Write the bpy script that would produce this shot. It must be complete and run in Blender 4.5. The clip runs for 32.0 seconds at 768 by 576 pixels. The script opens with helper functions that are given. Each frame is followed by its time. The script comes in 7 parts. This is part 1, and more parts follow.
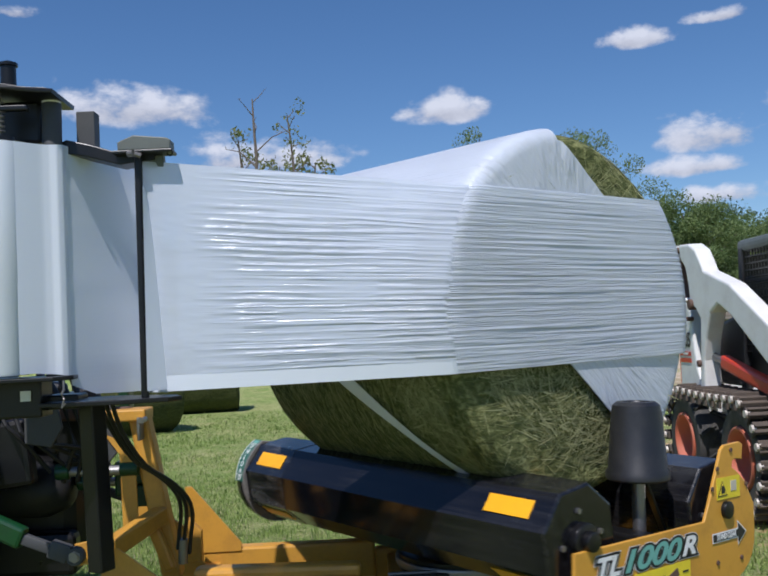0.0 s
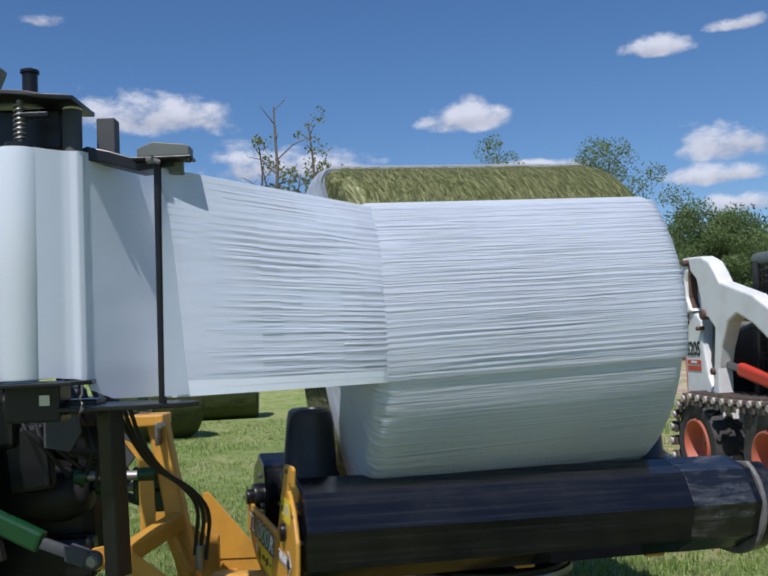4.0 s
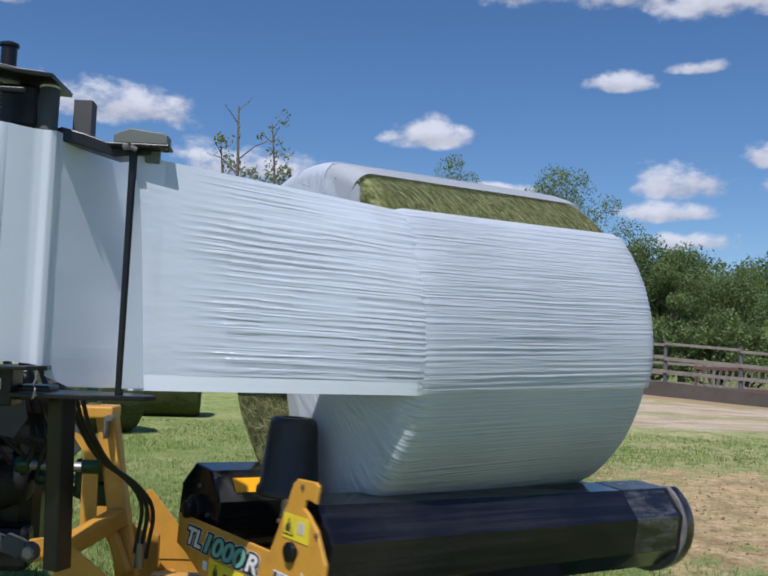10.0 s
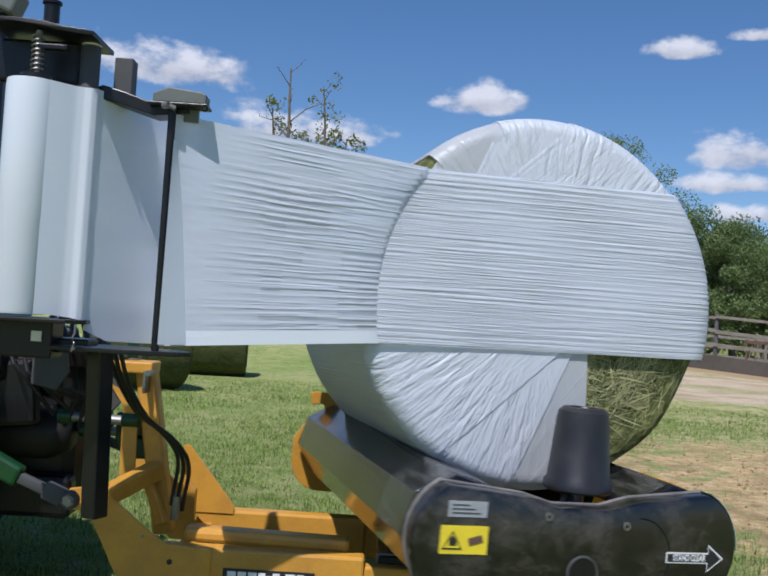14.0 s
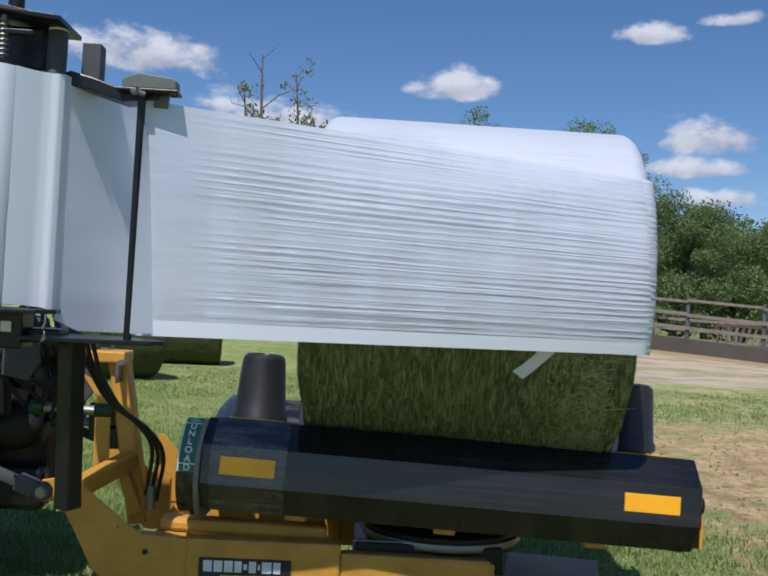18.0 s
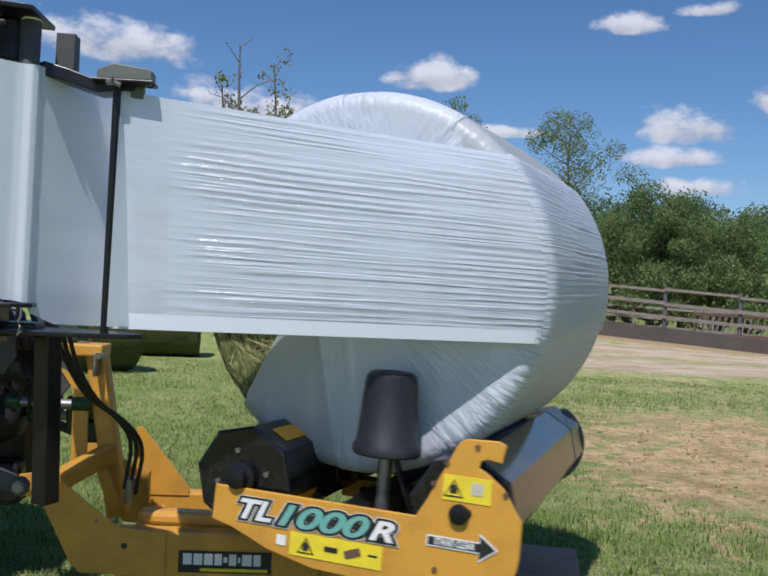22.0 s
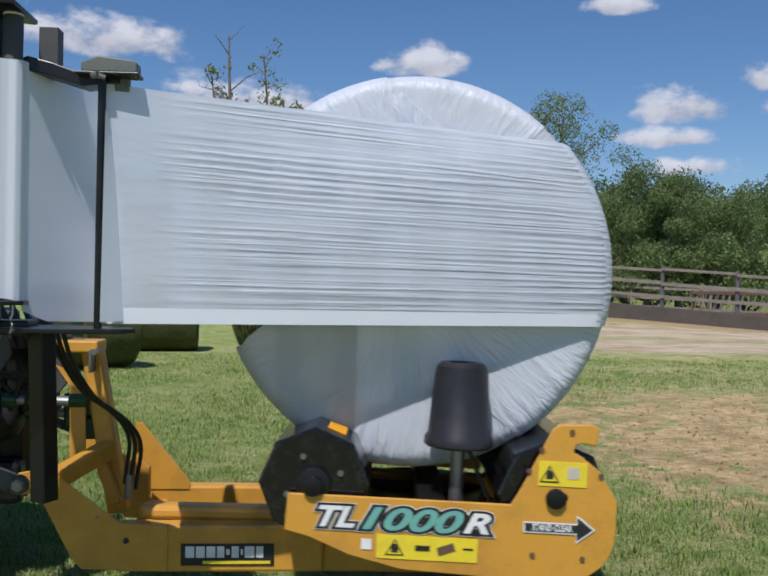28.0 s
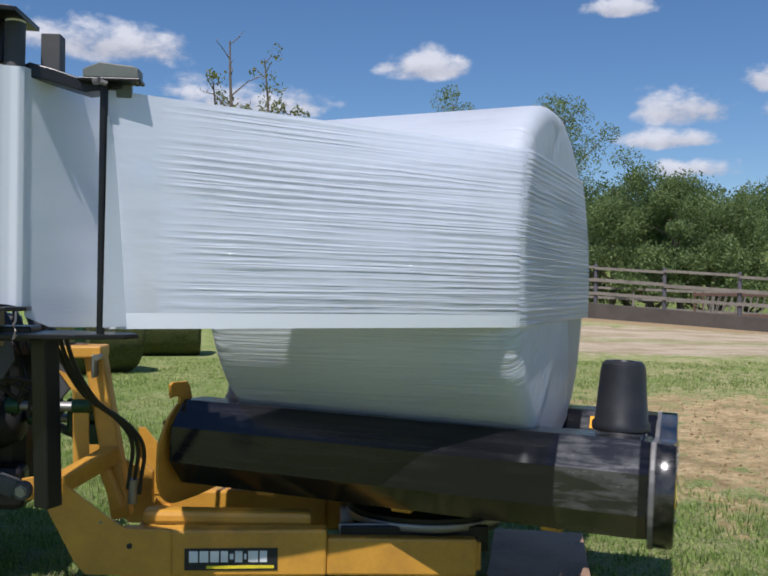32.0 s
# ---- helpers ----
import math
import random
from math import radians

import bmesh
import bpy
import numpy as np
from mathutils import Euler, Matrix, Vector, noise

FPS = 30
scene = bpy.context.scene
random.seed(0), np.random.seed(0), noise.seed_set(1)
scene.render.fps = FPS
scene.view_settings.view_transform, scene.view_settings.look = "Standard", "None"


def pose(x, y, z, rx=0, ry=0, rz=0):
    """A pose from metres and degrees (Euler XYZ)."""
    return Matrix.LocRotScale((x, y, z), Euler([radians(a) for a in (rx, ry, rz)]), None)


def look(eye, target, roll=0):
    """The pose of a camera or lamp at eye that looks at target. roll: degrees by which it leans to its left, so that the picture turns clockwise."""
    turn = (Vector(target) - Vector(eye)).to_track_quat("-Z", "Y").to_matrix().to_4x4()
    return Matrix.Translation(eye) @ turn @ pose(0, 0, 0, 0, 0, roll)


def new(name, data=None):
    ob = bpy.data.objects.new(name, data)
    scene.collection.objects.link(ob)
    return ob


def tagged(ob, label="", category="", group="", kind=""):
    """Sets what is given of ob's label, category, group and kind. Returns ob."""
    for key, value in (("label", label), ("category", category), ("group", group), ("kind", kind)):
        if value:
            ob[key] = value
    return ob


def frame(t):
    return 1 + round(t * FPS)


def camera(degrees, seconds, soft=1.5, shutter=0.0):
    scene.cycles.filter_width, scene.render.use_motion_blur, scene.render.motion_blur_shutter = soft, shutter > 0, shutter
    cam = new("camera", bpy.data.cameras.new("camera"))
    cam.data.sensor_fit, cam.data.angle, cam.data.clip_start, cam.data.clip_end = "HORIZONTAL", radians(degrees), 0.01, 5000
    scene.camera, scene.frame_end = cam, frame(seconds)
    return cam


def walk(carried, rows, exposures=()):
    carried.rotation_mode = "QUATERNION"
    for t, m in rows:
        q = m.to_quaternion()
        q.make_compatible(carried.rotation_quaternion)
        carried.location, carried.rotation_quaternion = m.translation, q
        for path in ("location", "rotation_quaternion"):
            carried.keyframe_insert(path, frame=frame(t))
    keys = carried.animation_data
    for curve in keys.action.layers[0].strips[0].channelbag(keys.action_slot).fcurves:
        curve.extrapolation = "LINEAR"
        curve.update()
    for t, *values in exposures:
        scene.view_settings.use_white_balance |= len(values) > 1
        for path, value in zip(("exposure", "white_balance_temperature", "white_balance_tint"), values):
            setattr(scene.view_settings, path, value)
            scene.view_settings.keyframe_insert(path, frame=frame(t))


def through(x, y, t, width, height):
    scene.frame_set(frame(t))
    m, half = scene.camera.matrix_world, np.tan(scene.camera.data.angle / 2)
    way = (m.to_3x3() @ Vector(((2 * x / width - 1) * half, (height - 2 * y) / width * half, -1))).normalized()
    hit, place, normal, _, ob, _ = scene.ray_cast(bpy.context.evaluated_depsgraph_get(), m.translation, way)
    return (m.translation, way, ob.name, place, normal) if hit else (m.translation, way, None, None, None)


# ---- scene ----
# ---- camera ----
cam = camera(46.0, 32.0, soft=1.9, shutter=0.3)
PATH = [
    (0.0, pose(-0.1070, -0.0450, 1.4303, 92.917, 2.810, -1.340)),
    (0.5, pose(-0.0992, -0.0462, 1.4244, 93.820, 2.492, -1.887)),
    (1.0, pose(-0.0914, -0.0410, 1.4240, 94.212, 2.328, -1.405)),
    (1.5, pose(-0.0803, -0.0365, 1.4263, 93.966, 2.553, -0.639)),
    (2.0, pose(-0.0881, -0.0399, 1.4239, 93.718, 2.670, -0.788)),
    (2.5, pose(-0.0933, -0.0402, 1.4245, 93.570, 2.573, -0.898)),
    (3.0, pose(-0.0969, -0.0440, 1.4235, 93.462, 2.545, -0.495)),
    (3.5, pose(-0.0971, -0.0407, 1.4264, 93.404, 2.485, -0.058)),
    (5.5, pose(-0.0968, -0.0475, 1.4271, 93.755, 2.663, -0.515)),
    (6.0, pose(-0.0897, -0.0472, 1.4251, 93.699, 3.008, -0.960)),
    (6.5, pose(-0.0908, -0.0379, 1.4277, 93.480, 3.025, -1.569)),
    (7.0, pose(-0.0901, -0.0334, 1.4240, 93.225, 3.215, -1.752)),
    (7.5, pose(-0.0905, -0.0376, 1.4319, 93.838, 2.831, -2.069)),
    (8.0, pose(-0.0912, -0.0397, 1.4231, 95.558, 1.918, -3.799)),
    (8.5, pose(-0.0984, -0.0368, 1.4319, 95.948, 0.556, -7.026)),
    (9.0, pose(-0.0995, -0.0390, 1.4242, 96.081, -0.819, -8.714)),
    (9.5, pose(-0.1295, -0.0222, 1.4263, 95.092, -1.254, -5.742)),
    (10.0, pose(-0.1676, -0.0149, 1.4241, 94.149, -2.064, -3.568)),
    (10.5, pose(-0.1930, -0.0226, 1.4187, 93.364, -2.101, -4.256)),
    (11.0, pose(-0.1817, -0.0259, 1.4182, 92.776, -2.636, -3.632)),
    (11.5, pose(-0.1325, -0.0113, 1.4207, 92.886, -3.323, -2.639)),
    (12.0, pose(-0.1081, -0.0010, 1.4176, 93.237, -3.282, -2.180)),
    (12.5, pose(-0.1086, -0.0096, 1.4184, 92.790, -2.976, -1.033)),
    (13.0, pose(-0.1167, -0.0190, 1.4209, 92.402, -2.937, -0.319)),
    (13.5, pose(-0.1224, -0.0219, 1.4163, 92.188, -3.135, -0.130)),
    (14.0, pose(-0.1153, -0.0188, 1.4172, 91.822, -3.531, -0.556)),
    (14.5, pose(-0.1063, -0.0140, 1.4168, 91.621, -3.520, -1.288)),
    (16.5, pose(-0.1062, -0.0110, 1.4177, 91.500, -3.084, -2.783)),
    (17.0, pose(-0.1124, -0.0092, 1.4184, 91.392, -3.114, -2.379)),
    (17.5, pose(-0.1089, -0.0076, 1.4150, 91.283, -3.034, -2.208)),
    (18.0, pose(-0.1136, -0.0090, 1.4166, 91.072, -2.982, -2.153)),
    (18.5, pose(-0.1162, -0.0019, 1.4142, 91.035, -3.033, -1.397)),
    (19.0, pose(-0.1298, 0.0046, 1.4222, 91.322, -3.305, -0.952)),
    (19.5, pose(-0.1289, 0.0001, 1.4192, 91.626, -3.273, -0.838)),
    (20.0, pose(-0.1282, -0.0074, 1.4163, 91.671, -3.298, -0.940)),
    (20.5, pose(-0.1113, -0.0072, 1.4152, 91.595, -3.114, -1.803)),
    (21.0, pose(-0.1093, -0.0116, 1.4165, 91.449, -2.874, -2.602)),
    (21.5, pose(-0.1105, -0.0126, 1.4145, 91.101, -2.749, -3.029)),
    (22.0, pose(-0.1124, -0.0033, 1.4196, 90.541, -2.667, -3.459)),
    (22.5, pose(-0.1140, -0.0015, 1.4161, 90.452, -2.397, -3.003)),
    (23.0, pose(-0.1104, 0.0058, 1.4133, 90.278, -2.183, -2.708)),
    (23.5, pose(-0.1112, 0.0096, 1.4134, 90.211, -2.094, -3.348)),
    (24.0, pose(-0.1035, 0.0032, 1.4124, 90.395, -1.703, -4.423)),
    (24.5, pose(-0.1058, -0.0103, 1.4162, 90.438, -1.298, -4.483)),
    (25.0, pose(-0.1015, -0.0209, 1.4152, 90.582, -0.892, -3.780)),
    (25.5, pose(-0.0977, -0.0050, 1.4189, 90.564, -0.706, -3.554)),
    (27.5, pose(-0.1009, 0.0190, 1.4164, 89.899, -0.938, -3.327)),
    (28.0, pose(-0.0993, 0.0140, 1.4137, 89.809, -0.904, -3.613)),
    (28.5, pose(-0.1018, 0.0173, 1.4165, 89.774, -0.969, -3.634)),
    (29.0, pose(-0.0993, 0.0210, 1.4147, 89.731, -0.948, -3.603)),
    (29.5, pose(-0.1019, 0.0158, 1.4112, 89.640, -1.063, -3.660)),
    (30.0, pose(-0.0994, 0.0122, 1.4107, 89.755, -1.038, -3.723)),
    (30.5, pose(-0.0972, 0.0118, 1.4119, 89.823, -1.172, -3.787)),
    (31.0, pose(-0.0985, 0.0109, 1.4099, 89.717, -1.113, -3.629)),
    (31.5, pose(-0.0990, 0.0090, 1.4121, 89.748, -0.982, -3.522)),
    (32.0, pose(-0.1004, 0.0102, 1.4153, 90.027, -0.592, -3.492)),
]
walk(cam, PATH, exposures=[(0, -0.08, 5990, 15), (9, -0.15, 6010, 15), (10, -0.10, 6012, 15), (12, -0.13, 6020, 15), (14, -0.03, 6030, 15), (18, -0.12, 6060, 15), (20, -0.06, 6070, 15), (23, -0.11, 6120, 15), (28, -0.17, 6190, 15), (32, -0.08, 6190, 15)])

# ---- sky, sun ----
SUN = Vector((-0.17, -0.50, 0.85)).normalized()
world = bpy.data.worlds.new("sky")
scene.world = world
world.use_nodes = True
CLOUDS = [  # bearing, height, half width, half height of each cloud, in degrees
    (-13.3, 14.3, 6.0, 1.8), (-6.4, 11.2, 6.4, 1.7), (6.3, 13.7, 3.2, 1.25), (22.3, 10.8, 3.8, 1.8), (27.0, 12.3, 2.6, 1.4),
    (21.0, 9.0, 3.4, 0.9), (17.9, 16.8, 2.2, 0.9), (12.5, 22.2, 4.6, 1.5), (18.0, 22.0, 5.6, 2.0), (24.4, 21.2, 5.2, 2.2),
    (29.6, 19.0, 2.6, 1.2), (5.7, 22.6, 1.3, 0.6), (27.6, 10.4, 4.0, 0.8), (22.0, 7.2, 3.6, 0.9), (29.9, 6.2, 3.4, 0.8),
    (-20.0, 19.5, 1.6, 0.6), (23.3, 17.5, 2.4, 0.6), (-40.0, 16.0, 9.0, 3.0), (48.0, 18.0, 8.0, 3.5), (10.0, 10.5, 5.0, 0.5)]


def sky_nodes(t):
    t.nodes.clear()
    add, link = t.nodes.new, t.links.new

    def calc(op, a, b=0.0, clamp=False):
        n = add("ShaderNodeMath")
        n.operation, n.use_clamp = op, clamp
        for i, v in enumerate((a, b)):
            if isinstance(v, (int, float)):
                n.inputs[i].default_value = v
            else:
                link(v, n.inputs[i])
        return n.outputs[0]

    sky = add("ShaderNodeTexSky")
    sky.sky_type, sky.sun_disc = "NISHITA", False
    sky.sun_elevation, sky.sun_rotation = math.asin(SUN.z), math.atan2(SUN.x, SUN.y)
    sky.air_density, sky.dust_density, sky.ozone_density = 1.0, 0.15, 5.0
    coord = add("ShaderNodeTexCoord")
    sep = add("ShaderNodeSeparateXYZ")
    link(coord.outputs["Generated"], sep.inputs[0])
    bearing = calc("MULTIPLY", calc("ARCTAN2", sep.outputs[0], sep.outputs[1]), 180 / math.pi)
    height = calc("MULTIPLY", calc("ARCSINE", sep.outputs[2]), 180 / math.pi)
    puff = add("ShaderNodeTexNoise")
    mapping = add("ShaderNodeMapping")
    mapping.inputs["Scale"].default_value = (1, 1, 1.7)
    link(coord.outputs["Generated"], mapping.inputs[0])
    link(mapping.outputs[0], puff.inputs["Vector"])
    puff.inputs["Scale"].default_value, puff.inputs["Detail"].default_value, puff.inputs["Roughness"].default_value = 16.0, 7.0, 0.58
    lump = add("ShaderNodeTexNoise")
    link(mapping.outputs[0], lump.inputs["Vector"])
    lump.inputs["Scale"].default_value, lump.inputs["Detail"].default_value = 42.0, 5.0
    rough = calc("ADD", calc("MULTIPLY", calc("SUBTRACT", puff.outputs[0], 0.5), 4.6), calc("MULTIPLY", calc("SUBTRACT", lump.outputs[0], 0.5), 0.9))
    total, low = None, None
    for a, e, w, h in CLOUDS:
        dx = calc("DIVIDE", calc("SUBTRACT", bearing, a), w)
        up = calc("SUBTRACT", height, e)
        dy = calc("DIVIDE", calc("MAXIMUM", up, calc("MULTIPLY", up, -1.7)), h)
        d = calc("SUBTRACT", 1.0, calc("ADD", calc("MULTIPLY", dx, dx), calc("MULTIPLY", dy, dy)))
        total = d if total is None else calc("MAXIMUM", total, d)
        k = calc("MULTIPLY", calc("MAXIMUM", d, 0.0), calc("DIVIDE", up, h))
        low = k if low is None else calc("ADD", low, k)
    body = calc("ADD", calc("MAXIMUM", total, -1.5), rough)
    ramp = add("ShaderNodeValToRGB")
    link(calc("MULTIPLY", body, 0.6), ramp.inputs[0])
    ramp.color_ramp.interpolation = "EASE"
    ramp.color_ramp.elements[0].position, ramp.color_ramp.elements[1].position = 0.06, 0.75
    shade = add("ShaderNodeValToRGB")
    link(calc("ADD", calc("MULTIPLY", low, 0.8), calc("ADD", 0.45, calc("MULTIPLY", rough, 0.3))), shade.inputs[0])
    shade.color_ramp.elements[0].position, shade.color_ramp.elements[0].color = 0.1, (0.50, 0.51, 0.56, 1)
    shade.color_ramp.elements[1].position, shade.color_ramp.elements[1].color = 0.8, (0.92, 0.94, 0.985, 1)
    blue, white, mix, out = add("ShaderNodeBackground"), add("ShaderNodeBackground"), add("ShaderNodeMixShader"), add("ShaderNodeOutputWorld")
    deep = add("ShaderNodeHueSaturation")
    deep.inputs["Saturation"].default_value = 1.12
    link(sky.outputs[0], deep.inputs["Color"])
    link(deep.outputs[0], blue.inputs[0])
    blue.inputs[1].default_value = SKY
    link(shade.outputs[0], white.inputs[0])
    white.inputs[1].default_value = 0.85
    link(calc("MULTIPLY", ramp.outputs[0], 0.92), mix.inputs[0])
    link(blue.outputs[0], mix.inputs[1])
    link(white.outputs[0], mix.inputs[2])
    link(mix.outputs[0], out.inputs[0])


SKY = 0.099
sky_nodes(world.node_tree)
sun = new("sun", bpy.data.lights.new("sun", "SUN"))
sun.data.energy, sun.data.angle, sun.data.color = 4.5, radians(0.55), (1.0, 0.955, 0.89)
sun.matrix_world = look(SUN * 60, (0, 0, 0))

# ---------- small mesh helpers ----------
def part(name, bm, material, parent=None, label="", kind="", smooth=False):
    me = bpy.data.meshes.new(name)
    bm.normal_update()
    bm.to_mesh(me)
    bm.free()
    me.materials.append(material)
    if smooth:
        me.polygons.foreach_set("use_smooth", [True] * len(me.polygons))
        me.set_sharp_from_angle(angle=radians(38))
    ob = new(name, me)
    if parent is not None:
        ob.parent = parent
    return tagged(ob, label, kind=kind)


def pydata(name, verts, faces, material, parent=None, label="", kind="", smooth=False):
    me = bpy.data.meshes.new(name)
    me.from_pydata([tuple(v) for v in verts], [], [tuple(f) for f in faces])
    me.update()
    me.materials.append(material)
    if smooth:
        me.polygons.foreach_set("use_smooth", [True] * len(me.polygons))
    ob = new(name, me)
    if parent is not None:
        ob.parent = parent
    return tagged(ob, label, kind=kind)


def box(bm, c, s, rot=None, bevel=0.004):
    made = bmesh.ops.create_cube(bm, size=1.0)["verts"]
    m = Matrix.Translation(c) @ (rot if rot is not None else Matrix.Identity(4)) @ Matrix.Diagonal((*s, 1))
    bmesh.ops.transform(bm, matrix=m, verts=made)
    if bevel:
        edges = list({e for v in made for e in v.link_edges})
        bmesh.ops.bevel(bm, geom=edges, offset=min(bevel, min(s) * 0.4), segments=2, affect="EDGES", profile=0.5)
    return bm


def bar(bm, a, b, w, h, bevel=0.004, up=(0, 0, 1)):
    """A square bar from a to b, w wide and h deep along up."""
    a, b = Vector(a), Vector(b)
    x = (b - a).normalized()
    y = Vector(up).cross(x)
    if y.length < 1e-4:
        y = Vector((0, 1, 0)).cross(x)
    y.normalize()
    z = x.cross(y)
    rot = Matrix((x, y, z)).transposed().to_4x4()
    return box(bm, (a + b) / 2, ((b - a).length, w, h), rot, bevel)


def cyl(bm, a, b, r0, r1=None, n=20, bevel=0.0):
    r1 = r0 if r1 is None else r1
    a, b = Vector(a), Vector(b)
    rot = (b - a).to_track_quat("Z", "Y").to_matrix().to_4x4()
    made = bmesh.ops.create_cone(bm, cap_ends=True, segments=n, radius1=r0, radius2=r1, depth=(b - a).length,
                                 matrix=Matrix.Translation((a + b) / 2) @ rot)["verts"]
    if bevel:
        edges = [e for e in {e for v in made for e in v.link_edges} if any(len(f.verts) > 4 for f in e.link_faces)]
        bmesh.ops.bevel(bm, geom=edges, offset=bevel, segments=2, affect="EDGES", profile=0.5)
    return bm


def prism(bm, outline, depth, m=Matrix.Identity(4), bevel=0.0):
    """A plate with that outline in its x-y plane, depth thick along z, laid by m."""
    low = [bm.verts.new(m @ Vector((x, y, -depth / 2))) for x, y in outline]
    top = [bm.verts.new(m @ Vector((x, y, depth / 2))) for x, y in outline]
    n = len(outline)
    faces = [bm.faces.new(low[::-1]), bm.faces.new(top)]
    for i in range(n):
        faces.append(bm.faces.new((low[i], low[(i + 1) % n], top[(i + 1) % n], top[i])))
    bmesh.ops.recalc_face_normals(bm, faces=faces)
    if bevel:
        edges = list({e for f in faces[:2] for e in f.edges})
        bmesh.ops.bevel(bm, geom=edges, offset=bevel, segments=2, affect="EDGES", profile=0.5)
    return bm


def tube(bm, points, r, n=8):
    """A round hose or rod along points."""
    pts = [Vector(p) for p in points]
    rings = []
    for i, p in enumerate(pts):
        d = (pts[min(i + 1, len(pts) - 1)] - pts[max(i - 1, 0)]).normalized()
        q = d.to_track_quat("Z", "Y")
        rings.append([bm.verts.new(p + q @ Vector((r * math.cos(2 * math.pi * k / n), r * math.sin(2 * math.pi * k / n), 0))) for k in range(n)])
    for a, b in zip(rings, rings[1:]):
        for k in range(n):
            bm.faces.new((a[k], a[(k + 1) % n], b[(k + 1) % n], b[k]))
    bm.faces.new(rings[0][::-1])
    bm.faces.new(rings[-1])
    return bm


def lathe(bm, profile, n=32, m=Matrix.Identity(4)):
    """Turns a profile of (radius, height) round z; closed at radius 0."""
    rings = []
    for r, z in profile:
        if r < 1e-6:
            rings.append([bm.verts.new(m @ Vector((0, 0, z)))])
        else:
            rings.append([bm.verts.new(m @ Vector((r * math.cos(2 * math.pi * k / n), r * math.sin(2 * math.pi * k / n), z))) for k in range(n)])
    made = []
    for a, b in zip(rings, rings[1:]):
        for k in range(n):
            j = (k + 1) % n
            if len(a) == 1 and len(b) == 1:
                continue
            if len(a) == 1:
                made.append(bm.faces.new((a[0], b[j], b[k])))
            elif len(b) == 1:
                made.append(bm.faces.new((a[k], a[j], b[0])))
            else:
                made.append(bm.faces.new((a[k], a[j], b[j], b[k])))
    bmesh.ops.recalc_face_normals(bm, faces=made)
    return bm


def letters(name, words, size, m, material, parent, label="", depth=0.001, shear=0.0, width=None, bold=0.0, rims=()):
    """Words in the built-in font as a thin mesh, centred on m's origin, in m's x-y plane."""
    cu = bpy.data.curves.new(name, "FONT")
    cu.body, cu.size, cu.extrude, cu.shear, cu.offset = words, size, depth, shear, bold
    cu.align_x, cu.align_y = "CENTER", "CENTER"
    if rims:
        cu.extrude = 0.0002
    tmp = bpy.data.objects.new(name, cu)
    scene.collection.objects.link(tmp)
    bpy.context.view_layer.update()
    me = bpy.data.meshes.new_from_object(tmp.evaluated_get(bpy.context.evaluated_depsgraph_get()))
    under = []
    for rim, extra in rims:
        cu.offset = bold + extra
        bpy.context.view_layer.update()
        under.append((rim, bpy.data.meshes.new_from_object(tmp.evaluated_get(bpy.context.evaluated_depsgraph_get()))))
    bpy.data.objects.remove(tmp)
    co = np.empty(len(me.vertices) * 3)
    me.vertices.foreach_get("co", co)
    co = co.reshape(-1, 3)
    wide = width / max(np.ptp(co[:, 0]), 1e-6) if width else 1.0
    co[:, 0] *= wide
    me.vertices.foreach_set("co", co.ravel())
    me.transform(m)
    me.materials.clear()
    me.materials.append(material)
    ob = new(name, me)
    ob.parent = parent
    for k, (rim, mesh) in enumerate(under):
        mesh.transform(m @ Matrix.Translation((0, 0, -0.0006 * (k + 1))) @ Matrix.Diagonal((wide, 1, 1, 1)))
        mesh.materials.clear()
        mesh.materials.append(rim)
        edge = new("letter_outline", mesh)
        edge.parent = parent
    return tagged(ob, label)


def arc(cx, cy, r, a0, a1, n):
    return [(cx + r * math.cos(radians(a0 + (a1 - a0) * i / n)), cy + r * math.sin(radians(a0 + (a1 - a0) * i / n))) for i in range(n + 1)]


def thing(name, label, category, m=Matrix.Identity(4), group="", kind=""):
    ob = tagged(new(name), label, category, group, kind)
    ob.matrix_world = m
    return ob


def face(x, y, z, ax, ay):
    """A pose whose x and y axes are ax and ay."""
    ax, ay = Vector(ax).normalized(), Vector(ay).normalized()
    m = Matrix((ax, ay, ax.cross(ay))).transposed().to_4x4()
    m.translation = (x, y, z)
    return m


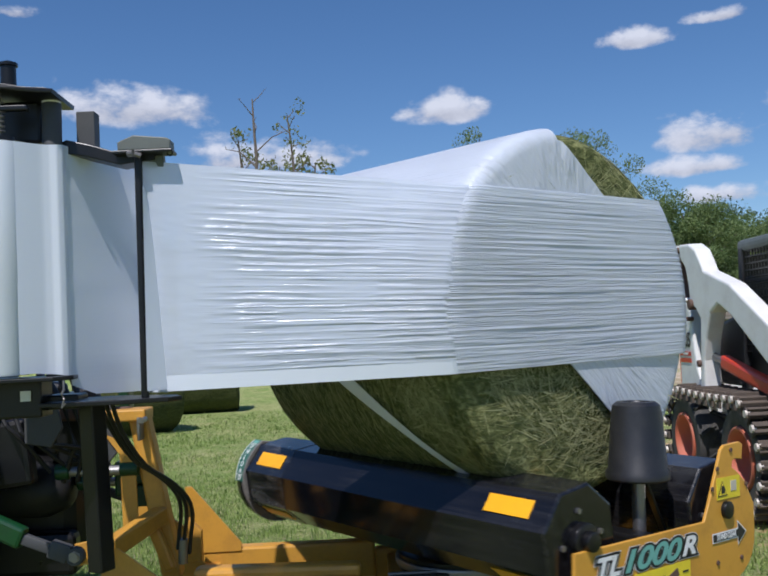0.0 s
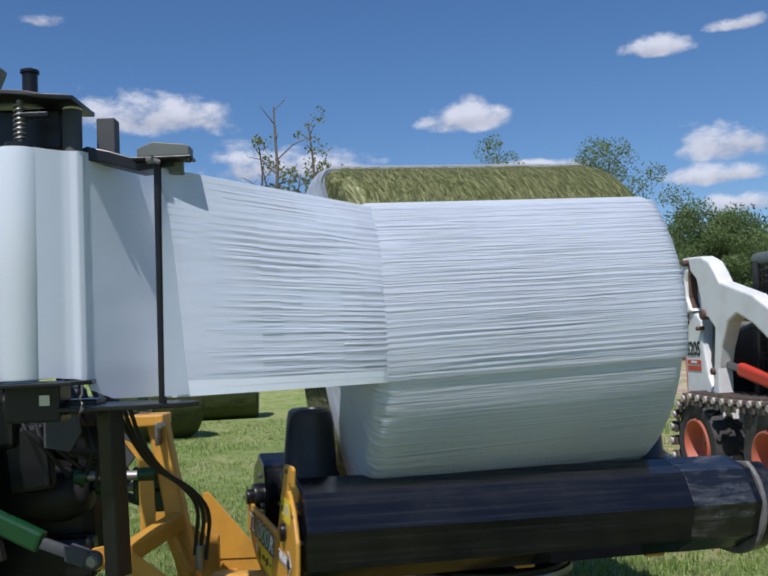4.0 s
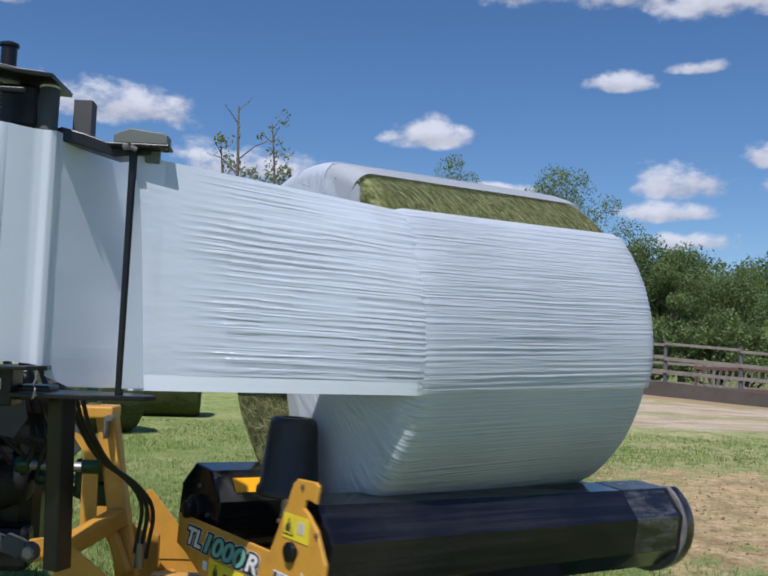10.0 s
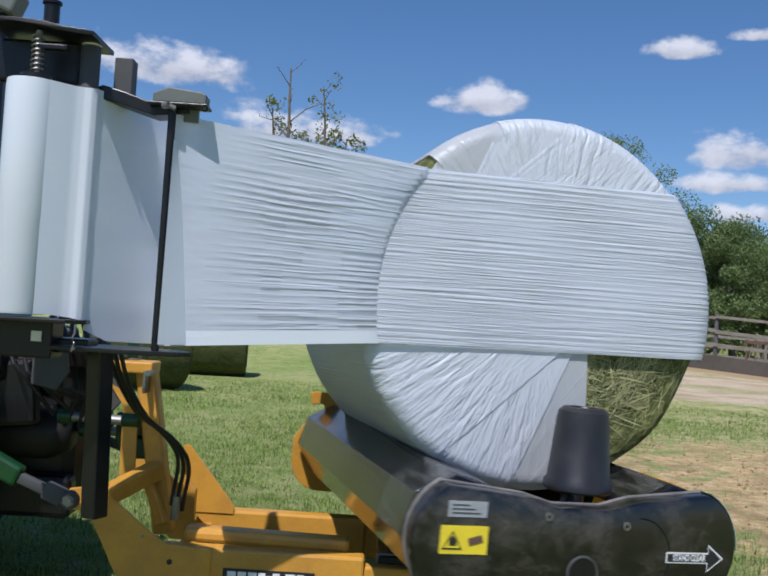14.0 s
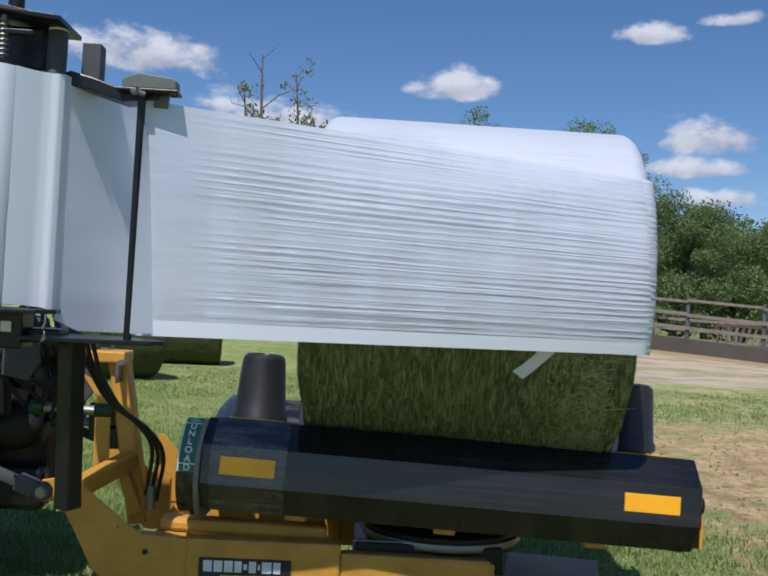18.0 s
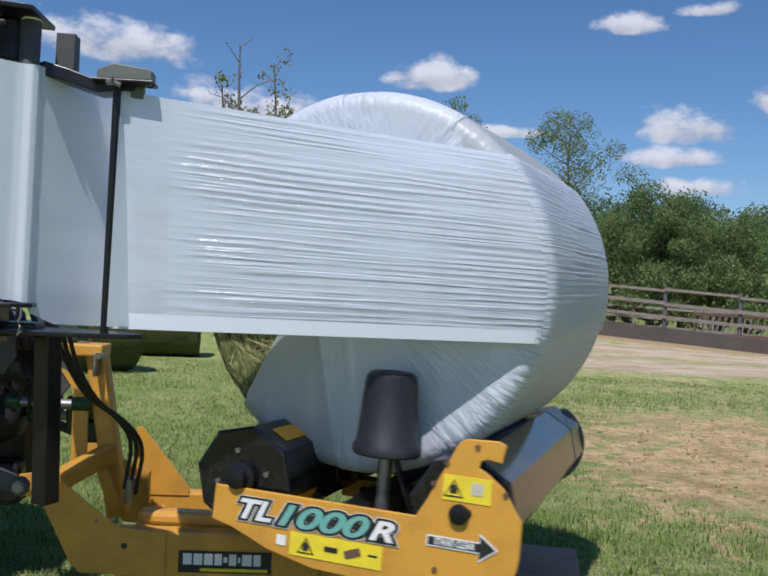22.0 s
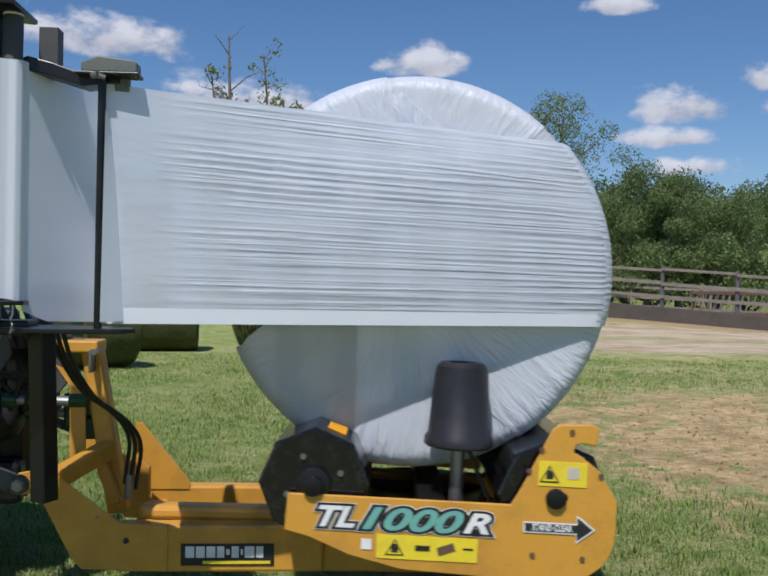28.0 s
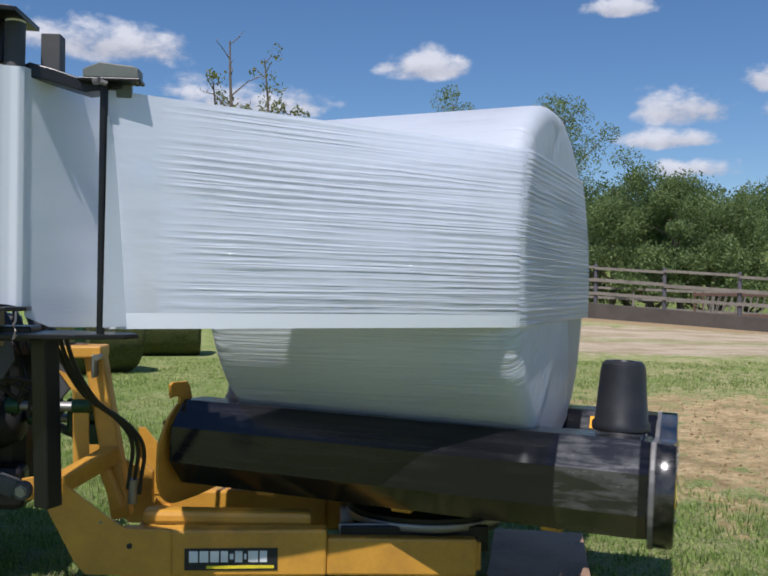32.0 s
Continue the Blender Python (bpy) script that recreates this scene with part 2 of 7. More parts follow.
# ---------- materials ----------
class Nodes:
    def __init__(self, name):
        self.mat = bpy.data.materials.new(name)
        self.mat.use_nodes = True
        self.t = self.mat.node_tree
        self.t.nodes.clear()
        self.out = self.t.nodes.new("ShaderNodeOutputMaterial")
        self.coord = self.add("ShaderNodeTexCoord")

    def add(self, kind, links=None):
        n = self.t.nodes.new(kind)
        for k, v in (links or {}).items():
            if isinstance(v, (int, float, tuple)):
                n.inputs[k].default_value = v
            else:
                self.t.links.new(v, n.inputs[k])
        return n

    def mapped(self, scale=(1, 1, 1), rot=(0, 0, 0), space="Object"):
        return self.add("ShaderNodeMapping", {"Vector": self.coord.outputs[space], "Scale": scale, "Rotation": rot}).outputs[0]

    def noise(self, vec, scale, detail=4.0, rough=0.55, distortion=0.0):
        return self.add("ShaderNodeTexNoise", {"Vector": vec, "Scale": scale, "Detail": detail, "Roughness": rough, "Distortion": distortion}).outputs[0]

    def ramp(self, fac, stops):
        n = self.add("ShaderNodeValToRGB", {"Fac": fac})
        e = n.color_ramp.elements
        while len(e) < len(stops):
            e.new(0.5)
        for el, (p, c) in zip(e, stops):
            el.position = p
            el.color = (*c, 1) if len(c) == 3 else c
        return n.outputs[0]

    def mix(self, fac, a, b, mode="MIX"):
        n = self.t.nodes.new("ShaderNodeMix")
        n.data_type, n.blend_type = "RGBA", mode
        for i, v in ((0, fac), (6, a), (7, b)):
            if isinstance(v, (int, float)):
                n.inputs[i].default_value = v
            elif isinstance(v, tuple):
                n.inputs[i].default_value = (*v, 1)
            else:
                self.t.links.new(v, n.inputs[i])
        return n.outputs[2]

    def math(self, op, a, b=0.0, clamp=False):
        n = self.t.nodes.new("ShaderNodeMath")
        n.operation, n.use_clamp = op, clamp
        for i, v in enumerate((a, b)):
            if isinstance(v, (int, float)):
                n.inputs[i].default_value = v
            else:
                self.t.links.new(v, n.inputs[i])
        return n.outputs[0]

    def bump(self, height, strength, distance=0.01):
        return self.add("ShaderNodeBump", {"Height": height, "Strength": strength, "Distance": distance}).outputs[0]

    def principled(self, **links):
        names = {"color": "Base Color", "rough": "Roughness", "metal": "Metallic", "normal": "Normal", "coat": "Coat Weight",
                 "coat_rough": "Coat Roughness", "spec": "Specular IOR Level", "sub": "Subsurface Weight", "sheen": "Sheen Weight",
                 "trans": "Transmission Weight"}
        n = self.t.nodes.new("ShaderNodeBsdfPrincipled")
        for k, v in links.items():
            i = n.inputs[names[k]]
            if isinstance(v, (int, float)):
                i.default_value = v
            elif isinstance(v, tuple):
                i.default_value = (*v, 1)
            else:
                self.t.links.new(v, i)
        return n.outputs[0]

    def done(self, shader):
        self.t.links.new(shader, self.out.inputs[0])
        return self.mat


def paint(name, colour, rough=0.4, dirt=(0.10, 0.08, 0.06), amount=0.35, metal=0.0, scale=6.0, bump=0.08, spec=0.5):
    """Painted or moulded surface with grime at two scales."""
    n = Nodes(name)
    v = n.mapped()
    big = n.noise(v, scale, 5, 0.6)
    fine = n.noise(v, scale * 14, 4, 0.6)
    k = n.math("MULTIPLY", n.ramp(n.math("MULTIPLY", n.math("ADD", big, n.math("MULTIPLY", fine, 0.35)), 0.75), [(0.45, (0, 0, 0)), (0.72, (1, 1, 1))]), amount)
    c = n.mix(k, colour, dirt)
    c = n.mix(n.math("MULTIPLY", fine, 0.18), c, tuple(min(1, x * 1.25 + 0.01) for x in colour))
    r = n.math("ADD", n.math("MULTIPLY", big, 0.25), rough - 0.10, True)
    return n.done(n.principled(color=c, rough=r, metal=metal, spec=spec, normal=n.bump(fine, bump, 0.004)))


def scuffed(name, base, scuff, amount, rough, along=(1.3, 34, 34), patch=2.0, spec=0.6, metal=0.0):
    """Dark gloss paint rubbed into long pale streaks, with dust lying in patches."""
    n = Nodes(name)
    streak = n.noise(n.mapped(along), 1.6, 6, 0.68, 0.3)
    spot = n.noise(n.mapped(), patch, 5, 0.62)
    grit = n.noise(n.mapped(), 70, 4, 0.7)
    k = n.ramp(n.math("ADD", n.math("MULTIPLY", streak, 0.6), n.math("MULTIPLY", spot, 0.4)), [(0.47, (0, 0, 0)), (0.60, (1, 1, 1))])
    k = n.math("MULTIPLY", n.math("MULTIPLY", k, n.math("ADD", n.math("MULTIPLY", grit, 0.9), 0.25)), amount, True)
    r = n.math("ADD", rough, n.math("ADD", n.math("MULTIPLY", k, 0.35), n.math("MULTIPLY", n.math("SUBTRACT", spot, 0.5), 0.22)), True)
    h = n.math("ADD", n.math("MULTIPLY", streak, 0.5), n.math("ADD", n.math("MULTIPLY", grit, 0.15), n.math("MULTIPLY", spot, 1.2)))
    return n.done(n.principled(color=n.mix(k, base, scuff), rough=r, spec=spec, metal=metal, normal=n.bump(h, 0.10, 0.01)))


def film_material(name, through, tint=(0.66, 0.71, 0.77), lines=1.0, lengthwise=(0.6, 0.6, 26), back_light=0.30, rolled=0.0, fan=0.0, dull=0.10, streak=0.35):
    """Thin white stretch film: glossy, lets some light through, drawn into fine lengthwise wrinkles."""
    n = Nodes(name)
    turned = n.mapped(rot=(radians(rolled), 0, 0))
    v = n.add("ShaderNodeMapping", {"Vector": turned, "Scale": lengthwise}).outputs[0]
    fine_v = n.add("ShaderNodeMapping", {"Vector": turned, "Scale": (lengthwise[0] * 1.6, lengthwise[1] * 1.6, lengthwise[2] * 2.6)}).outputs[0]
    w1 = n.noise(v, 1.9, 3, 0.55, 0.3)
    w2 = n.noise(fine_v, 1.7, 4, 0.6, 0.2)
    fold = n.math("ABSOLUTE", n.math("SUBTRACT", w1, 0.5))
    big = n.noise(n.mapped((1.2, 1.2, 2.0)), 1.6, 3, 0.5)
    mask = n.ramp(big, [(0.33, (0.25, 0.25, 0.25)), (0.62, (1, 1, 1))])
    h = n.math("MULTIPLY", n.math("ADD", n.math("MULTIPLY", fold, 1.6), n.math("MULTIPLY", w2, 0.6)), mask)
    if fan:
        # pleats that gather towards the middle of the bale's ends
        s = n.add("ShaderNodeSeparateXYZ", {0: n.coord.outputs["Object"]}).outputs
        turn = n.math("ARCTAN2", s[2], s[1])
        out = n.math("SQRT", n.math("ADD", n.math("MULTIPLY", s[1], s[1]), n.math("MULTIPLY", s[2], s[2])))
        pleat = n.noise(n.add("ShaderNodeCombineXYZ", {0: n.math("MULTIPLY", turn, 5.0), 1: n.math("MULTIPLY", out, 1.8), 2: s[0]}).outputs[0], 2.4, 4, 0.5)
        pleat = n.math("ABSOLUTE", n.math("SUBTRACT", pleat, 0.5))
        ends = n.ramp(n.math("ABSOLUTE", s[0]), [(0.54, (0, 0, 0)), (0.62, (1, 1, 1))])
        rim = n.ramp(out, [(0.25, (0.1, 0.1, 0.1)), (0.55, (1, 1, 1))])
        some = n.ramp(n.noise(n.mapped((1, 1, 1)), 3.4, 2, 0.5), [(0.36, (0.25, 0.25, 0.25)), (0.60, (1, 1, 1))])
        h = n.math("ADD", n.math("MULTIPLY", h, n.math("SUBTRACT", 1.0, n.math("MULTIPLY", ends, 0.6))), n.math("MULTIPLY", n.math("MULTIPLY", pleat, n.math("MULTIPLY", some, fan)), n.math("MULTIPLY", ends, rim)))
    nm = n.bump(h, 0.9 * lines, 0.012)
    col = n.mix(n.math("MULTIPLY", n.ramp(w2, [(0.35, (0, 0, 0)), (0.7, (1, 1, 1))]), streak), tint, tuple(c * 0.86 for c in tint))
    surf = n.principled(color=col, rough=n.math("ADD", n.math("MULTIPLY", w2, 0.2), dull), normal=nm, spec=0.6)
    back = n.add("ShaderNodeBsdfTranslucent", {"Color": (*tint, 1), "Normal": nm}).outputs[0]
    s = n.add("ShaderNodeMixShader", {0: back_light, 1: surf, 2: back}).outputs[0]
    if not through:
        return n.done(s)
    clear = n.add("ShaderNodeBsdfTransparent", {"Color": (0.95, 0.97, 1.0, 1)}).outputs[0]
    patch = n.ramp(n.noise(n.mapped((1.5, 1.5, 3.0)), 1.3, 3, 0.5), [(0.3, (0.5, 0.5, 0.5)), (0.75, (1, 1, 1))])
    s = n.add("ShaderNodeMixShader", {0: n.math("MULTIPLY", patch, through), 1: s, 2: clear}).outputs[0]
    return n.done(s)


def web_material(name, through, tint, back_light, dull):
    """Taut free film: smooth where it leaves the rod, then drawn into fine broken wrinkles that run along it."""
    n = Nodes(name)
    run = n.coord.outputs["UV"]
    s = n.add("ShaderNodeSeparateXYZ", {0: run}).outputs

    def lines(scale, seed, detail=3):
        v = n.add("ShaderNodeMapping", {"Vector": run, "Scale": scale, "Location": (seed, seed * 3, 0), "Rotation": (0, 0, radians(0.5 * seed))}).outputs[0]
        return n.noise(v, 1.0, detail, 0.55, 0.15)

    broad = n.math("ABSOLUTE", n.math("SUBTRACT", lines((1.3, 42, 1), 1.0), 0.5))
    fine = n.math("ABSOLUTE", n.math("SUBTRACT", lines((2.6, 96, 1), -2.0), 0.5))
    hair = lines((5, 210, 1), 3.0)
    warp = n.math("MULTIPLY", n.math("SUBTRACT", lines((0.9, 7.5, 1), 4.0), 0.5), 16.0)
    ridge = n.math("POWER", n.math("ADD", n.math("MULTIPLY", n.math("SINE", n.math("ADD", n.math("MULTIPLY", s[1], 2 * math.pi / 0.026), warp)), 0.5), 0.5), 1.7)
    patch = n.ramp(lines((1.9, 6.5, 1), 5.0, 2), [(0.34, (0.12, 0.12, 0.12)), (0.60, (1, 1, 1))])
    start = n.math("ADD", s[0], n.math("MULTIPLY", n.math("SUBTRACT", lines((0.1, 9, 1), 7.0), 0.5), 0.22))
    grown = n.ramp(start, [(0.17, (0, 0, 0)), (0.33, (0.8, 0.8, 0.8)), (1.0, (1, 1, 1))])
    hem = n.ramp(s[1], [(0.045, (0.08, 0.08, 0.08)), (0.075, (1, 1, 1)), (0.74, (1, 1, 1)), (0.79, (0.5, 0.5, 0.5))])
    h = n.math("ADD", n.math("ADD", n.math("MULTIPLY", broad, 0.7), n.math("MULTIPLY", ridge, 0.24)), n.math("ADD", n.math("MULTIPLY", fine, 0.5), n.math("MULTIPLY", hair, 0.08)))
    h = n.math("MULTIPLY", n.math("MULTIPLY", h, patch), n.math("MULTIPLY", grown, hem))
    h = n.math("ADD", h, n.math("MULTIPLY", lines((4.5, 13, 1), 9.0, 2), 0.22))
    nm = n.bump(h, 1.0, 0.016)
    col = n.mix(n.math("MULTIPLY", n.ramp(hair, [(0.35, (0, 0, 0)), (0.7, (1, 1, 1))]), 0.25), tint, tuple(c * 0.88 for c in tint))
    surf = n.principled(color=col, rough=n.math("ADD", n.math("MULTIPLY", hair, 0.16), dull), normal=nm, spec=0.6)
    back = n.add("ShaderNodeBsdfTranslucent", {"Color": (*tint, 1), "Normal": nm}).outputs[0]
    film = n.add("ShaderNodeMixShader", {0: back_light, 1: surf, 2: back}).outputs[0]
    clear = n.add("ShaderNodeBsdfTransparent", {"Color": (0.95, 0.97, 1.0, 1)}).outputs[0]
    return n.done(n.add("ShaderNodeMixShader", {0: n.math("MULTIPLY", patch, through), 1: film, 2: clear}).outputs[0])


def hay_material(name, dark, light, fibre=(7, 60, 60)):
    n = Nodes(name)
    v = n.mapped(fibre)
    f = n.noise(v, 1.6, 6, 0.7, 0.6)
    f2 = n.noise(n.mapped((50, 12, 30)), 1.2, 5, 0.7, 1.0)
    big = n.noise(n.mapped(), 2.2, 3, 0.5)
    k = n.math("MULTIPLY", n.math("ADD", f, f2), 0.5)
    c = n.ramp(k, [(0.34, tuple(x * 0.25 for x in dark)), (0.48, dark), (0.62, light), (0.78, tuple(min(1, x * 1.6) for x in light))])
    c = n.mix(n.math("MULTIPLY", big, 0.5), c, dark)
    return n.done(n.principled(color=c, rough=0.85, spec=0.2, normal=n.bump(k, 0.9, 0.03)))


def leaf_material(name, a, b):
    n = Nodes(name)
    g = n.add("ShaderNodeNewGeometry")
    c = n.ramp(g.outputs["Random Per Island"], [(0.0, a), (1.0, b)])
    d = n.principled(color=c, rough=0.6, spec=0.3)
    tr = n.add("ShaderNodeBsdfTranslucent", {"Color": n.mix(0.5, c, (0.16, 0.22, 0.03))}).outputs[0]
    return n.done(n.add("ShaderNodeMixShader", {0: 0.4, 1: d, 2: tr}).outputs[0])


FILM = film_material("film_taut", 0.08, tint=(0.785, 0.828, 0.886), back_light=0.30, lines=1.3, rolled=41, fan=3.0, dull=0.30)
FILM_WEB = web_material("film_web", 0.10, (0.785, 0.828, 0.886), 0.46, 0.10)
FILM_BAND = film_material("film_band", 0.11, tint=(0.785, 0.828, 0.886), lines=1.5, back_light=0.38)
FILM_THIN = film_material("film_thin_layer", 0.17, tint=(0.75, 0.78, 0.83), lines=0.8, back_light=0.38, fan=2.3, dull=0.25)
FILM_ROLL = film_material("film_on_roll", 0.0, tint=(0.785, 0.828, 0.886), lines=0.04, back_light=0.16, streak=0.06)
HAY = hay_material("hay_netted", (0.10, 0.115, 0.038), (0.44, 0.44, 0.19), fibre=(90, 9, 9))
STRAW = leaf_material("loose_hay", (0.09, 0.12, 0.035), (0.74, 0.71, 0.38))
STRAW_DULL = leaf_material("netted_hay", (0.09, 0.11, 0.035), (0.60, 0.59, 0.29))
BACK_HAY = hay_material("old_hay", (0.055, 0.065, 0.020), (0.13, 0.14, 0.05))
YELLOW = paint("ochre_yellow_paint", (0.62, 0.31, 0.042), 0.36, (0.20, 0.095, 0.03), 0.5, scale=4.5)
BLACK = paint("black_paint", (0.006, 0.006, 0.007), 0.30, (0.04, 0.033, 0.028), 0.22, spec=0.4)
GLOSS = scuffed("glossy_black_paint", (0.006, 0.006, 0.008), (0.20, 0.19, 0.185), 0.09, 0.09, along=(0.5, 22, 22), spec=0.5)
GUARD = scuffed("dusty_black_guard", (0.005, 0.005, 0.0055), (0.20, 0.175, 0.15), 0.30, 0.17, along=(5, 4, 6), patch=3.4, spec=0.7)
SLEEVE = scuffed("rubbed_black_sleeve", (0.010, 0.010, 0.011), (0.36, 0.35, 0.34), 0.24, 0.20, along=(3.0, 18, 18), patch=5.0, spec=0.9)
RIMDUST = paint("dusty_worn_rim", (0.13, 0.125, 0.12), 0.45, (0.40, 0.36, 0.31), 0.6, scale=7)
RUBBER = paint("black_rubber", (0.010, 0.010, 0.0105), 0.5, (0.06, 0.053, 0.047), 0.22, scale=9)
PLASTIC = paint("grey_black_plastic", (0.014, 0.014, 0.016), 0.40, (0.08, 0.075, 0.07), 0.25, scale=8)
GREYROLL = paint("grey_roller_rubber", (0.055, 0.056, 0.058), 0.6, (0.12, 0.11, 0.10), 0.3)
STEEL = paint("worn_steel", (0.27, 0.26, 0.255), 0.42, (0.20, 0.15, 0.11), 0.5, metal=0.85)
RUST = paint("rusty_steel", (0.13, 0.07, 0.045), 0.75, (0.05, 0.04, 0.035), 0.6)
GREEN = paint("tractor_green_paint", (0.004, 0.050, 0.012), 0.32, (0.02, 0.018, 0.015), 0.5)
CREAM = paint("cream_decal", (0.55, 0.50, 0.40), 0.5, (0.2, 0.15, 0.1), 0.4)
GREYBOX = paint("grey_green_plastic", (0.13, 0.145, 0.13), 0.5, (0.06, 0.055, 0.05), 0.4)
REFLECT = paint("amber_reflector", (0.95, 0.42, 0.005), 0.35, (0.4, 0.2, 0.02), 0.12, scale=20)
LABEL_Y = paint("yellow_label", (0.82, 0.64, 0.03), 0.4, (0.3, 0.22, 0.06), 0.3, scale=14)
LABEL_W = paint("white_label", (0.78, 0.78, 0.76), 0.45, (0.3, 0.28, 0.26), 0.2, scale=16)
LABEL_K = paint("black_label", (0.015, 0.015, 0.016), 0.45, (0.08, 0.07, 0.06), 0.15, scale=16)
LABEL_S = paint("scuffed_grey_label", (0.34, 0.36, 0.38), 0.5, (0.16, 0.16, 0.16), 0.5, scale=24)
LABEL_T = paint("teal_label", (0.16, 0.42, 0.36), 0.45, (0.1, 0.12, 0.1), 0.2, scale=16)
LABEL_G = paint("dark_green_label", (0.015, 0.13, 0.085), 0.4, (0.05, 0.06, 0.05), 0.2, scale=16)
WHITE_PAINT = paint("white_machine_paint", (0.80, 0.79, 0.75), 0.38, (0.30, 0.22, 0.14), 0.3, scale=4)
RED_PAINT = paint("red_orange_paint", (0.62, 0.05, 0.02), 0.4, (0.25, 0.08, 0.05), 0.35)
RIM_PAINT = paint("faded_orange_rim", (0.50, 0.13, 0.07), 0.6, (0.25, 0.16, 0.11), 0.6)
TRACK = paint("muddy_track_steel", (0.085, 0.066, 0.052), 0.8, (0.20, 0.15, 0.11), 0.5)
TYRE = paint("dusty_tyre_rubber", (0.035, 0.034, 0.032), 0.75, (0.15, 0.13, 0.11), 0.55, scale=7)
PAD_END = paint("worn_bright_steel", (0.55, 0.50, 0.44), 0.5, (0.25, 0.2, 0.15), 0.4, metal=0.3)
CONCRETE = paint("old_concrete", (0.095, 0.08, 0.066), 0.85, (0.045, 0.037, 0.03), 0.6, scale=1.5)
BOARD = paint("weathered_brown_board", (0.40, 0.245, 0.15), 0.85, (0.07, 0.05, 0.04), 0.6, scale=3)
WOOD = paint("grey_weathered_timber", (0.23, 0.20, 0.165), 0.85, (0.10, 0.085, 0.07), 0.7, scale=3)
POST = paint("dark_fence_post", (0.11, 0.10, 0.115), 0.8, (0.05, 0.045, 0.04), 0.5, scale=3)
BARK = paint("grey_bark", (0.16, 0.13, 0.105), 0.9, (0.06, 0.05, 0.04), 0.6, scale=4)
LEAF = leaf_material("tree_leaves", (0.070, 0.125, 0.042), (0.27, 0.345, 0.135))
LEAF_PALE = leaf_material("pale_leaves", (0.12, 0.15, 0.05), (0.28, 0.28, 0.11))
LEAF_FAR = leaf_material("woodland_leaves", (0.04, 0.075, 0.028), (0.12, 0.18, 0.065))
BLADE = leaf_material("grass_blades", (0.050, 0.115, 0.016), (0.42, 0.54, 0.14))
BLADE_DRY = leaf_material("dry_blades", (0.22, 0.19, 0.09), (0.62, 0.54, 0.33))


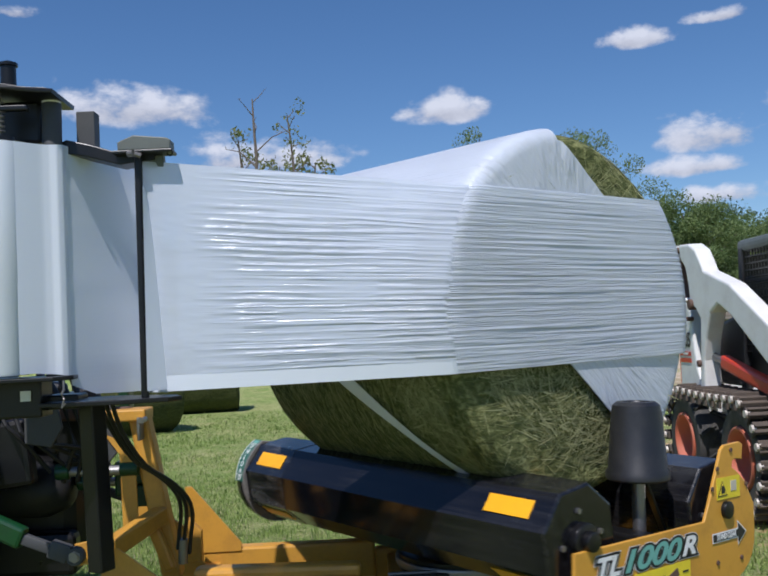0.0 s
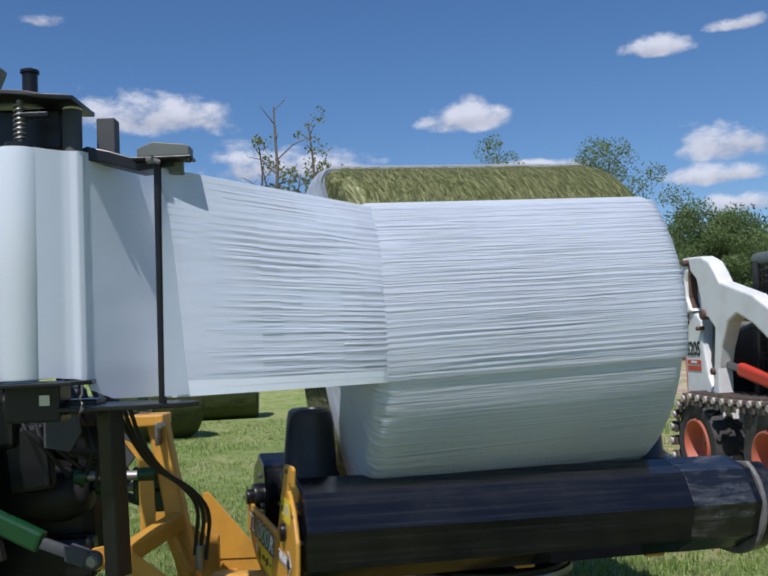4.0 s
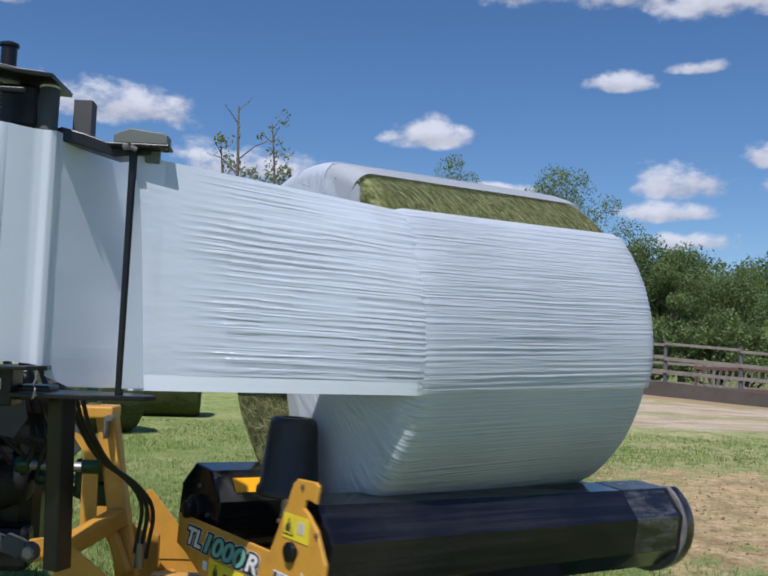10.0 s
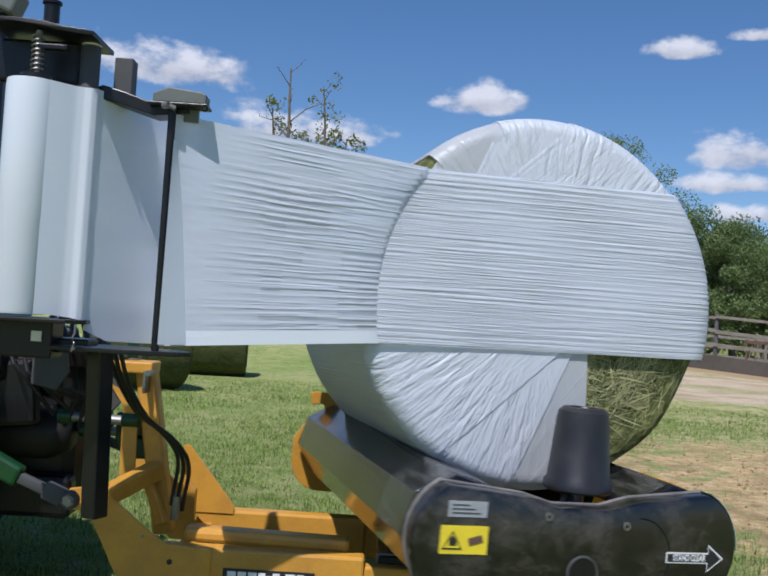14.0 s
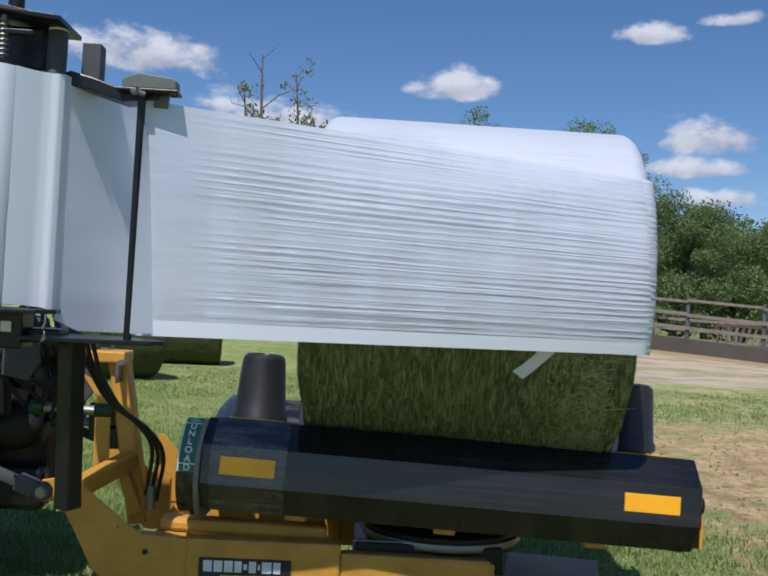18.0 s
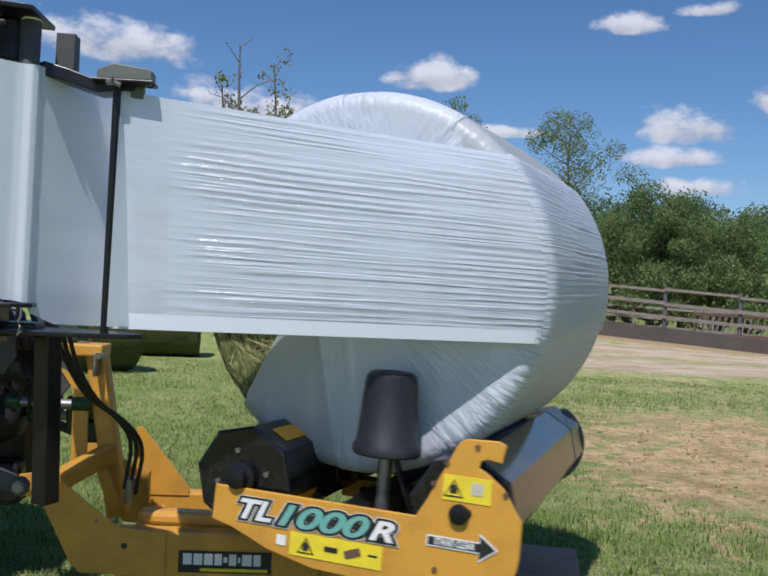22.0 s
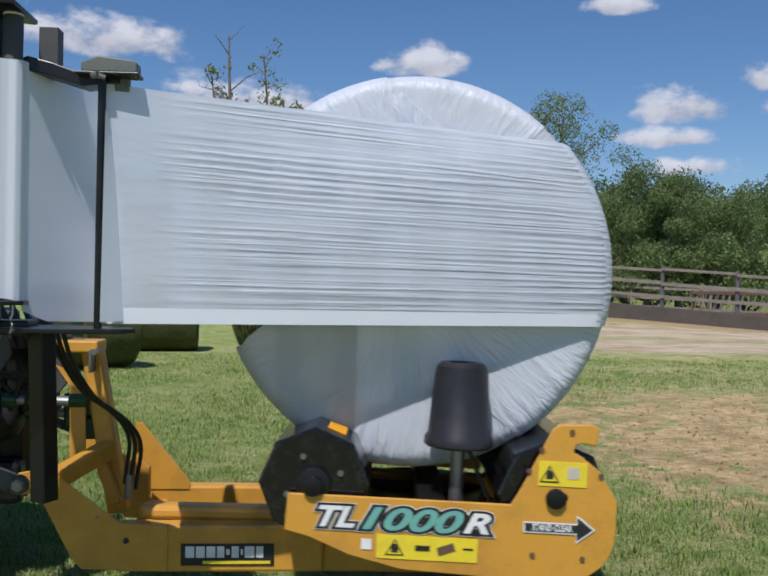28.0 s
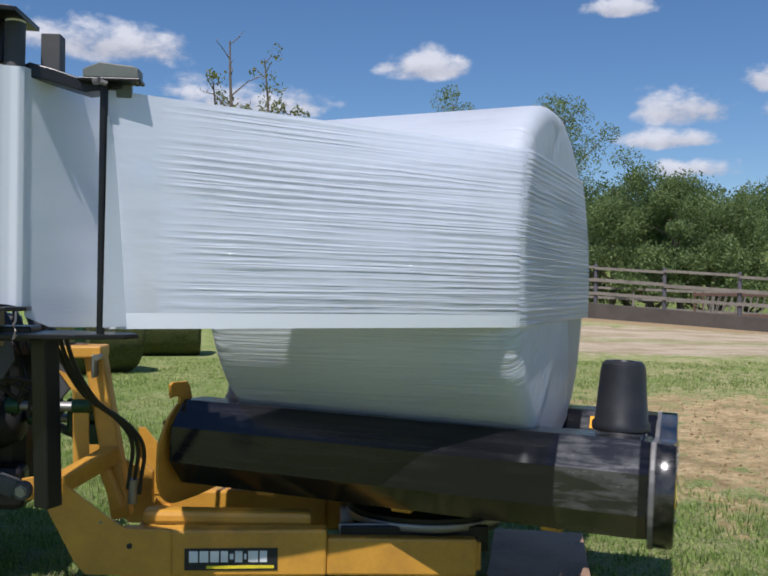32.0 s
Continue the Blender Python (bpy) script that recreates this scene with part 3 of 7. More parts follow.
def ground_material():
    n = Nodes("meadow_ground")
    p = n.coord.outputs["Object"]
    sep = n.add("ShaderNodeSeparateXYZ", {0: p})
    x, y = sep.outputs[0], sep.outputs[1]
    fine = n.noise(n.mapped((1, 1, 1)), 38, 6, 0.75)
    mid = n.noise(n.mapped((1, 1, 1)), 3.2, 5, 0.65)
    wide = n.noise(n.mapped((1, 1, 1)), 0.35, 4, 0.6)
    grass = n.ramp(fine, [(0.30, (0.030, 0.055, 0.011)), (0.46, (0.16, 0.24, 0.052)), (0.68, (0.46, 0.55, 0.19))])
    straw = n.ramp(fine, [(0.28, (0.18, 0.13, 0.06)), (0.46, (0.56, 0.46, 0.24)), (0.75, (0.80, 0.70, 0.44))])
    dry = n.ramp(n.math("ADD", n.math("MULTIPLY", mid, 0.55), n.math("MULTIPLY", wide, 0.45)), [(0.42, (0, 0, 0)), (0.58, (1, 1, 1))])
    c = n.mix(n.math("MULTIPLY", dry, n.ramp(n.math("DIVIDE", x, 5.0), [(0.15, (0.42, 0.42, 0.42)), (0.8, (0.80, 0.80, 0.80))])), grass, straw)
    # bare trampled soil beside the machine
    soil = n.ramp(n.noise(n.mapped((1, 1, 1)), 9, 6, 0.7), [(0.28, (0.20, 0.125, 0.055)), (0.45, (0.58, 0.40, 0.20)), (0.72, (0.88, 0.68, 0.41))])
    soil = n.mix(n.math("MULTIPLY", n.ramp(n.noise(n.mapped((1, 1, 1)), 1.9, 5, 0.65), [(0.44, (0, 0, 0)), (0.64, (1, 1, 1))]), 0.6), soil, (0.22, 0.155, 0.07))
    dx = n.math("DIVIDE", n.math("SUBTRACT", x, 5.6), 3.9)
    dy = n.math("DIVIDE", n.math("SUBTRACT", y, 8.4), 3.7)
    d = n.math("ADD", n.math("MULTIPLY", dx, dx), n.math("MULTIPLY", dy, dy))
    k = n.ramp(n.math("ADD", n.math("SUBTRACT", 1.35, d), n.math("ADD", n.math("MULTIPLY", n.math("SUBTRACT", mid, 0.5), 4.2), n.math("MULTIPLY", n.math("SUBTRACT", n.noise(n.mapped((1, 1, 1)), 0.9, 3, 0.6), 0.5), 3.5))), [(0.25, (0, 0, 0)), (0.75, (1, 1, 1))])
    c = n.mix(n.math("MULTIPLY", k, 0.95), c, soil)
    # greener pasture up the hill
    hill = n.ramp(n.math("DIVIDE", n.math("SUBTRACT", y, 34), 12.0), [(0.1, (0, 0, 0)), (0.9, (1, 1, 1))])
    sward = n.ramp(n.math("ADD", n.math("MULTIPLY", wide, 0.6), n.math("MULTIPLY", mid, 0.4)), [(0.35, (0.11, 0.155, 0.04)), (0.65, (0.24, 0.28, 0.085))])
    c = n.mix(n.math("MULTIPLY", hill, 0.9), c, sward)
    # bare yard behind the fence
    back = n.math("ADD", n.math("SUBTRACT", y, 33.0), n.math("MULTIPLY", n.math("SUBTRACT", x, 11.6), 0.816))
    d2 = n.math("ABSOLUTE", n.math("SUBTRACT", n.math("DIVIDE", back, 1.29), 3.6))
    yard = n.ramp(n.math("ADD", n.math("SUBTRACT", 1.5, n.math("DIVIDE", d2, 2.8)), n.math("MULTIPLY", n.math("SUBTRACT", mid, 0.5), 1.6)), [(0.25, (0, 0, 0)), (0.7, (1, 1, 1))])
    c = n.mix(n.math("MULTIPLY", yard, 0.85), c, (0.70, 0.63, 0.53))
    # bare brown strip in front of the fence's foot
    foot = n.math("ADD", back, n.math("MULTIPLY", n.math("SUBTRACT", mid, 0.5), 2.0))
    verge = n.math("MULTIPLY", n.ramp(n.math("DIVIDE", n.math("ADD", foot, 5.0), 6.0), [(0.15, (0, 0, 0)), (0.45, (1, 1, 1))]), n.ramp(back, [(0.2, (1, 1, 1)), (0.9, (0, 0, 0))]))
    c = n.mix(n.math("MULTIPLY", verge, 0.85), c, (0.40, 0.27, 0.16))
    # gravel lane along the fence
    lane = n.math("SUBTRACT", y, n.math("SUBTRACT", 26.6, n.math("MULTIPLY", x, 0.22)))
    e = n.math("SUBTRACT", 5.6, n.math("ABSOLUTE", lane))
    k2 = n.ramp(n.math("ADD", n.math("MULTIPLY", e, 0.6), n.math("ADD", n.math("MULTIPLY", n.math("SUBTRACT", mid, 0.45), 3.2), n.math("MULTIPLY", n.math("SUBTRACT", wide, 0.5), 2.5))), [(0.1, (0, 0, 0)), (0.6, (1, 1, 1))])
    strip = n.ramp(n.math("ADD", n.math("ABSOLUTE", n.math("ADD", lane, 0.2)), n.math("MULTIPLY", n.math("SUBTRACT", mid, 0.5), 2.6)), [(0.3, (0.5, 0.5, 0.5)), (1.3, (1, 1, 1))])
    gravel = n.ramp(fine, [(0.3, (0.26, 0.19, 0.115)), (0.5, (0.60, 0.49, 0.345)), (0.75, (0.82, 0.71, 0.54))])
    patches = n.ramp(n.noise(n.mapped((0.6, 1, 1)), 1.1, 4, 0.6), [(0.42, (0, 0, 0)), (0.60, (1, 1, 1))])
    gravel = n.mix(n.math("MULTIPLY", patches, 0.7), gravel, (0.36, 0.27, 0.15))
    east = n.ramp(n.math("DIVIDE", x, 10.0), [(0.15, (0, 0, 0)), (0.45, (1, 1, 1))])
    c = n.mix(n.math("MULTIPLY", n.math("MULTIPLY", k2, east), strip), c, gravel)
    h = n.math("ADD", fine, n.math("MULTIPLY", mid, 0.8))
    return n.done(n.principled(color=c, rough=0.95, spec=0.1, normal=n.bump(h, 0.8, 0.035)))


SOIL = hay_material("dry_clods", (0.27, 0.185, 0.085), (0.64, 0.47, 0.25), fibre=(20, 20, 20))
GROUND = ground_material()

# ---------- the lie of the land ----------
def land(x, y):
    """Height of the ground."""
    a = min(max((y - 20) / 12, 0), 1)
    z = a * a * (3 - 2 * a) * (0.03 * (min(y, 36) - 20) - 0.035 * (min(max(x, -20), 30) - 8))
    b = min(max((y - 36) / 90, 0), 1.6)
    z += 5.2 * b * b * (1.9 - 0.55 * b) * (0.75 + 0.25 * math.sin(0.011 * x + 0.8))
    return z


def build_ground():
    xs = [-2500, -900, -400, -200, -120, -80, -50, -35] + [-25 + 2.5 * i for i in range(29)] + [52, 62, 75, 95, 120, 160, 220, 420, 900, 2500]
    ys = [-2500, -700, -200, -60, -20, -8] + [0.0 + 1.5 * i for i in range(30)] + [46, 50, 55, 60, 66, 74, 84, 95, 110, 130, 160, 200, 300, 600, 1200, 3500]
    verts, faces = [], []
    for y in ys:
        for x in xs:
            flat = 0.012 * noise.noise(Vector((x * 0.9, y * 0.9, 0))) if 4 < y < 40 and abs(x) < 30 else 0
            verts.append((x, y, land(x, y) + flat))
    n = len(xs)
    for j in range(len(ys) - 1):
        for i in range(n - 1):
            faces.append((j * n + i, j * n + i + 1, (j + 1) * n + i + 1, (j + 1) * n + i))
    tagged(pydata("ground", verts, faces, GROUND, smooth=True), "mown green meadow with dry clippings, bare soil and a gravel lane", "ground", kind="structure")


build_ground()


def soil_at(x, y):
    return ((x - 5.6) / 3.9) ** 2 + ((y - 8.4) / 3.7) ** 2


def build_grass():
    rng = random.Random(5)
    for name, mat, count, label, dry in (("grass", BLADE, 240000, "short mown green grass blades", False),
                                        ("dry_grass", BLADE_DRY, 60000, "dry cut grass stems lying on the turf", True)):
        verts, faces = [], []
        while len(faces) < count:
            if rng.random() < 0.3:
                x, y = rng.gauss(0.5, 4.5), rng.gauss(4, 5)
            else:
                y = 2.8 + 15 * rng.random() ** 1.7
                x = rng.uniform(-0.62 * y - 0.6, 0.72 * y + 0.6) + rng.gauss(0, 0.5)
                y += min(0.0, rng.gauss(0.3, 0.8))
            s = soil_at(x, y)
            if not dry and rng.random() < 0.975 * max(0, min(1, 1.7 - s)):
                continue
            patch = noise.noise(Vector((x * 0.8, y * 0.8, 3)))
            if not dry and rng.random() < -0.9 * patch:
                continue
            tuft = noise.noise(Vector((x * 5.5, y * 5.5, 9)))
            if not dry and rng.random() < 0.25 - 1.1 * tuft:
                continue
            a = rng.uniform(0, 2 * math.pi)
            grow = 1 + 0.05 * max(y, 0)
            if dry:
                l, w, up = rng.uniform(0.05, 0.14), 0.0022 * grow, rng.uniform(0.0, 0.03)
            else:
                l, w, up = rng.uniform(0.01, 0.035), 0.0027 * grow, rng.uniform(0.014, 0.045) * (1.1 + patch + 0.8 * max(tuft, 0))
            dx, dy = math.cos(a), math.sin(a)
            z = land(x, y) + 0.008
            k = len(verts)
            verts += [(x - dy * w, y + dx * w, z), (x + dy * w, y - dx * w, z), (x + dx * l, y + dy * l, z + up)]
            faces.append((k, k + 1, k + 2))
        tagged(pydata(name, verts, faces, mat), label, "grass", kind="stuff")


build_grass()


def build_clods():
    """Crumbs and clods of dry soil where the ground is bare."""
    rng = random.Random(23)
    verts, faces = [], []
    while len(faces) < 2600 * 8:
        y = 4.4 + 8.5 * rng.random() ** 1.3
        x = rng.uniform(1.2, 0.75 * y + 0.8)
        if soil_at(x, y) > 1.0 + rng.uniform(-0.6, 0.4) or noise.noise(Vector((x * 1.1, y * 1.1, 7))) < rng.uniform(-0.5, 0.3):
            continue
        r = 0.004 + 0.022 * rng.random() ** 6
        z = land(x, y) + 0.3 * r
        k = len(verts)
        for dx, dy, dz in ((1, 0, 0), (0, 1, 0), (-1, 0, 0), (0, -1, 0), (0, 0, 0.8), (0, 0, -0.6)):
            verts.append((x + r * (dx + rng.uniform(-0.3, 0.3)), y + r * (dy + rng.uniform(-0.3, 0.3)), z + r * dz * rng.uniform(0.6, 1.2)))
        for a in range(4):
            b = (a + 1) % 4
            faces += [(k + a, k + b, k + 4), (k + b, k + a, k + 5)]
    tagged(pydata("soil_clods", verts, faces, SOIL), "dry brown clods and crumbs on bare soil", "soil", kind="stuff")


build_clods()

# ---------- trees ----------
def leaves(verts, faces, centre, r, count, size, rng, flat=0.8):
    for _ in range(count):
        d = Vector((rng.gauss(0, 1), rng.gauss(0, 1), rng.gauss(0, 1) * flat))
        d = d.normalized() * r * (0.35 + 0.65 * rng.random() ** 0.5)
        c = Vector(centre) + d
        a = Vector((rng.gauss(0, 1), rng.gauss(0, 1), rng.gauss(0, 1))).normalized() * size * rng.uniform(0.5, 1.2)
        b = Vector((rng.gauss(0, 1), rng.gauss(0, 1), rng.gauss(0, 1))).normalized() * size * rng.uniform(0.4, 0.9)
        k = len(verts)
        verts += [c - a * 0.5, c + b * 0.5, c + a * 0.5, c - b * 0.5]
        faces.append((k, k + 1, k + 2, k + 3))


def tree(x, y, height, spread, seed, label, leaf=LEAF, bare=0.0, start=0.35, limbs=11, clumps=3, count=60, size=0.3, lean=0.0, trunk=0.16):
    rng = random.Random(seed)
    z0 = land(x, y) - 0.1
    t = thing("tree", label, "tree", pose(x, y, z0))
    bm = bmesh.new()
    pts, p = [], Vector((0, 0, 0))
    for i in range(9):
        pts.append(p.copy())
        p = p + Vector((rng.uniform(-0.25, 0.25) + lean, rng.uniform(-0.2, 0.2), height / 8.5))
    for i in range(8):
        cyl(bm, pts[i], pts[i + 1], trunk * (1 - i / 9.0) + 0.015, trunk * (1 - (i + 1) / 9.0) + 0.015, 8)
    verts, faces = [], []
    for i in range(limbs):
        u = start + (1 - start) * (i + rng.random()) / limbs
        f = min(u * 8, 7.9)
        a = pts[int(f)].lerp(pts[int(f) + 1], f % 1)
        ang = i * 2.4 + rng.uniform(-0.5, 0.5)
        reach = spread * rng.uniform(0.45, 1.0) * (1.15 - 0.75 * u)
        mid = a + Vector((math.cos(ang) * reach * 0.5, math.sin(ang) * reach * 0.5, reach * rng.uniform(0.15, 0.5)))
        end = mid + Vector((math.cos(ang + rng.uniform(-0.5, 0.5)) * reach * 0.5, math.sin(ang) * reach * 0.5, reach * rng.uniform(0.1, 0.6)))
        r = trunk * 0.38 * (1.2 - u)
        cyl(bm, a, mid, r + 0.012, r * 0.6 + 0.010, 6)
        cyl(bm, mid, end, r * 0.6 + 0.010, 0.008, 5)
        for _ in range(3):
            tw = mid.lerp(end, rng.random())
            cyl(bm, tw, tw + Vector((rng.uniform(-0.5, 0.5), rng.uniform(-0.5, 0.5), rng.uniform(0.1, 0.6))) * reach * 0.35, 0.016, 0.006, 4)
        if rng.random() >= bare:
            for _ in range(clumps):
                c = mid.lerp(end, rng.uniform(0.1, 1.15)) + Vector((rng.uniform(-0.4, 0.4), rng.uniform(-0.4, 0.4), rng.uniform(-0.2, 0.4)))
                leaves(verts, faces, c, spread * rng.uniform(0.14, 0.30), count, size, rng)
    part("trunk", bm, BARK, t)
    if faces:
        pydata("crown", verts, faces, leaf, t)
    return t


PALE = "slender tree with sparse pale green leaves"
tree(-5.3, 45.5, 13.6, 3.4, 5, "dead bare tree with a forked grey trunk", bare=1.0, start=0.5, limbs=9, trunk=0.20, lean=-0.05)
tree(-3.3, 45.3, 12.6, 1.7, 8, PALE, LEAF_PALE, 0.25, 0.55, 12, 2, 20, 0.20, 0.06)
tree(-6.9, 47.0, 11.5, 1.9, 15, PALE, LEAF_PALE, 0.2, 0.6, 9, 2, 24, 0.22)
tree(-2.0, 47.0, 10.2, 2.4, 21, "low dark green tree", LEAF_PALE, 0.0, 0.5, 10, 2, 40, 0.26)
tree(-3.9, 48.0, 10.4, 2.4, 24, "low pale green tree", LEAF_PALE, 0.0, 0.5, 10, 2, 50, 0.28)
tree(6.9, 46.0, 11.0, 2.2, 31, "leafy tree with an open green crown", LEAF, 0.0, 0.55, 11, 2, 130, 0.125)
tree(11.0, 44.5, 10.2, 3.2, 37, "tall leafy tree with an open green crown", LEAF, 0.1, 0.55, 15, 3, 200, 0.125)
tree(14.4, 43.0, 7.3, 2.6, 43, "leafy tree leaning over a dense thicket", LEAF, 0.0, 0.35, 13, 3, 150, 0.125, 0.10)
tree(16.6, 42.0, 6.4, 2.8, 47, "dense green tree beside the paddock fence", LEAF, 0.0, 0.22, 20, 4, 350, 0.125)
tree(19.0, 43.5, 5.3, 3.2, 53, "dense green tree beside the paddock fence", LEAF, 0.0, 0.2, 20, 4, 350, 0.125)
tree(20.2, 45.5, 6.2, 2.0, 59, "sparse green tree rising from a thicket", LEAF, 0.0, 0.3, 14, 3, 220, 0.125)
tree(13.4, 42.5, 4.8, 2.8, 61, "dense green bush tree beside the fence", LEAF, 0.0, 0.12, 18, 4, 350, 0.125)


for bx, by, high, broad, seed in ((9.2, 44.0, 3.4, 2.2, 71), (11.8, 43.2, 3.0, 2.4, 72), (14.9, 41.5, 2.6, 2.3, 73), (17.8, 41.6, 2.8, 2.5, 74), (20.8, 43.6, 2.4, 2.4, 75), (6.2, 45.5, 3.6, 2.6, 76), (16.2, 44.5, 4.4, 2.4, 79)):
    tree(bx, by, high, broad, seed, "dense low green thicket beside the paddock fence", LEAF, 0.0, 0.04, 16, 4, 210, 0.15)


def build_woods():
    """Far woodland along the top of the pasture."""
    rng = random.Random(77)
    verts, faces = [], []
    for i in range(340):
        u = rng.random()
        x = -90 + 260 * u
        y = 112 + 50 * rng.random() + 0.10 * abs(x)
        if x > 62 and y < 125:
            y += 25
        z = land(x, y)
        h = rng.uniform(7.0, 12.0) * (1.0 if x > 30 else 0.85)
        for _ in range(8):
            a = rng.uniform(0, 6.3)
            leaves(verts, faces, (x + 3.2 * math.cos(a) * rng.random(), y + 3.2 * math.sin(a) * rng.random(), z + h * rng.uniform(0.04, 0.85)), rng.uniform(1.8, 3.4), 125, 0.55, rng)
    tagged(pydata("woodland", verts, faces, LEAF_FAR), "dense green deciduous woodland on the far hillside", "woodland", kind="stuff")


build_woods()


# ---------- paddock fence and its concrete wall ----------
FENCE_A, FENCE_B = Vector((11.6, 33.0)), Vector((16.5, 29.0))


def fence_at(s):
    p = FENCE_A.lerp(FENCE_B, s)
    return Vector((p.x, p.y, 0.33 - 0.40 * min(max(s, -0.6), 2.2)))


def build_fence():
    t = thing("paddock_fence", "weathered timber rail fence on a dark concrete kerb wall", "fence", kind="structure")
    step, lo, hi = 0.42, -2.4, 3.6
    bm = bmesh.new()
    for s in np.arange(lo, hi, step):
        a, b = fence_at(s), fence_at(s + step)
        bar(bm, a + Vector((0, 0, 0.12)), b + Vector((0, 0, 0.12)), 0.3, 0.72, 0.01)
    part("kerb_wall", bm, CONCRETE, t, "dark stained concrete wall")
    for s in np.arange(lo, hi, step):
        a, b = fence_at(s), fence_at(s + step)
        bm = bmesh.new()
        cyl(bm, a + Vector((0, 0, 0.4)), a + Vector((0, 0, 2.0)), 0.075, 0.07, 10, 0.01)
        part("post", bm, POST, t, "round dark timber post")
        for h, th in ((1.85, 0.10), (1.35, 0.13), (0.88, 0.12)):
            bm = bmesh.new()
            off = Vector((-0.06, -0.08, h + random.Random(int(s * 50 + h * 9)).uniform(-0.03, 0.03)))
            bar(bm, a + off, b + off, 0.04, th, 0.005)
            part("rail", bm, WOOD, t)
    # second, older fence behind
    t = thing("rail_fence", "thin timber rail fence across the pasture", "fence")
    for i in range(14):
        a, b = Vector((8 + 2.9 * i, 44 - 1.9 * i + 0.4)), Vector((10.9 + 2.9 * i, 42.1 - 1.9 * i + 0.4))
        za, zb = land(*a), land(*b)
        bm = bmesh.new()
        cyl(bm, (*a, za - 0.1), (*a, za + 1.35), 0.06, 0.055, 8)
        part("post", bm, WOOD, t)
        for h in (1.2, 0.75, 0.35):
            bm = bmesh.new()
            bar(bm, (*a, za + h), (*b, zb + h), 0.035, 0.11, 0.0)
            part("rail", bm, WOOD, t)


build_fence()


def build_feeder():
    c = fence_at(0.55)
    t = thing("hay_feeder", "rusty tubular cattle hay feeder with slanted bars", "feeder", pose(c.x + 1.6, c.y + 2.6, c.z + 0.15, 0, 0, -38))
    for z in (0.25, 1.05):
        bm = bmesh.new()
        for a, b in (((-2, -0.6), (2, -0.6)), ((2, -0.6), (2, 0.6)), ((2, 0.6), (-2, 0.6)), ((-2, 0.6), (-2, -0.6))):
            bar(bm, (*a, z), (*b, z), 0.06, 0.12, 0.004)
        part("rim", bm, RUST, t)
    for i in range(17):
        x = -1.9 + 0.235 * i
        for y in (-0.6, 0.6):
            bm = bmesh.new()
            cyl(bm, (x, y, 0.25), (x + 0.18, y, 1.05), 0.018, n=6)
            part("bar", bm, WOOD, t)
    for x in (-1.95, 1.95):
        for y in (-0.58, 0.58):
            bm = bmesh.new()
            bar(bm, (x, y, -0.25), (x, y, 1.15), 0.07, 0.07)
            part("leg", bm, RUST, t)


build_feeder()


# ---------- bales standing about the meadow ----------
def bale_profile(r, hl, c, n=6, bulge=0.02):
    """Half profile of a round bale: (distance along the axis, radius) from one end to the other."""
    out = [(hl + bulge * (1 - k * k), k * (r - c)) for k in np.linspace(0, 1, 7)]
    out += [(hl - c + c * math.cos(a), r - c + c * math.sin(a)) for a in np.linspace(0, math.pi / 2, n + 1)[1:]]
    side = [(x, r) for x in np.linspace(hl - c, -(hl - c), 13)[1:-1]]
    return out + side + [(-x, q) for x, q in out[::-1]]


def bale_mesh(bm, r, hl, c, rough, seed, n=72, bulge=0.02):
    rings = []
    prof = bale_profile(r, hl, c, bulge=bulge)
    for x, q in prof:
        ring = []
        for k in range(n):
            a = 2 * math.pi * k / n
            d = rough * noise.noise(Vector((x * 5 + seed, math.cos(a) * q * 5, math.sin(a) * q * 5))) * 2
            s = max(q + d, 0.0)
            ring.append(bm.verts.new((x + d * (1 if x > 0 else -1) * (q < r - 0.01), -s * math.cos(a), s * math.sin(a))))
        rings.append(ring)
    for a, b in zip(rings, rings[1:]):
        for k in range(n):
            j = (k + 1) % n
            bm.faces.new((a[k], a[j], b[j], b[k]))
    bmesh.ops.remove_doubles(bm, verts=rings[0] + rings[-1], dist=1e-4)
    bmesh.ops.recalc_face_normals(bm, faces=bm.faces[:])
    return bm


for bx, by, turn, r in ((-3.35, 18.9, 8, 0.66), (-3.90, 14.9, 40, 0.64), (-5.1, 17.6, 20, 0.66), (-6.4, 22.5, -15, 0.66)):
    bm = bmesh.new()
    bale_mesh(bm, r, 0.60, 0.06, 0.012, bx)
    ob = part("round_bale", bm, BACK_HAY, None, "unwrapped round hay bale lying on the mown meadow", smooth=True)
    tagged(ob, category="bale", group="unwrapped bales on the meadow")
    ob.matrix_world = pose(bx, by, r - 0.03, 0, 0, turn)
bm = bmesh.new()
bale_mesh(bm, 0.69, 0.64, 0.14, 0.01, 9)
ob = part("wrapped_bale", bm, FILM, None, "round bale wrapped in white film standing on the grass", smooth=True)
tagged(ob, category="bale")
ob.matrix_world = pose(9.80, 15.2, 0.66, 0, 0, 25)

# ---------- the wrapper: frame ----------
AXIS = (0.350, 4.092)                      # where the turntable's upright axis stands
TURN = [(0, -52.9), (6, 322.2), (12, 699.2), (18, 1077.0), (24, 1453.4), (32, 1958.3)]
ROLLER_START, ROLLER_RATE = 54.0, 16.6   # how the rollers stand and turn, in degrees and degrees a second
ROLL_RATE = 3.55                          # degrees a second of the bale on its rollers


def table_angle(t):
    return float(np.interp(t, [k for k, _ in TURN], [v for _, v in TURN]))


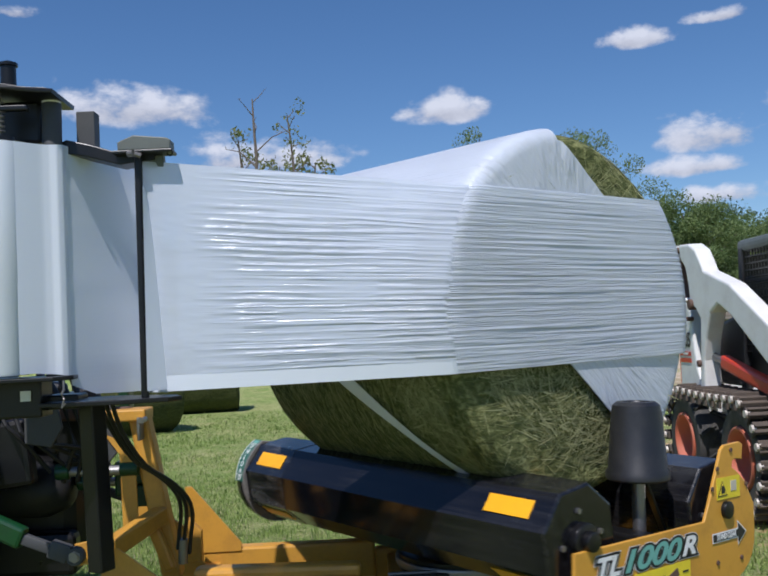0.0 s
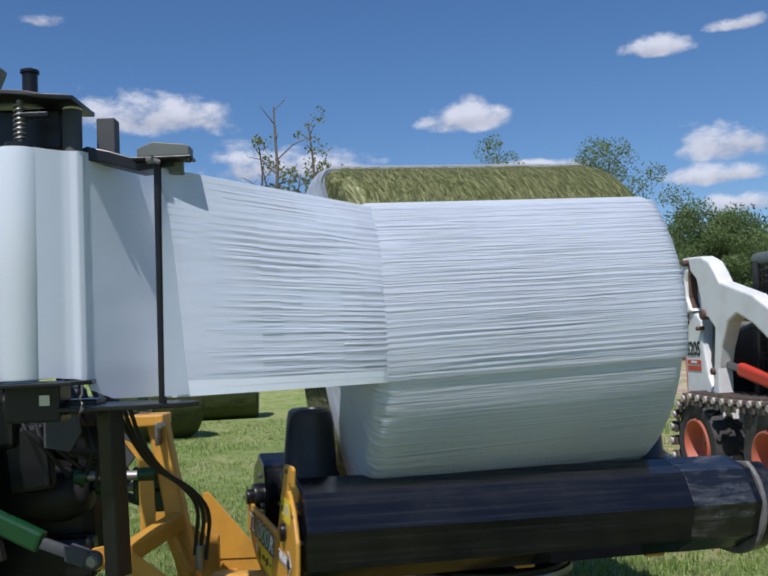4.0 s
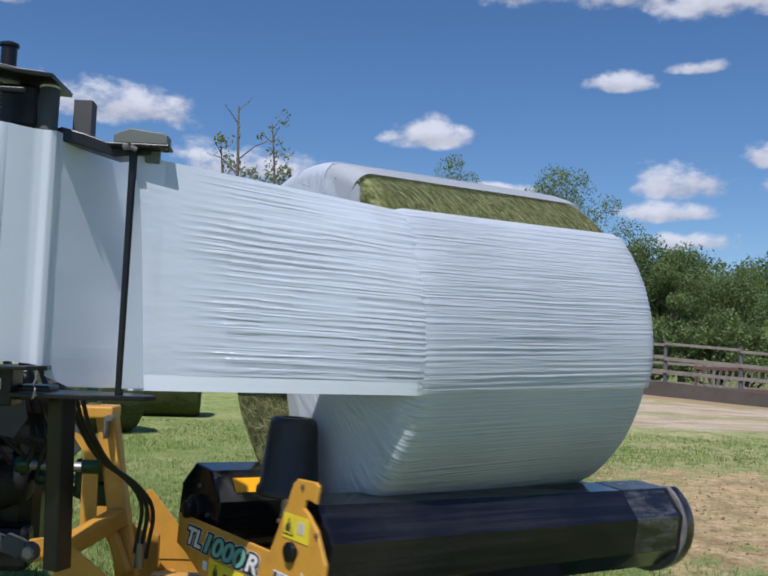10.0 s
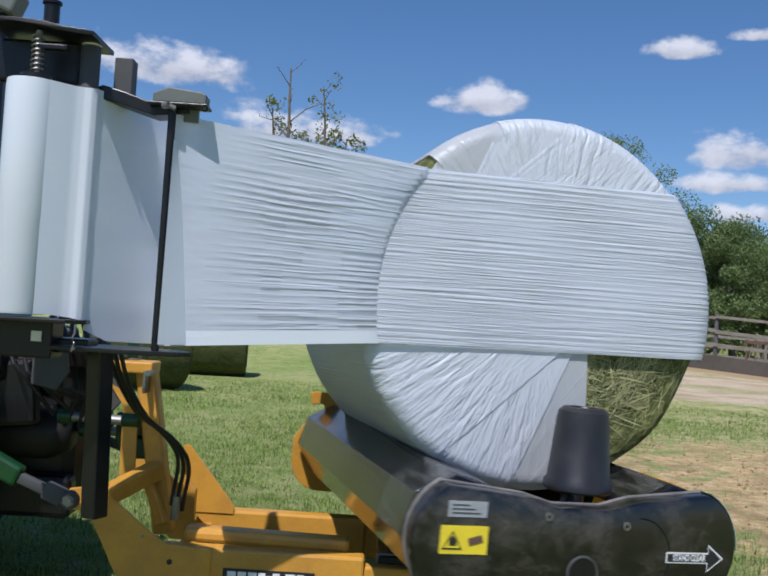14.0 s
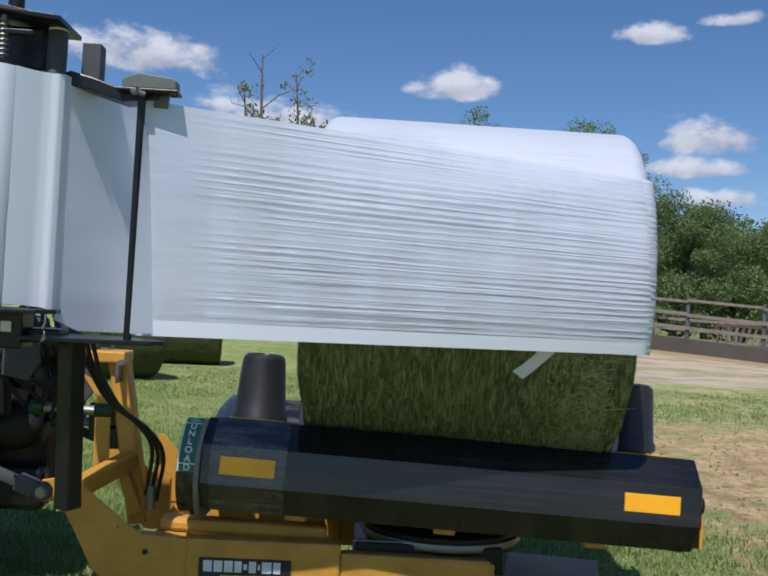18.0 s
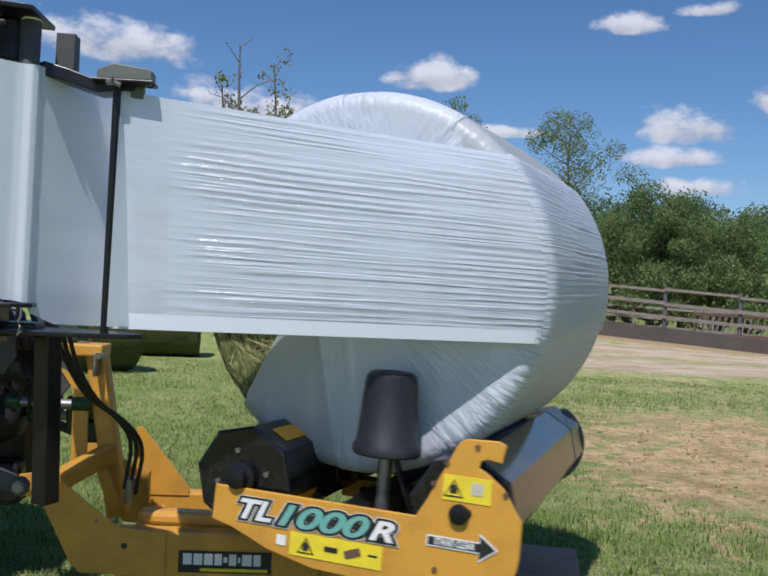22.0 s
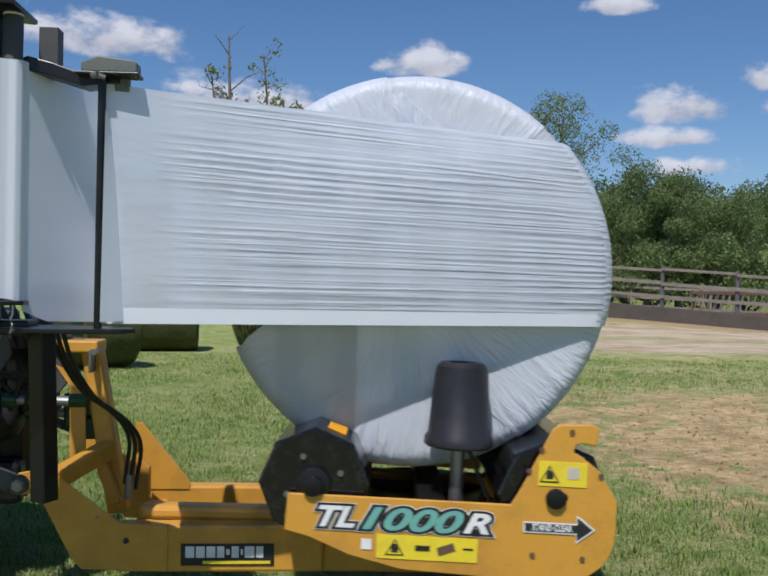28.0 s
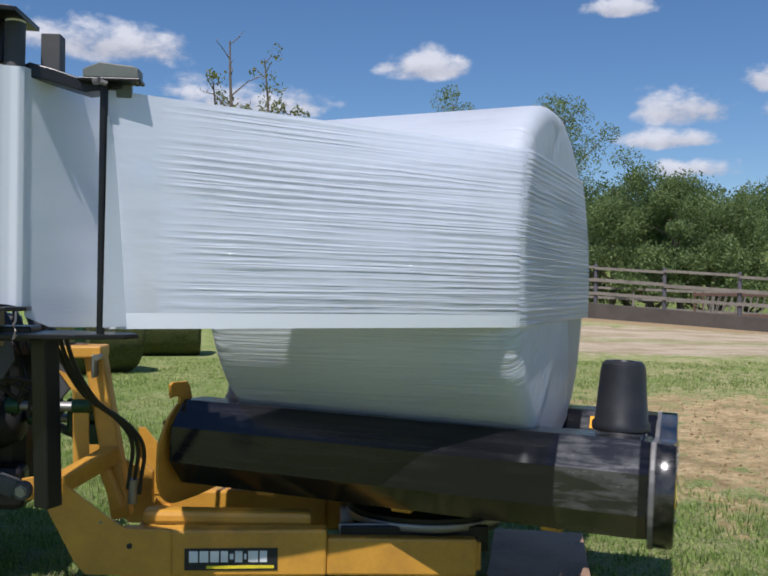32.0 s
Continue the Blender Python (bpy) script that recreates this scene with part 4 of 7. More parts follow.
def side_frame(y):
    """x of the plate runs along the machine, y up; it stands at that depth."""
    return face(0, y, 0, (1, 0, 0), (0, 0, 1))


def build_frame():
    t = thing("wrapper_frame", "ochre yellow steel frame of a mounted bale wrapper", "farm machine")
    plate = [(-1.165, 0.640), (-1.215, 0.530), (-1.105, 0.315), (-1.06, 0.262), (-0.72, 0.252), (-0.72, 0.432), (-0.905, 0.446), (-0.975, 0.492)]
    for y in (3.690, 4.49):
        bm = bmesh.new()
        prism(bm, plate, 0.014, side_frame(y), 0.003)
        part("side_plate", bm, YELLOW, t)
        bm = bmesh.new()
        bar(bm, (-0.93, y + (0.045 if y < 4 else -0.045), 0.342), (-0.098, y + (0.045 if y < 4 else -0.045), 0.338), 0.09, 0.19, 0.012)
        part("rail", bm, YELLOW, t, "rectangular steel tube rail")
        bm = bmesh.new()
        bar(bm, (-0.10, y + (0.05 if y < 4 else -0.05), 0.318), (0.52, y + (0.05 if y < 4 else -0.05), 0.308), 0.07, 0.155, 0.012)
        part("rail_extension", bm, YELLOW, t)
    bm = bmesh.new()
    bar(bm, (-0.86, 3.84, 0.46), (-0.16, 3.84, 0.445), 0.10, 0.06, 0.02)
    part("inner_channel", bm, YELLOW, t)
    for x in (-0.88, 0.0, 0.5):
        bm = bmesh.new()
        bar(bm, (x, 3.72, 0.31), (x, 4.46, 0.31), 0.08, 0.12, 0.008)
        part("cross_member", bm, YELLOW, t)
    bm = bmesh.new()
    bar(bm, (-1.122, 4.06, 1.12), (-0.995, 4.06, 0.40), 0.10, 0.085, 0.012)
    part("mast_tube", bm, YELLOW, t)
    bm = bmesh.new()
    bar(bm, (-1.165, 3.99, 0.98), (-1.16, 3.99, 0.62), 0.012, 0.068, 0.003)
    prism(bm, [(-1.26, 1.05), (-1.155, 1.0), (-1.12, 0.93), (-1.175, 0.93)], 0.012, side_frame(3.985))
    part("mast_plate", bm, YELLOW, t)
    bm = bmesh.new()
    box(bm, (-1.185, 4.05, 1.128), (0.215, 0.16, 0.052), bevel=0.008)
    part("mast_head", bm, YELLOW, t)
    bm = bmesh.new()
    box(bm, (-1.100, 4.0, 1.07), (0.012, 0.14, 0.10), bevel=0.003)
    cyl(bm, (-1.078, 3.97, 1.11), (-1.078, 3.90, 1.11), 0.013, n=10)
    part("hitch_pin", bm, STEEL, t, "steel hitch pin")
    bm = bmesh.new()
    bar(bm, (-1.175, 3.70, 0.615), (-1.03, 4.02, 0.685), 0.075, 0.075, 0.010)
    part("crossbar", bm, YELLOW, t)
    bm = bmesh.new()
    bar(bm, (-1.07, 3.98, 0.66), (-0.99, 3.98, 0.45), 0.05, 0.05, 0.012)
    part("brace", bm, YELLOW, t)
    bm = bmesh.new()
    prism(bm, [(-1.0, 0.74), (-0.97, 0.74), (-0.74, 0.46), (-0.74, 0.42), (-1.0, 0.42)], 0.012, side_frame(4.40), 0.002)
    part("gusset", bm, YELLOW, t)
    bm = bmesh.new()
    prism(bm, [(-0.96, 0.62), (-0.90, 0.56), (-0.90, 0.42), (-1.0, 0.42)], 0.05, side_frame(4.25), 0.004)
    part("bracket", bm, YELLOW, t)
    for y in (3.62, 4.56):
        bm = bmesh.new()
        prism(bm, [(-1.285, 0.66), (-1.30, 0.62), (-1.27, 0.575), (-1.16, 0.585), (-1.16, 0.68)], 0.02, side_frame(y), 0.003)
        part("link_ear", bm, YELLOW, t)
    for x, z in ((-0.885, 0.375), (-1.0, 0.47)):
        bm = bmesh.new()
        cyl(bm, (x, 3.684, z), (x, 3.676, z), 0.011 if z < 0.4 else 0.006, n=12)
        part("bolt", bm, LABEL_K if z < 0.4 else STEEL, t)
    # maker's plate, drawn as plain light bars on black
    bm = bmesh.new()
    box(bm, (-0.482, 3.686, 0.318), (0.372, 0.003, 0.088), bevel=0.001)
    plate_ob = part("maker_plate", bm, LABEL_K, t, "black maker's plate with light block marks")
    x = -0.653
    for w in (0.042, 0.042, 0.042, 0.036, 0.022, 0.036, 0.016, 0.046, 0.036):
        bm = bmesh.new()
        box(bm, (x + w / 2, 3.6835, 0.329), (w - 0.007, 0.002, 0.045 if w > 0.03 else 0.022), bevel=0)
        part("mark", bm, LABEL_W, plate_ob)
        x += w
    bm = bmesh.new()
    box(bm, (-0.445, 3.6835, 0.287), (0.27, 0.002, 0.012), bevel=0)
    part("mark", bm, LABEL_Y, plate_ob, "small yellow line of print")
    # slewing ring and its motor under the turntable
    bm = bmesh.new()
    lathe(bm, [(0, 0.38), (0.34, 0.38), (0.345, 0.40), (0.345, 0.455), (0.33, 0.465), (0, 0.465)], 40, Matrix.Translation((*AXIS, 0)))
    part("slewing_ring", bm, BLACK, t, "black slewing ring", smooth=True)
    bm = bmesh.new()
    lathe(bm, [(0.346, 0.405), (0.356, 0.405), (0.358, 0.41), (0.358, 0.432), (0.356, 0.436), (0.346, 0.436)], 48, Matrix.Translation((*AXIS, 0)))
    part("ring_rim", bm, STEEL, t, "bright worn rim of the slewing ring", smooth=True)
    bm = bmesh.new()
    box(bm, (0.10, 3.80, 0.405), (0.30, 0.02, 0.055), bevel=0.004)
    part("ring_label", bm, STEEL, t, "scuffed silver strip")
    bm = bmesh.new()
    box(bm, (0.27, 3.78, 0.37), (0.62, 0.03, 0.11), bevel=0.006)
    part("ring_guard", bm, BLACK, t)
    # landing foot and board
    bm = bmesh.new()
    box(bm, (*AXIS, 0.16), (0.30, 0.34, 0.30), bevel=0.01)
    part("foot", bm, RUST, t)
    bm = bmesh.new()
    cyl(bm, (0.50, 3.62, 0.10), (0.50, 3.74, 0.10), 0.10, n=24, bevel=0.01)
    part("castor_wheel", bm, RUBBER, t, smooth=True)
    # hydraulic hoses
    for dx, dz in ((0.0, 0.0), (0.022, -0.012), (-0.02, 0.014)):
        bm = bmesh.new()
        base = [(-1.06, 3.30, 1.24), (-1.05, 3.40, 1.12), (-1.00, 3.52, 0.98), (-0.92, 3.60, 0.90), (-0.868, 3.66, 0.82), (-0.862, 3.72, 0.74), (-0.885, 3.78, 0.64), (-0.90, 3.80, 0.54)]
        pts = [Vector(p) + Vector((dx, dx * 0.5, dz)) for p in base]
        fine = []
        for i in range(len(pts) - 1):
            p0, p1, p2, p3 = pts[max(i - 1, 0)], pts[i], pts[i + 1], pts[min(i + 2, len(pts) - 1)]
            for u in (0, 0.33, 0.66):
                fine.append(0.5 * ((2 * p1) + (p2 - p0) * u + (2 * p0 - 5 * p1 + 4 * p2 - p3) * u * u + (3 * p1 - p0 - 3 * p2 + p3) * u ** 3))
        tube(bm, fine, 0.0085)
        part("hose", bm, RUBBER, t, "black hydraulic hose", smooth=True)
    bm = bmesh.new()
    cyl(bm, (-0.895, 3.79, 0.62), (-0.90, 3.80, 0.52), 0.02, n=12)
    part("hose_coupling", bm, STEEL, t)


build_frame()
bm = bmesh.new()
box(bm, (0.975, 4.54, 0.028), (0.49, 1.10, 0.05), pose(0, 0, 0, 0, 0, -13), 0.006)
tagged(part("ground_board", bm, BOARD, None, "rusty brown board lying on the grass under the wrapper"), category="board")


# ---------- the film stretcher on its post ----------
def build_stretcher():
    t = thing("film_stretcher", "black film pre-stretch unit on a square post", "stretcher")
    bm = bmesh.new()
    bar(bm, (-1.066, 3.22, 0.645), (-1.078, 3.20, 1.24), 0.068, 0.068, 0.006)
    part("post", bm, BLACK, t)
    bm = bmesh.new()
    prism(bm, [(-1.20, 3.02), (-0.92, 2.99), (-0.77, 3.03), (-0.735, 3.08), (-0.77, 3.16), (-0.98, 3.28), (-1.16, 3.28)], 0.016, Matrix.Translation((0, 0, 1.247)), 0.003)
    part("lower_plate", bm, BLACK, t)
    bm = bmesh.new()
    prism(bm, [(-1.50, 2.86), (-1.12, 2.93), (-1.075, 3.0), (-1.09, 3.10), (-1.50, 3.16)], 0.014, Matrix.Translation((0, 0, 1.337)), 0.003)
    part("roll_tray", bm, BLACK, t)
    bm = bmesh.new()
    box(bm, (-1.30, 3.12, 1.27), (0.19, 0.12, 0.13), bevel=0.008)
    part("gear_box", bm, BLACK, t)
    bm = bmesh.new()
    box(bm, (-1.255, 3.055, 1.28), (0.035, 0.004, 0.035), bevel=0)
    part("gear_label", bm, LABEL_W, t)
    bm = bmesh.new()
    bar(bm, (-1.22, 3.18, 1.25), (-1.10, 3.18, 1.25), 0.12, 0.05, 0.006)
    part("bracket", bm, BLACK, t)
    # top: cover, spindle with spring, rollers, arm
    bm = bmesh.new()
    outline = [(-1.47, 0.004), (-1.44, 0.012), (-1.36, 0.014), (-1.27, 0.008), (-1.20, -0.006), (-1.13, -0.012), (-1.098, -0.018), (-1.10, -0.032), (-1.14, -0.030), (-1.21, -0.022), (-1.28, -0.008), (-1.36, -0.001), (-1.44, -0.003)]
    prism(bm, outline, 0.24, face(0, 3.06, 2.315, (1, 0, 0), (0, 0, 1)), 0.003)
    part("top_cover", bm, BLACK, t, "curved black cover plate", smooth=True)
    bm = bmesh.new()
    box(bm, (-1.33, 3.14, 2.225), (0.28, 0.10, 0.15), bevel=0.012)
    part("top_bracket", bm, BLACK, t)
    bm = bmesh.new()
    lathe(bm, [(0, 0), (0.026, 0), (0.026, 0.085), (0.032, 0.088), (0.032, 0.098), (0.022, 0.10), (0.012, 0.106), (0, 0.106)], 20, Matrix.Translation((-1.277, 3.04, 2.32)))
    part("spindle_cap", bm, BLACK, t, smooth=True)
    bm = bmesh.new()
    tube(bm, [(-1.293 + 0.019 * math.cos(a), 2.985 + 0.019 * math.sin(a), 2.155 + a * 0.0026) for a in np.arange(0, 50, 0.5)], 0.0035, 6)
    cyl(bm, (-1.293, 2.985, 2.14), (-1.293, 2.985, 2.30), 0.010, n=10)
    part("spring", bm, STEEL, t, "coil spring on the roll spindle", smooth=True)
    bm = bmesh.new()
    cyl(bm, (-1.293, 2.985, 2.135), (-1.293, 2.985, 2.15), 0.05, n=24)
    part("roll_disc", bm, BLACK, t)
    bm = bmesh.new()
    box(bm, (-1.24, 2.98, 2.245), (0.10, 0.03, 0.018), bevel=0.004)
    part("latch", bm, BLACK, t)
    for x, y, r in ((-1.140, 3.06, 0.033),):
        bm = bmesh.new()
        cyl(bm, (x - 0.012, y, 1.335), (x, y, 2.278), r, n=28, bevel=0.003)
        roller = part("stretch_roller", bm, GREYROLL, t, "grey rubber stretch roller", smooth=True)
        bm = bmesh.new()
        cyl(bm, (x, y, 2.278), (x, y, 2.284), r * 0.98, n=28)
        cyl(bm, (x + 0.01, y, 2.284), (x + 0.01, y, 2.31), 0.006, n=8)
        part("roller_cap", bm, LABEL_W, roller)
    bm = bmesh.new()
    box(bm, (-1.047, 3.16, 2.19), (0.064, 0.064, 0.15), bevel=0.003)
    part("roller_housing", bm, GREYROLL, t, "square grey housing")
    bm = bmesh.new()
    prism(bm, [(-1.15, 2.135), (-1.10, 2.155), (-1.02, 2.135), (-0.93, 2.105), (-0.80, 2.10), (-0.80, 2.075), (-0.92, 2.06), (-1.04, 2.095), (-1.13, 2.11)], 0.10, face(0, 3.13, 0, (1, 0, 0), (0, 0, 1)), 0.004)
    part("upper_arm", bm, BLACK, t)
    bm = bmesh.new()
    cyl(bm, (-0.856, 3.068, 1.25), (-0.853, 3.072, 2.095), 0.0135, n=16)
    part("guide_rod", bm, BLACK, t, "thin black guide rod", smooth=True)
    bm = bmesh.new()
    prism(bm, [(-0.915, 0), (-0.735, 0), (-0.735, 0.032), (-0.75, 0.040), (-0.86, 0.052), (-0.90, 0.036), (-0.915, 0.028)], 0.075, face(0, 3.075, 2.10, (1, 0, 0), (0, 0, 1)), 0.004)
    case = part("sensor_case", bm, GREYBOX, t, "grey green plastic housing on the arm's end")
    bm = bmesh.new()
    box(bm, (-0.83, 3.075, 2.095), (0.205, 0.085, 0.010), bevel=0.003)
    part("case_plate", bm, BLACK, case)
    bm = bmesh.new()
    box(bm, (-0.795, 3.11, 2.07), (0.05, 0.03, 0.045), bevel=0.004)
    part("case_foot", bm, GREYBOX, case)
    bm = bmesh.new()
    tube(bm, [(-0.738 + 0.009 * math.cos(a), 3.045, 2.086 + 0.009 * math.sin(a)) for a in np.linspace(0, 2 * math.pi, 14)], 0.003, 6)
    part("ring", bm, BLACK, case, smooth=True)
    bm = bmesh.new()
    cyl(bm, (-0.875, 3.03, 2.085), (-0.855, 3.02, 2.085), 0.012, n=10)
    cyl(bm, (-0.855, 3.03, 2.085), (-0.835, 3.035, 2.078), 0.009, n=10)
    part("fitting", bm, STEEL, case)
    bm = bmesh.new()
    tube(bm, [(-1.095, 2.96, 1.33), (-1.094, 2.955, 1.30), (-1.10, 2.95, 1.285), (-1.092, 2.95, 1.27), (-1.10, 2.95, 1.24), (-1.088, 2.95, 1.255)], 0.004, 6)
    part("hook", bm, STEEL, t, "small steel hook")
    # film on the unit
    bm = bmesh.new()
    lathe(bm, [(0.035, 0.0), (0.080, 0.0), (0.083, 0.008), (0.083, 0.30), (0.0845, 0.305), (0.0845, 0.75), (0.082, 0.772), (0.035, 0.774)], 48, Matrix.Translation((-1.30, 2.985, 1.354)))
    roll = part("film_roll", bm, FILM_ROLL, None, "half-used roll of white stretch film on the pre-stretch unit", smooth=True)
    tagged(roll, category="film roll")
    sheet_grid("film_lead", [(-1.229, 2.940, 1.356, 2.127), (-1.195, 2.975, 1.357, 2.126), (-1.162, 3.010, 1.352, 2.127), (-1.142, 3.0235, 1.35, 2.128), (-1.118, 3.031, 1.345, 2.129), (-1.104, 3.047, 1.338, 2.131), (-1.100, 3.066, 1.325, 2.132)],
               "white film running from the roll round the stretch roller", 0.0)
    sheet_grid("film_lead", [(-1.103, 3.064, 1.31, 2.132), (-1.05, 3.16, 1.272, 2.129), (-0.98, 3.29, 1.266, 2.122), (-0.9, 3.43, 1.262, 2.117), (-0.872, 3.455, 1.262, 2.115), (-0.850, 3.30, 1.270, 2.090), (-0.838, 3.11, 1.277, 2.063)],
               "white film running from the stretch roller to the guide rod", 0.004)
    # added narrow piece, angled to look like the shadow wedge beside the rod, widening towards the bottom
    verts, faces, rows, cols = [], [], 24, 6
    for j in range(rows + 1):
        u = j / rows
        z, wide = 1.278 + 0.70 * u, 0.094 * (1 - u) + 0.002
        for i in range(cols + 1):
            v = i / cols
            verts.append((-0.838 + wide * v, 3.022 + 0.035 * u + (0.092 * (1 - u) + 0.030) * v, z))
    for j in range(rows):
        for i in range(cols):
            k = j * (cols + 1) + i
            faces.append((k, k + 1, k + cols + 2, k + cols + 1))
    tagged(pydata("film_shade_fold", verts, faces, FILM_ROLL, smooth=True), "narrow white film piece shaped as the shadow wedge beside the guide rod", "stretch film")


def sheet_grid(name, stations, label, wave):
    """A standing sheet of film through stations of (x, y, low, high)."""
    verts, faces, rows, cols = [], [], 24, []
    for (x0, y0, a0, b0), (x1, y1, a1, b1) in zip(stations, stations[1:]):
        for u in np.linspace(0, 1, 5)[:-1]:
            cols.append((x0 + (x1 - x0) * u, y0 + (y1 - y0) * u, a0 + (a1 - a0) * u, b0 + (b1 - b0) * u))
    cols.append(stations[-1])
    for x, y, a, b in cols:
        for j in range(rows + 1):
            z = a + (b - a) * j / rows
            verts.append((x, y - wave * noise.noise(Vector((x * 3, z * 14, 1))), z))
    for i in range(len(cols) - 1):
        for j in range(rows):
            k = i * (rows + 1) + j
            faces.append((k, k + rows + 1, k + rows + 2, k + 1))
    tagged(pydata(name, verts, faces, FILM_ROLL, smooth=True), label, "stretch film")


build_stretcher()


# ---------- the turntable ----------
def end_plane(x, outward):
    """A pose on an end of the table: x runs across, y up, facing outward."""
    return face(x, 0, 0, (0, outward, 0), (0, 0, 1))


def build_table():
    t = thing("turntable", "black two-roller turntable with a yellow end plate and black gear case", "turntable", pose(*AXIS, 0, 0, 0, table_angle(0)))
    # two long eight-sided rollers
    rollers = []
    for side in (-1, 1):
        r = 0.195
        n = r * math.cos(radians(22.5))
        ring = [(r * math.cos(radians(22.5 + 45 * k)), r * math.sin(radians(22.5 + 45 * k))) for k in range(8)]
        bm = bmesh.new()
        prism(bm, ring, 1.96, face(-0.01, 0, 0, (0, 1, 0), (0, 0, 1)), 0.010)
        h = part("roller", bm, GLOSS, t, "long glossy black eight-sided roller")
        h.matrix_basis = pose(0, 0.415 * side, 0.700, ROLLER_START)
        rollers.append((h, 0.415 * side))
        bm = bmesh.new()
        prism(bm, [(y * 1.012, z * 1.012) for y, z in ring], 0.30, face(-0.80, 0, 0, (0, 1, 0), (0, 0, 1)), 0.003)
        part("sleeve", bm, SLEEVE, h, "scuffed matt sleeve")
        # worn facet edges; the paler rods also paint in the sky's glint
        for k in range(8):
            a = radians(22.5 + 45 * k)
            bm = bmesh.new()
            cyl(bm, (-0.62, r * 0.972 * math.cos(a), r * 0.972 * math.sin(a)), (0.93, r * 0.972 * math.cos(a), r * 0.972 * math.sin(a)), 0.0045, n=6)
            part("worn_glint_edge", bm, LABEL_S if k % 2 else GREYROLL, h, "worn grey edge with a painted glint")
        bm = bmesh.new()
        cyl(bm, (0.965, 0, 0), (1.0, 0, 0), 0.06, n=20, bevel=0.004)
        cyl(bm, (1.0, 0, 0), (1.03, 0, 0), 0.035, n=14, bevel=0.004)
        part("bearing", bm, BLACK, h, "greasy bearing hub", smooth=True)
        for k in range(4):
            a = radians(45 + 90 * k)
            bm = bmesh.new()
            cyl(bm, (0.969, 0.10 * math.cos(a), 0.10 * math.sin(a)), (0.98, 0.10 * math.cos(a), 0.10 * math.sin(a)), 0.011, n=6)
            part("bolt", bm, STEEL, h)
        if side < 0:
            for x in (-0.80, 0.775):
                for k in range(4):
                    bm = bmesh.new()
                    box(bm, (x, 0, n + (0.0052 if x < 0 else 0.003)), (0.215, 0.070, 0.003), None, 0.001)
                    bmesh.ops.transform(bm, matrix=pose(0, 0, 0, 90 * k), verts=bm.verts)
                    part("reflector", bm, REFLECT, h, "amber reflective strip")
    # cross beams under the rollers
    for x in (-0.62, 0.0, 0.62):
        bm = bmesh.new()
        bar(bm, (x, -0.37, 0.52), (x, 0.37, 0.52), 0.09, 0.09, 0.008)
        part("cross_beam", bm, YELLOW, t)
    bm = bmesh.new()
    cyl(bm, (0, 0, 0.466), (0, 0, 0.53), 0.28, n=32, bevel=0.01)
    part("hub", bm, BLACK, t, smooth=True)
    bm = bmesh.new()
    bar(bm, (-0.95, 0, 0.60), (0.95, 0, 0.60), 0.10, 0.10, 0.010)
    part("spine", bm, BLACK, t)
    # yellow end plate with its hook
    plate = [(-0.50, 0.672), (-0.505, 0.545), (-0.42, 0.525), (-0.28, 0.47), (-0.10, 0.43), (0.30, 0.415)] + arc(0.46, 0.585, 0.165, -90, 0, 6) + \
        [(0.625, 0.70), (0.56, 0.80), (0.50, 0.845), (0.47, 0.86), (0.475, 0.885), (0.50, 0.892), (0.545, 0.885), (0.555, 0.945), (0.53, 0.957), (0.42, 0.952), (0.395, 0.935), (0.30, 0.735), (0.265, 0.672)]
    bm = bmesh.new()
    prism(bm, plate, 0.014, end_plane(1.005, 1), 0.004)
    p = part("end_plate", bm, YELLOW, t, "ochre yellow end plate with a hooked corner")
    m = Matrix.Translation((0.009, 0, 0)) @ end_plane(1.005, 1)

    def stick(name, y, z, w, h, mat, parent, label="", lift=0.0, lean=0.0):
        bm = bmesh.new()
        box(bm, (0, 0, 0), (w, h, 0.002), None, 0)
        bmesh.ops.transform(bm, matrix=m @ Matrix.Translation((y, z, lift)) @ pose(0, 0, 0, 0, 0, lean), verts=bm.verts)
        return part(name, bm, mat, parent, label)

    rims = ((LABEL_K, 0.0085), (LABEL_W, 0.0105))
    for words, size, x, wide, mat in (("TL", 0.098, -0.342, 0.128, LABEL_W), ("1000", 0.104, -0.093, 0.345, LABEL_T), ("R", 0.094, 0.144, 0.092, LABEL_W)):
        letters("lettering", words, size, m @ Matrix.Translation((x, 0.598, 0.0032)), mat, p, "slanted model lettering with a dark outline", shear=0.32, width=wide, bold=0.003, rims=rims)
    w = stick("warning_label", -0.015, 0.508, 0.345, 0.082, LABEL_Y, p, "yellow warning label with dark pictograms")
    warning(w, m, -0.125, 0.508, 0.065)
    stick("pictogram", -0.03, 0.508, 0.05, 0.018, LABEL_K, w, "dark pictogram", 0.002)
    stick("pictogram", 0.05, 0.508, 0.06, 0.028, RUST, w, "dark pictogram", 0.002, 20)
    stick("pictogram", 0.125, 0.512, 0.035, 0.006, LABEL_K, w, "dark line of print", 0.002)
    stick("small_label", -0.222, 0.512, 0.036, 0.036, LABEL_W, p, "small white label")
    w = stick("warning_label", 0.435, 0.785, 0.165, 0.085, LABEL_Y, p, "yellow warning label with dark pictograms")
    warning(w, m, 0.39, 0.785, 0.068)
    stick("pictogram", 0.47, 0.79, 0.04, 0.04, CREAM, w, "faded pictogram", 0.002)
    arrow(p, m, 0.43, 0.60, 0.23, 0.050, "STAND CLEAR", LABEL_K, LABEL_W)
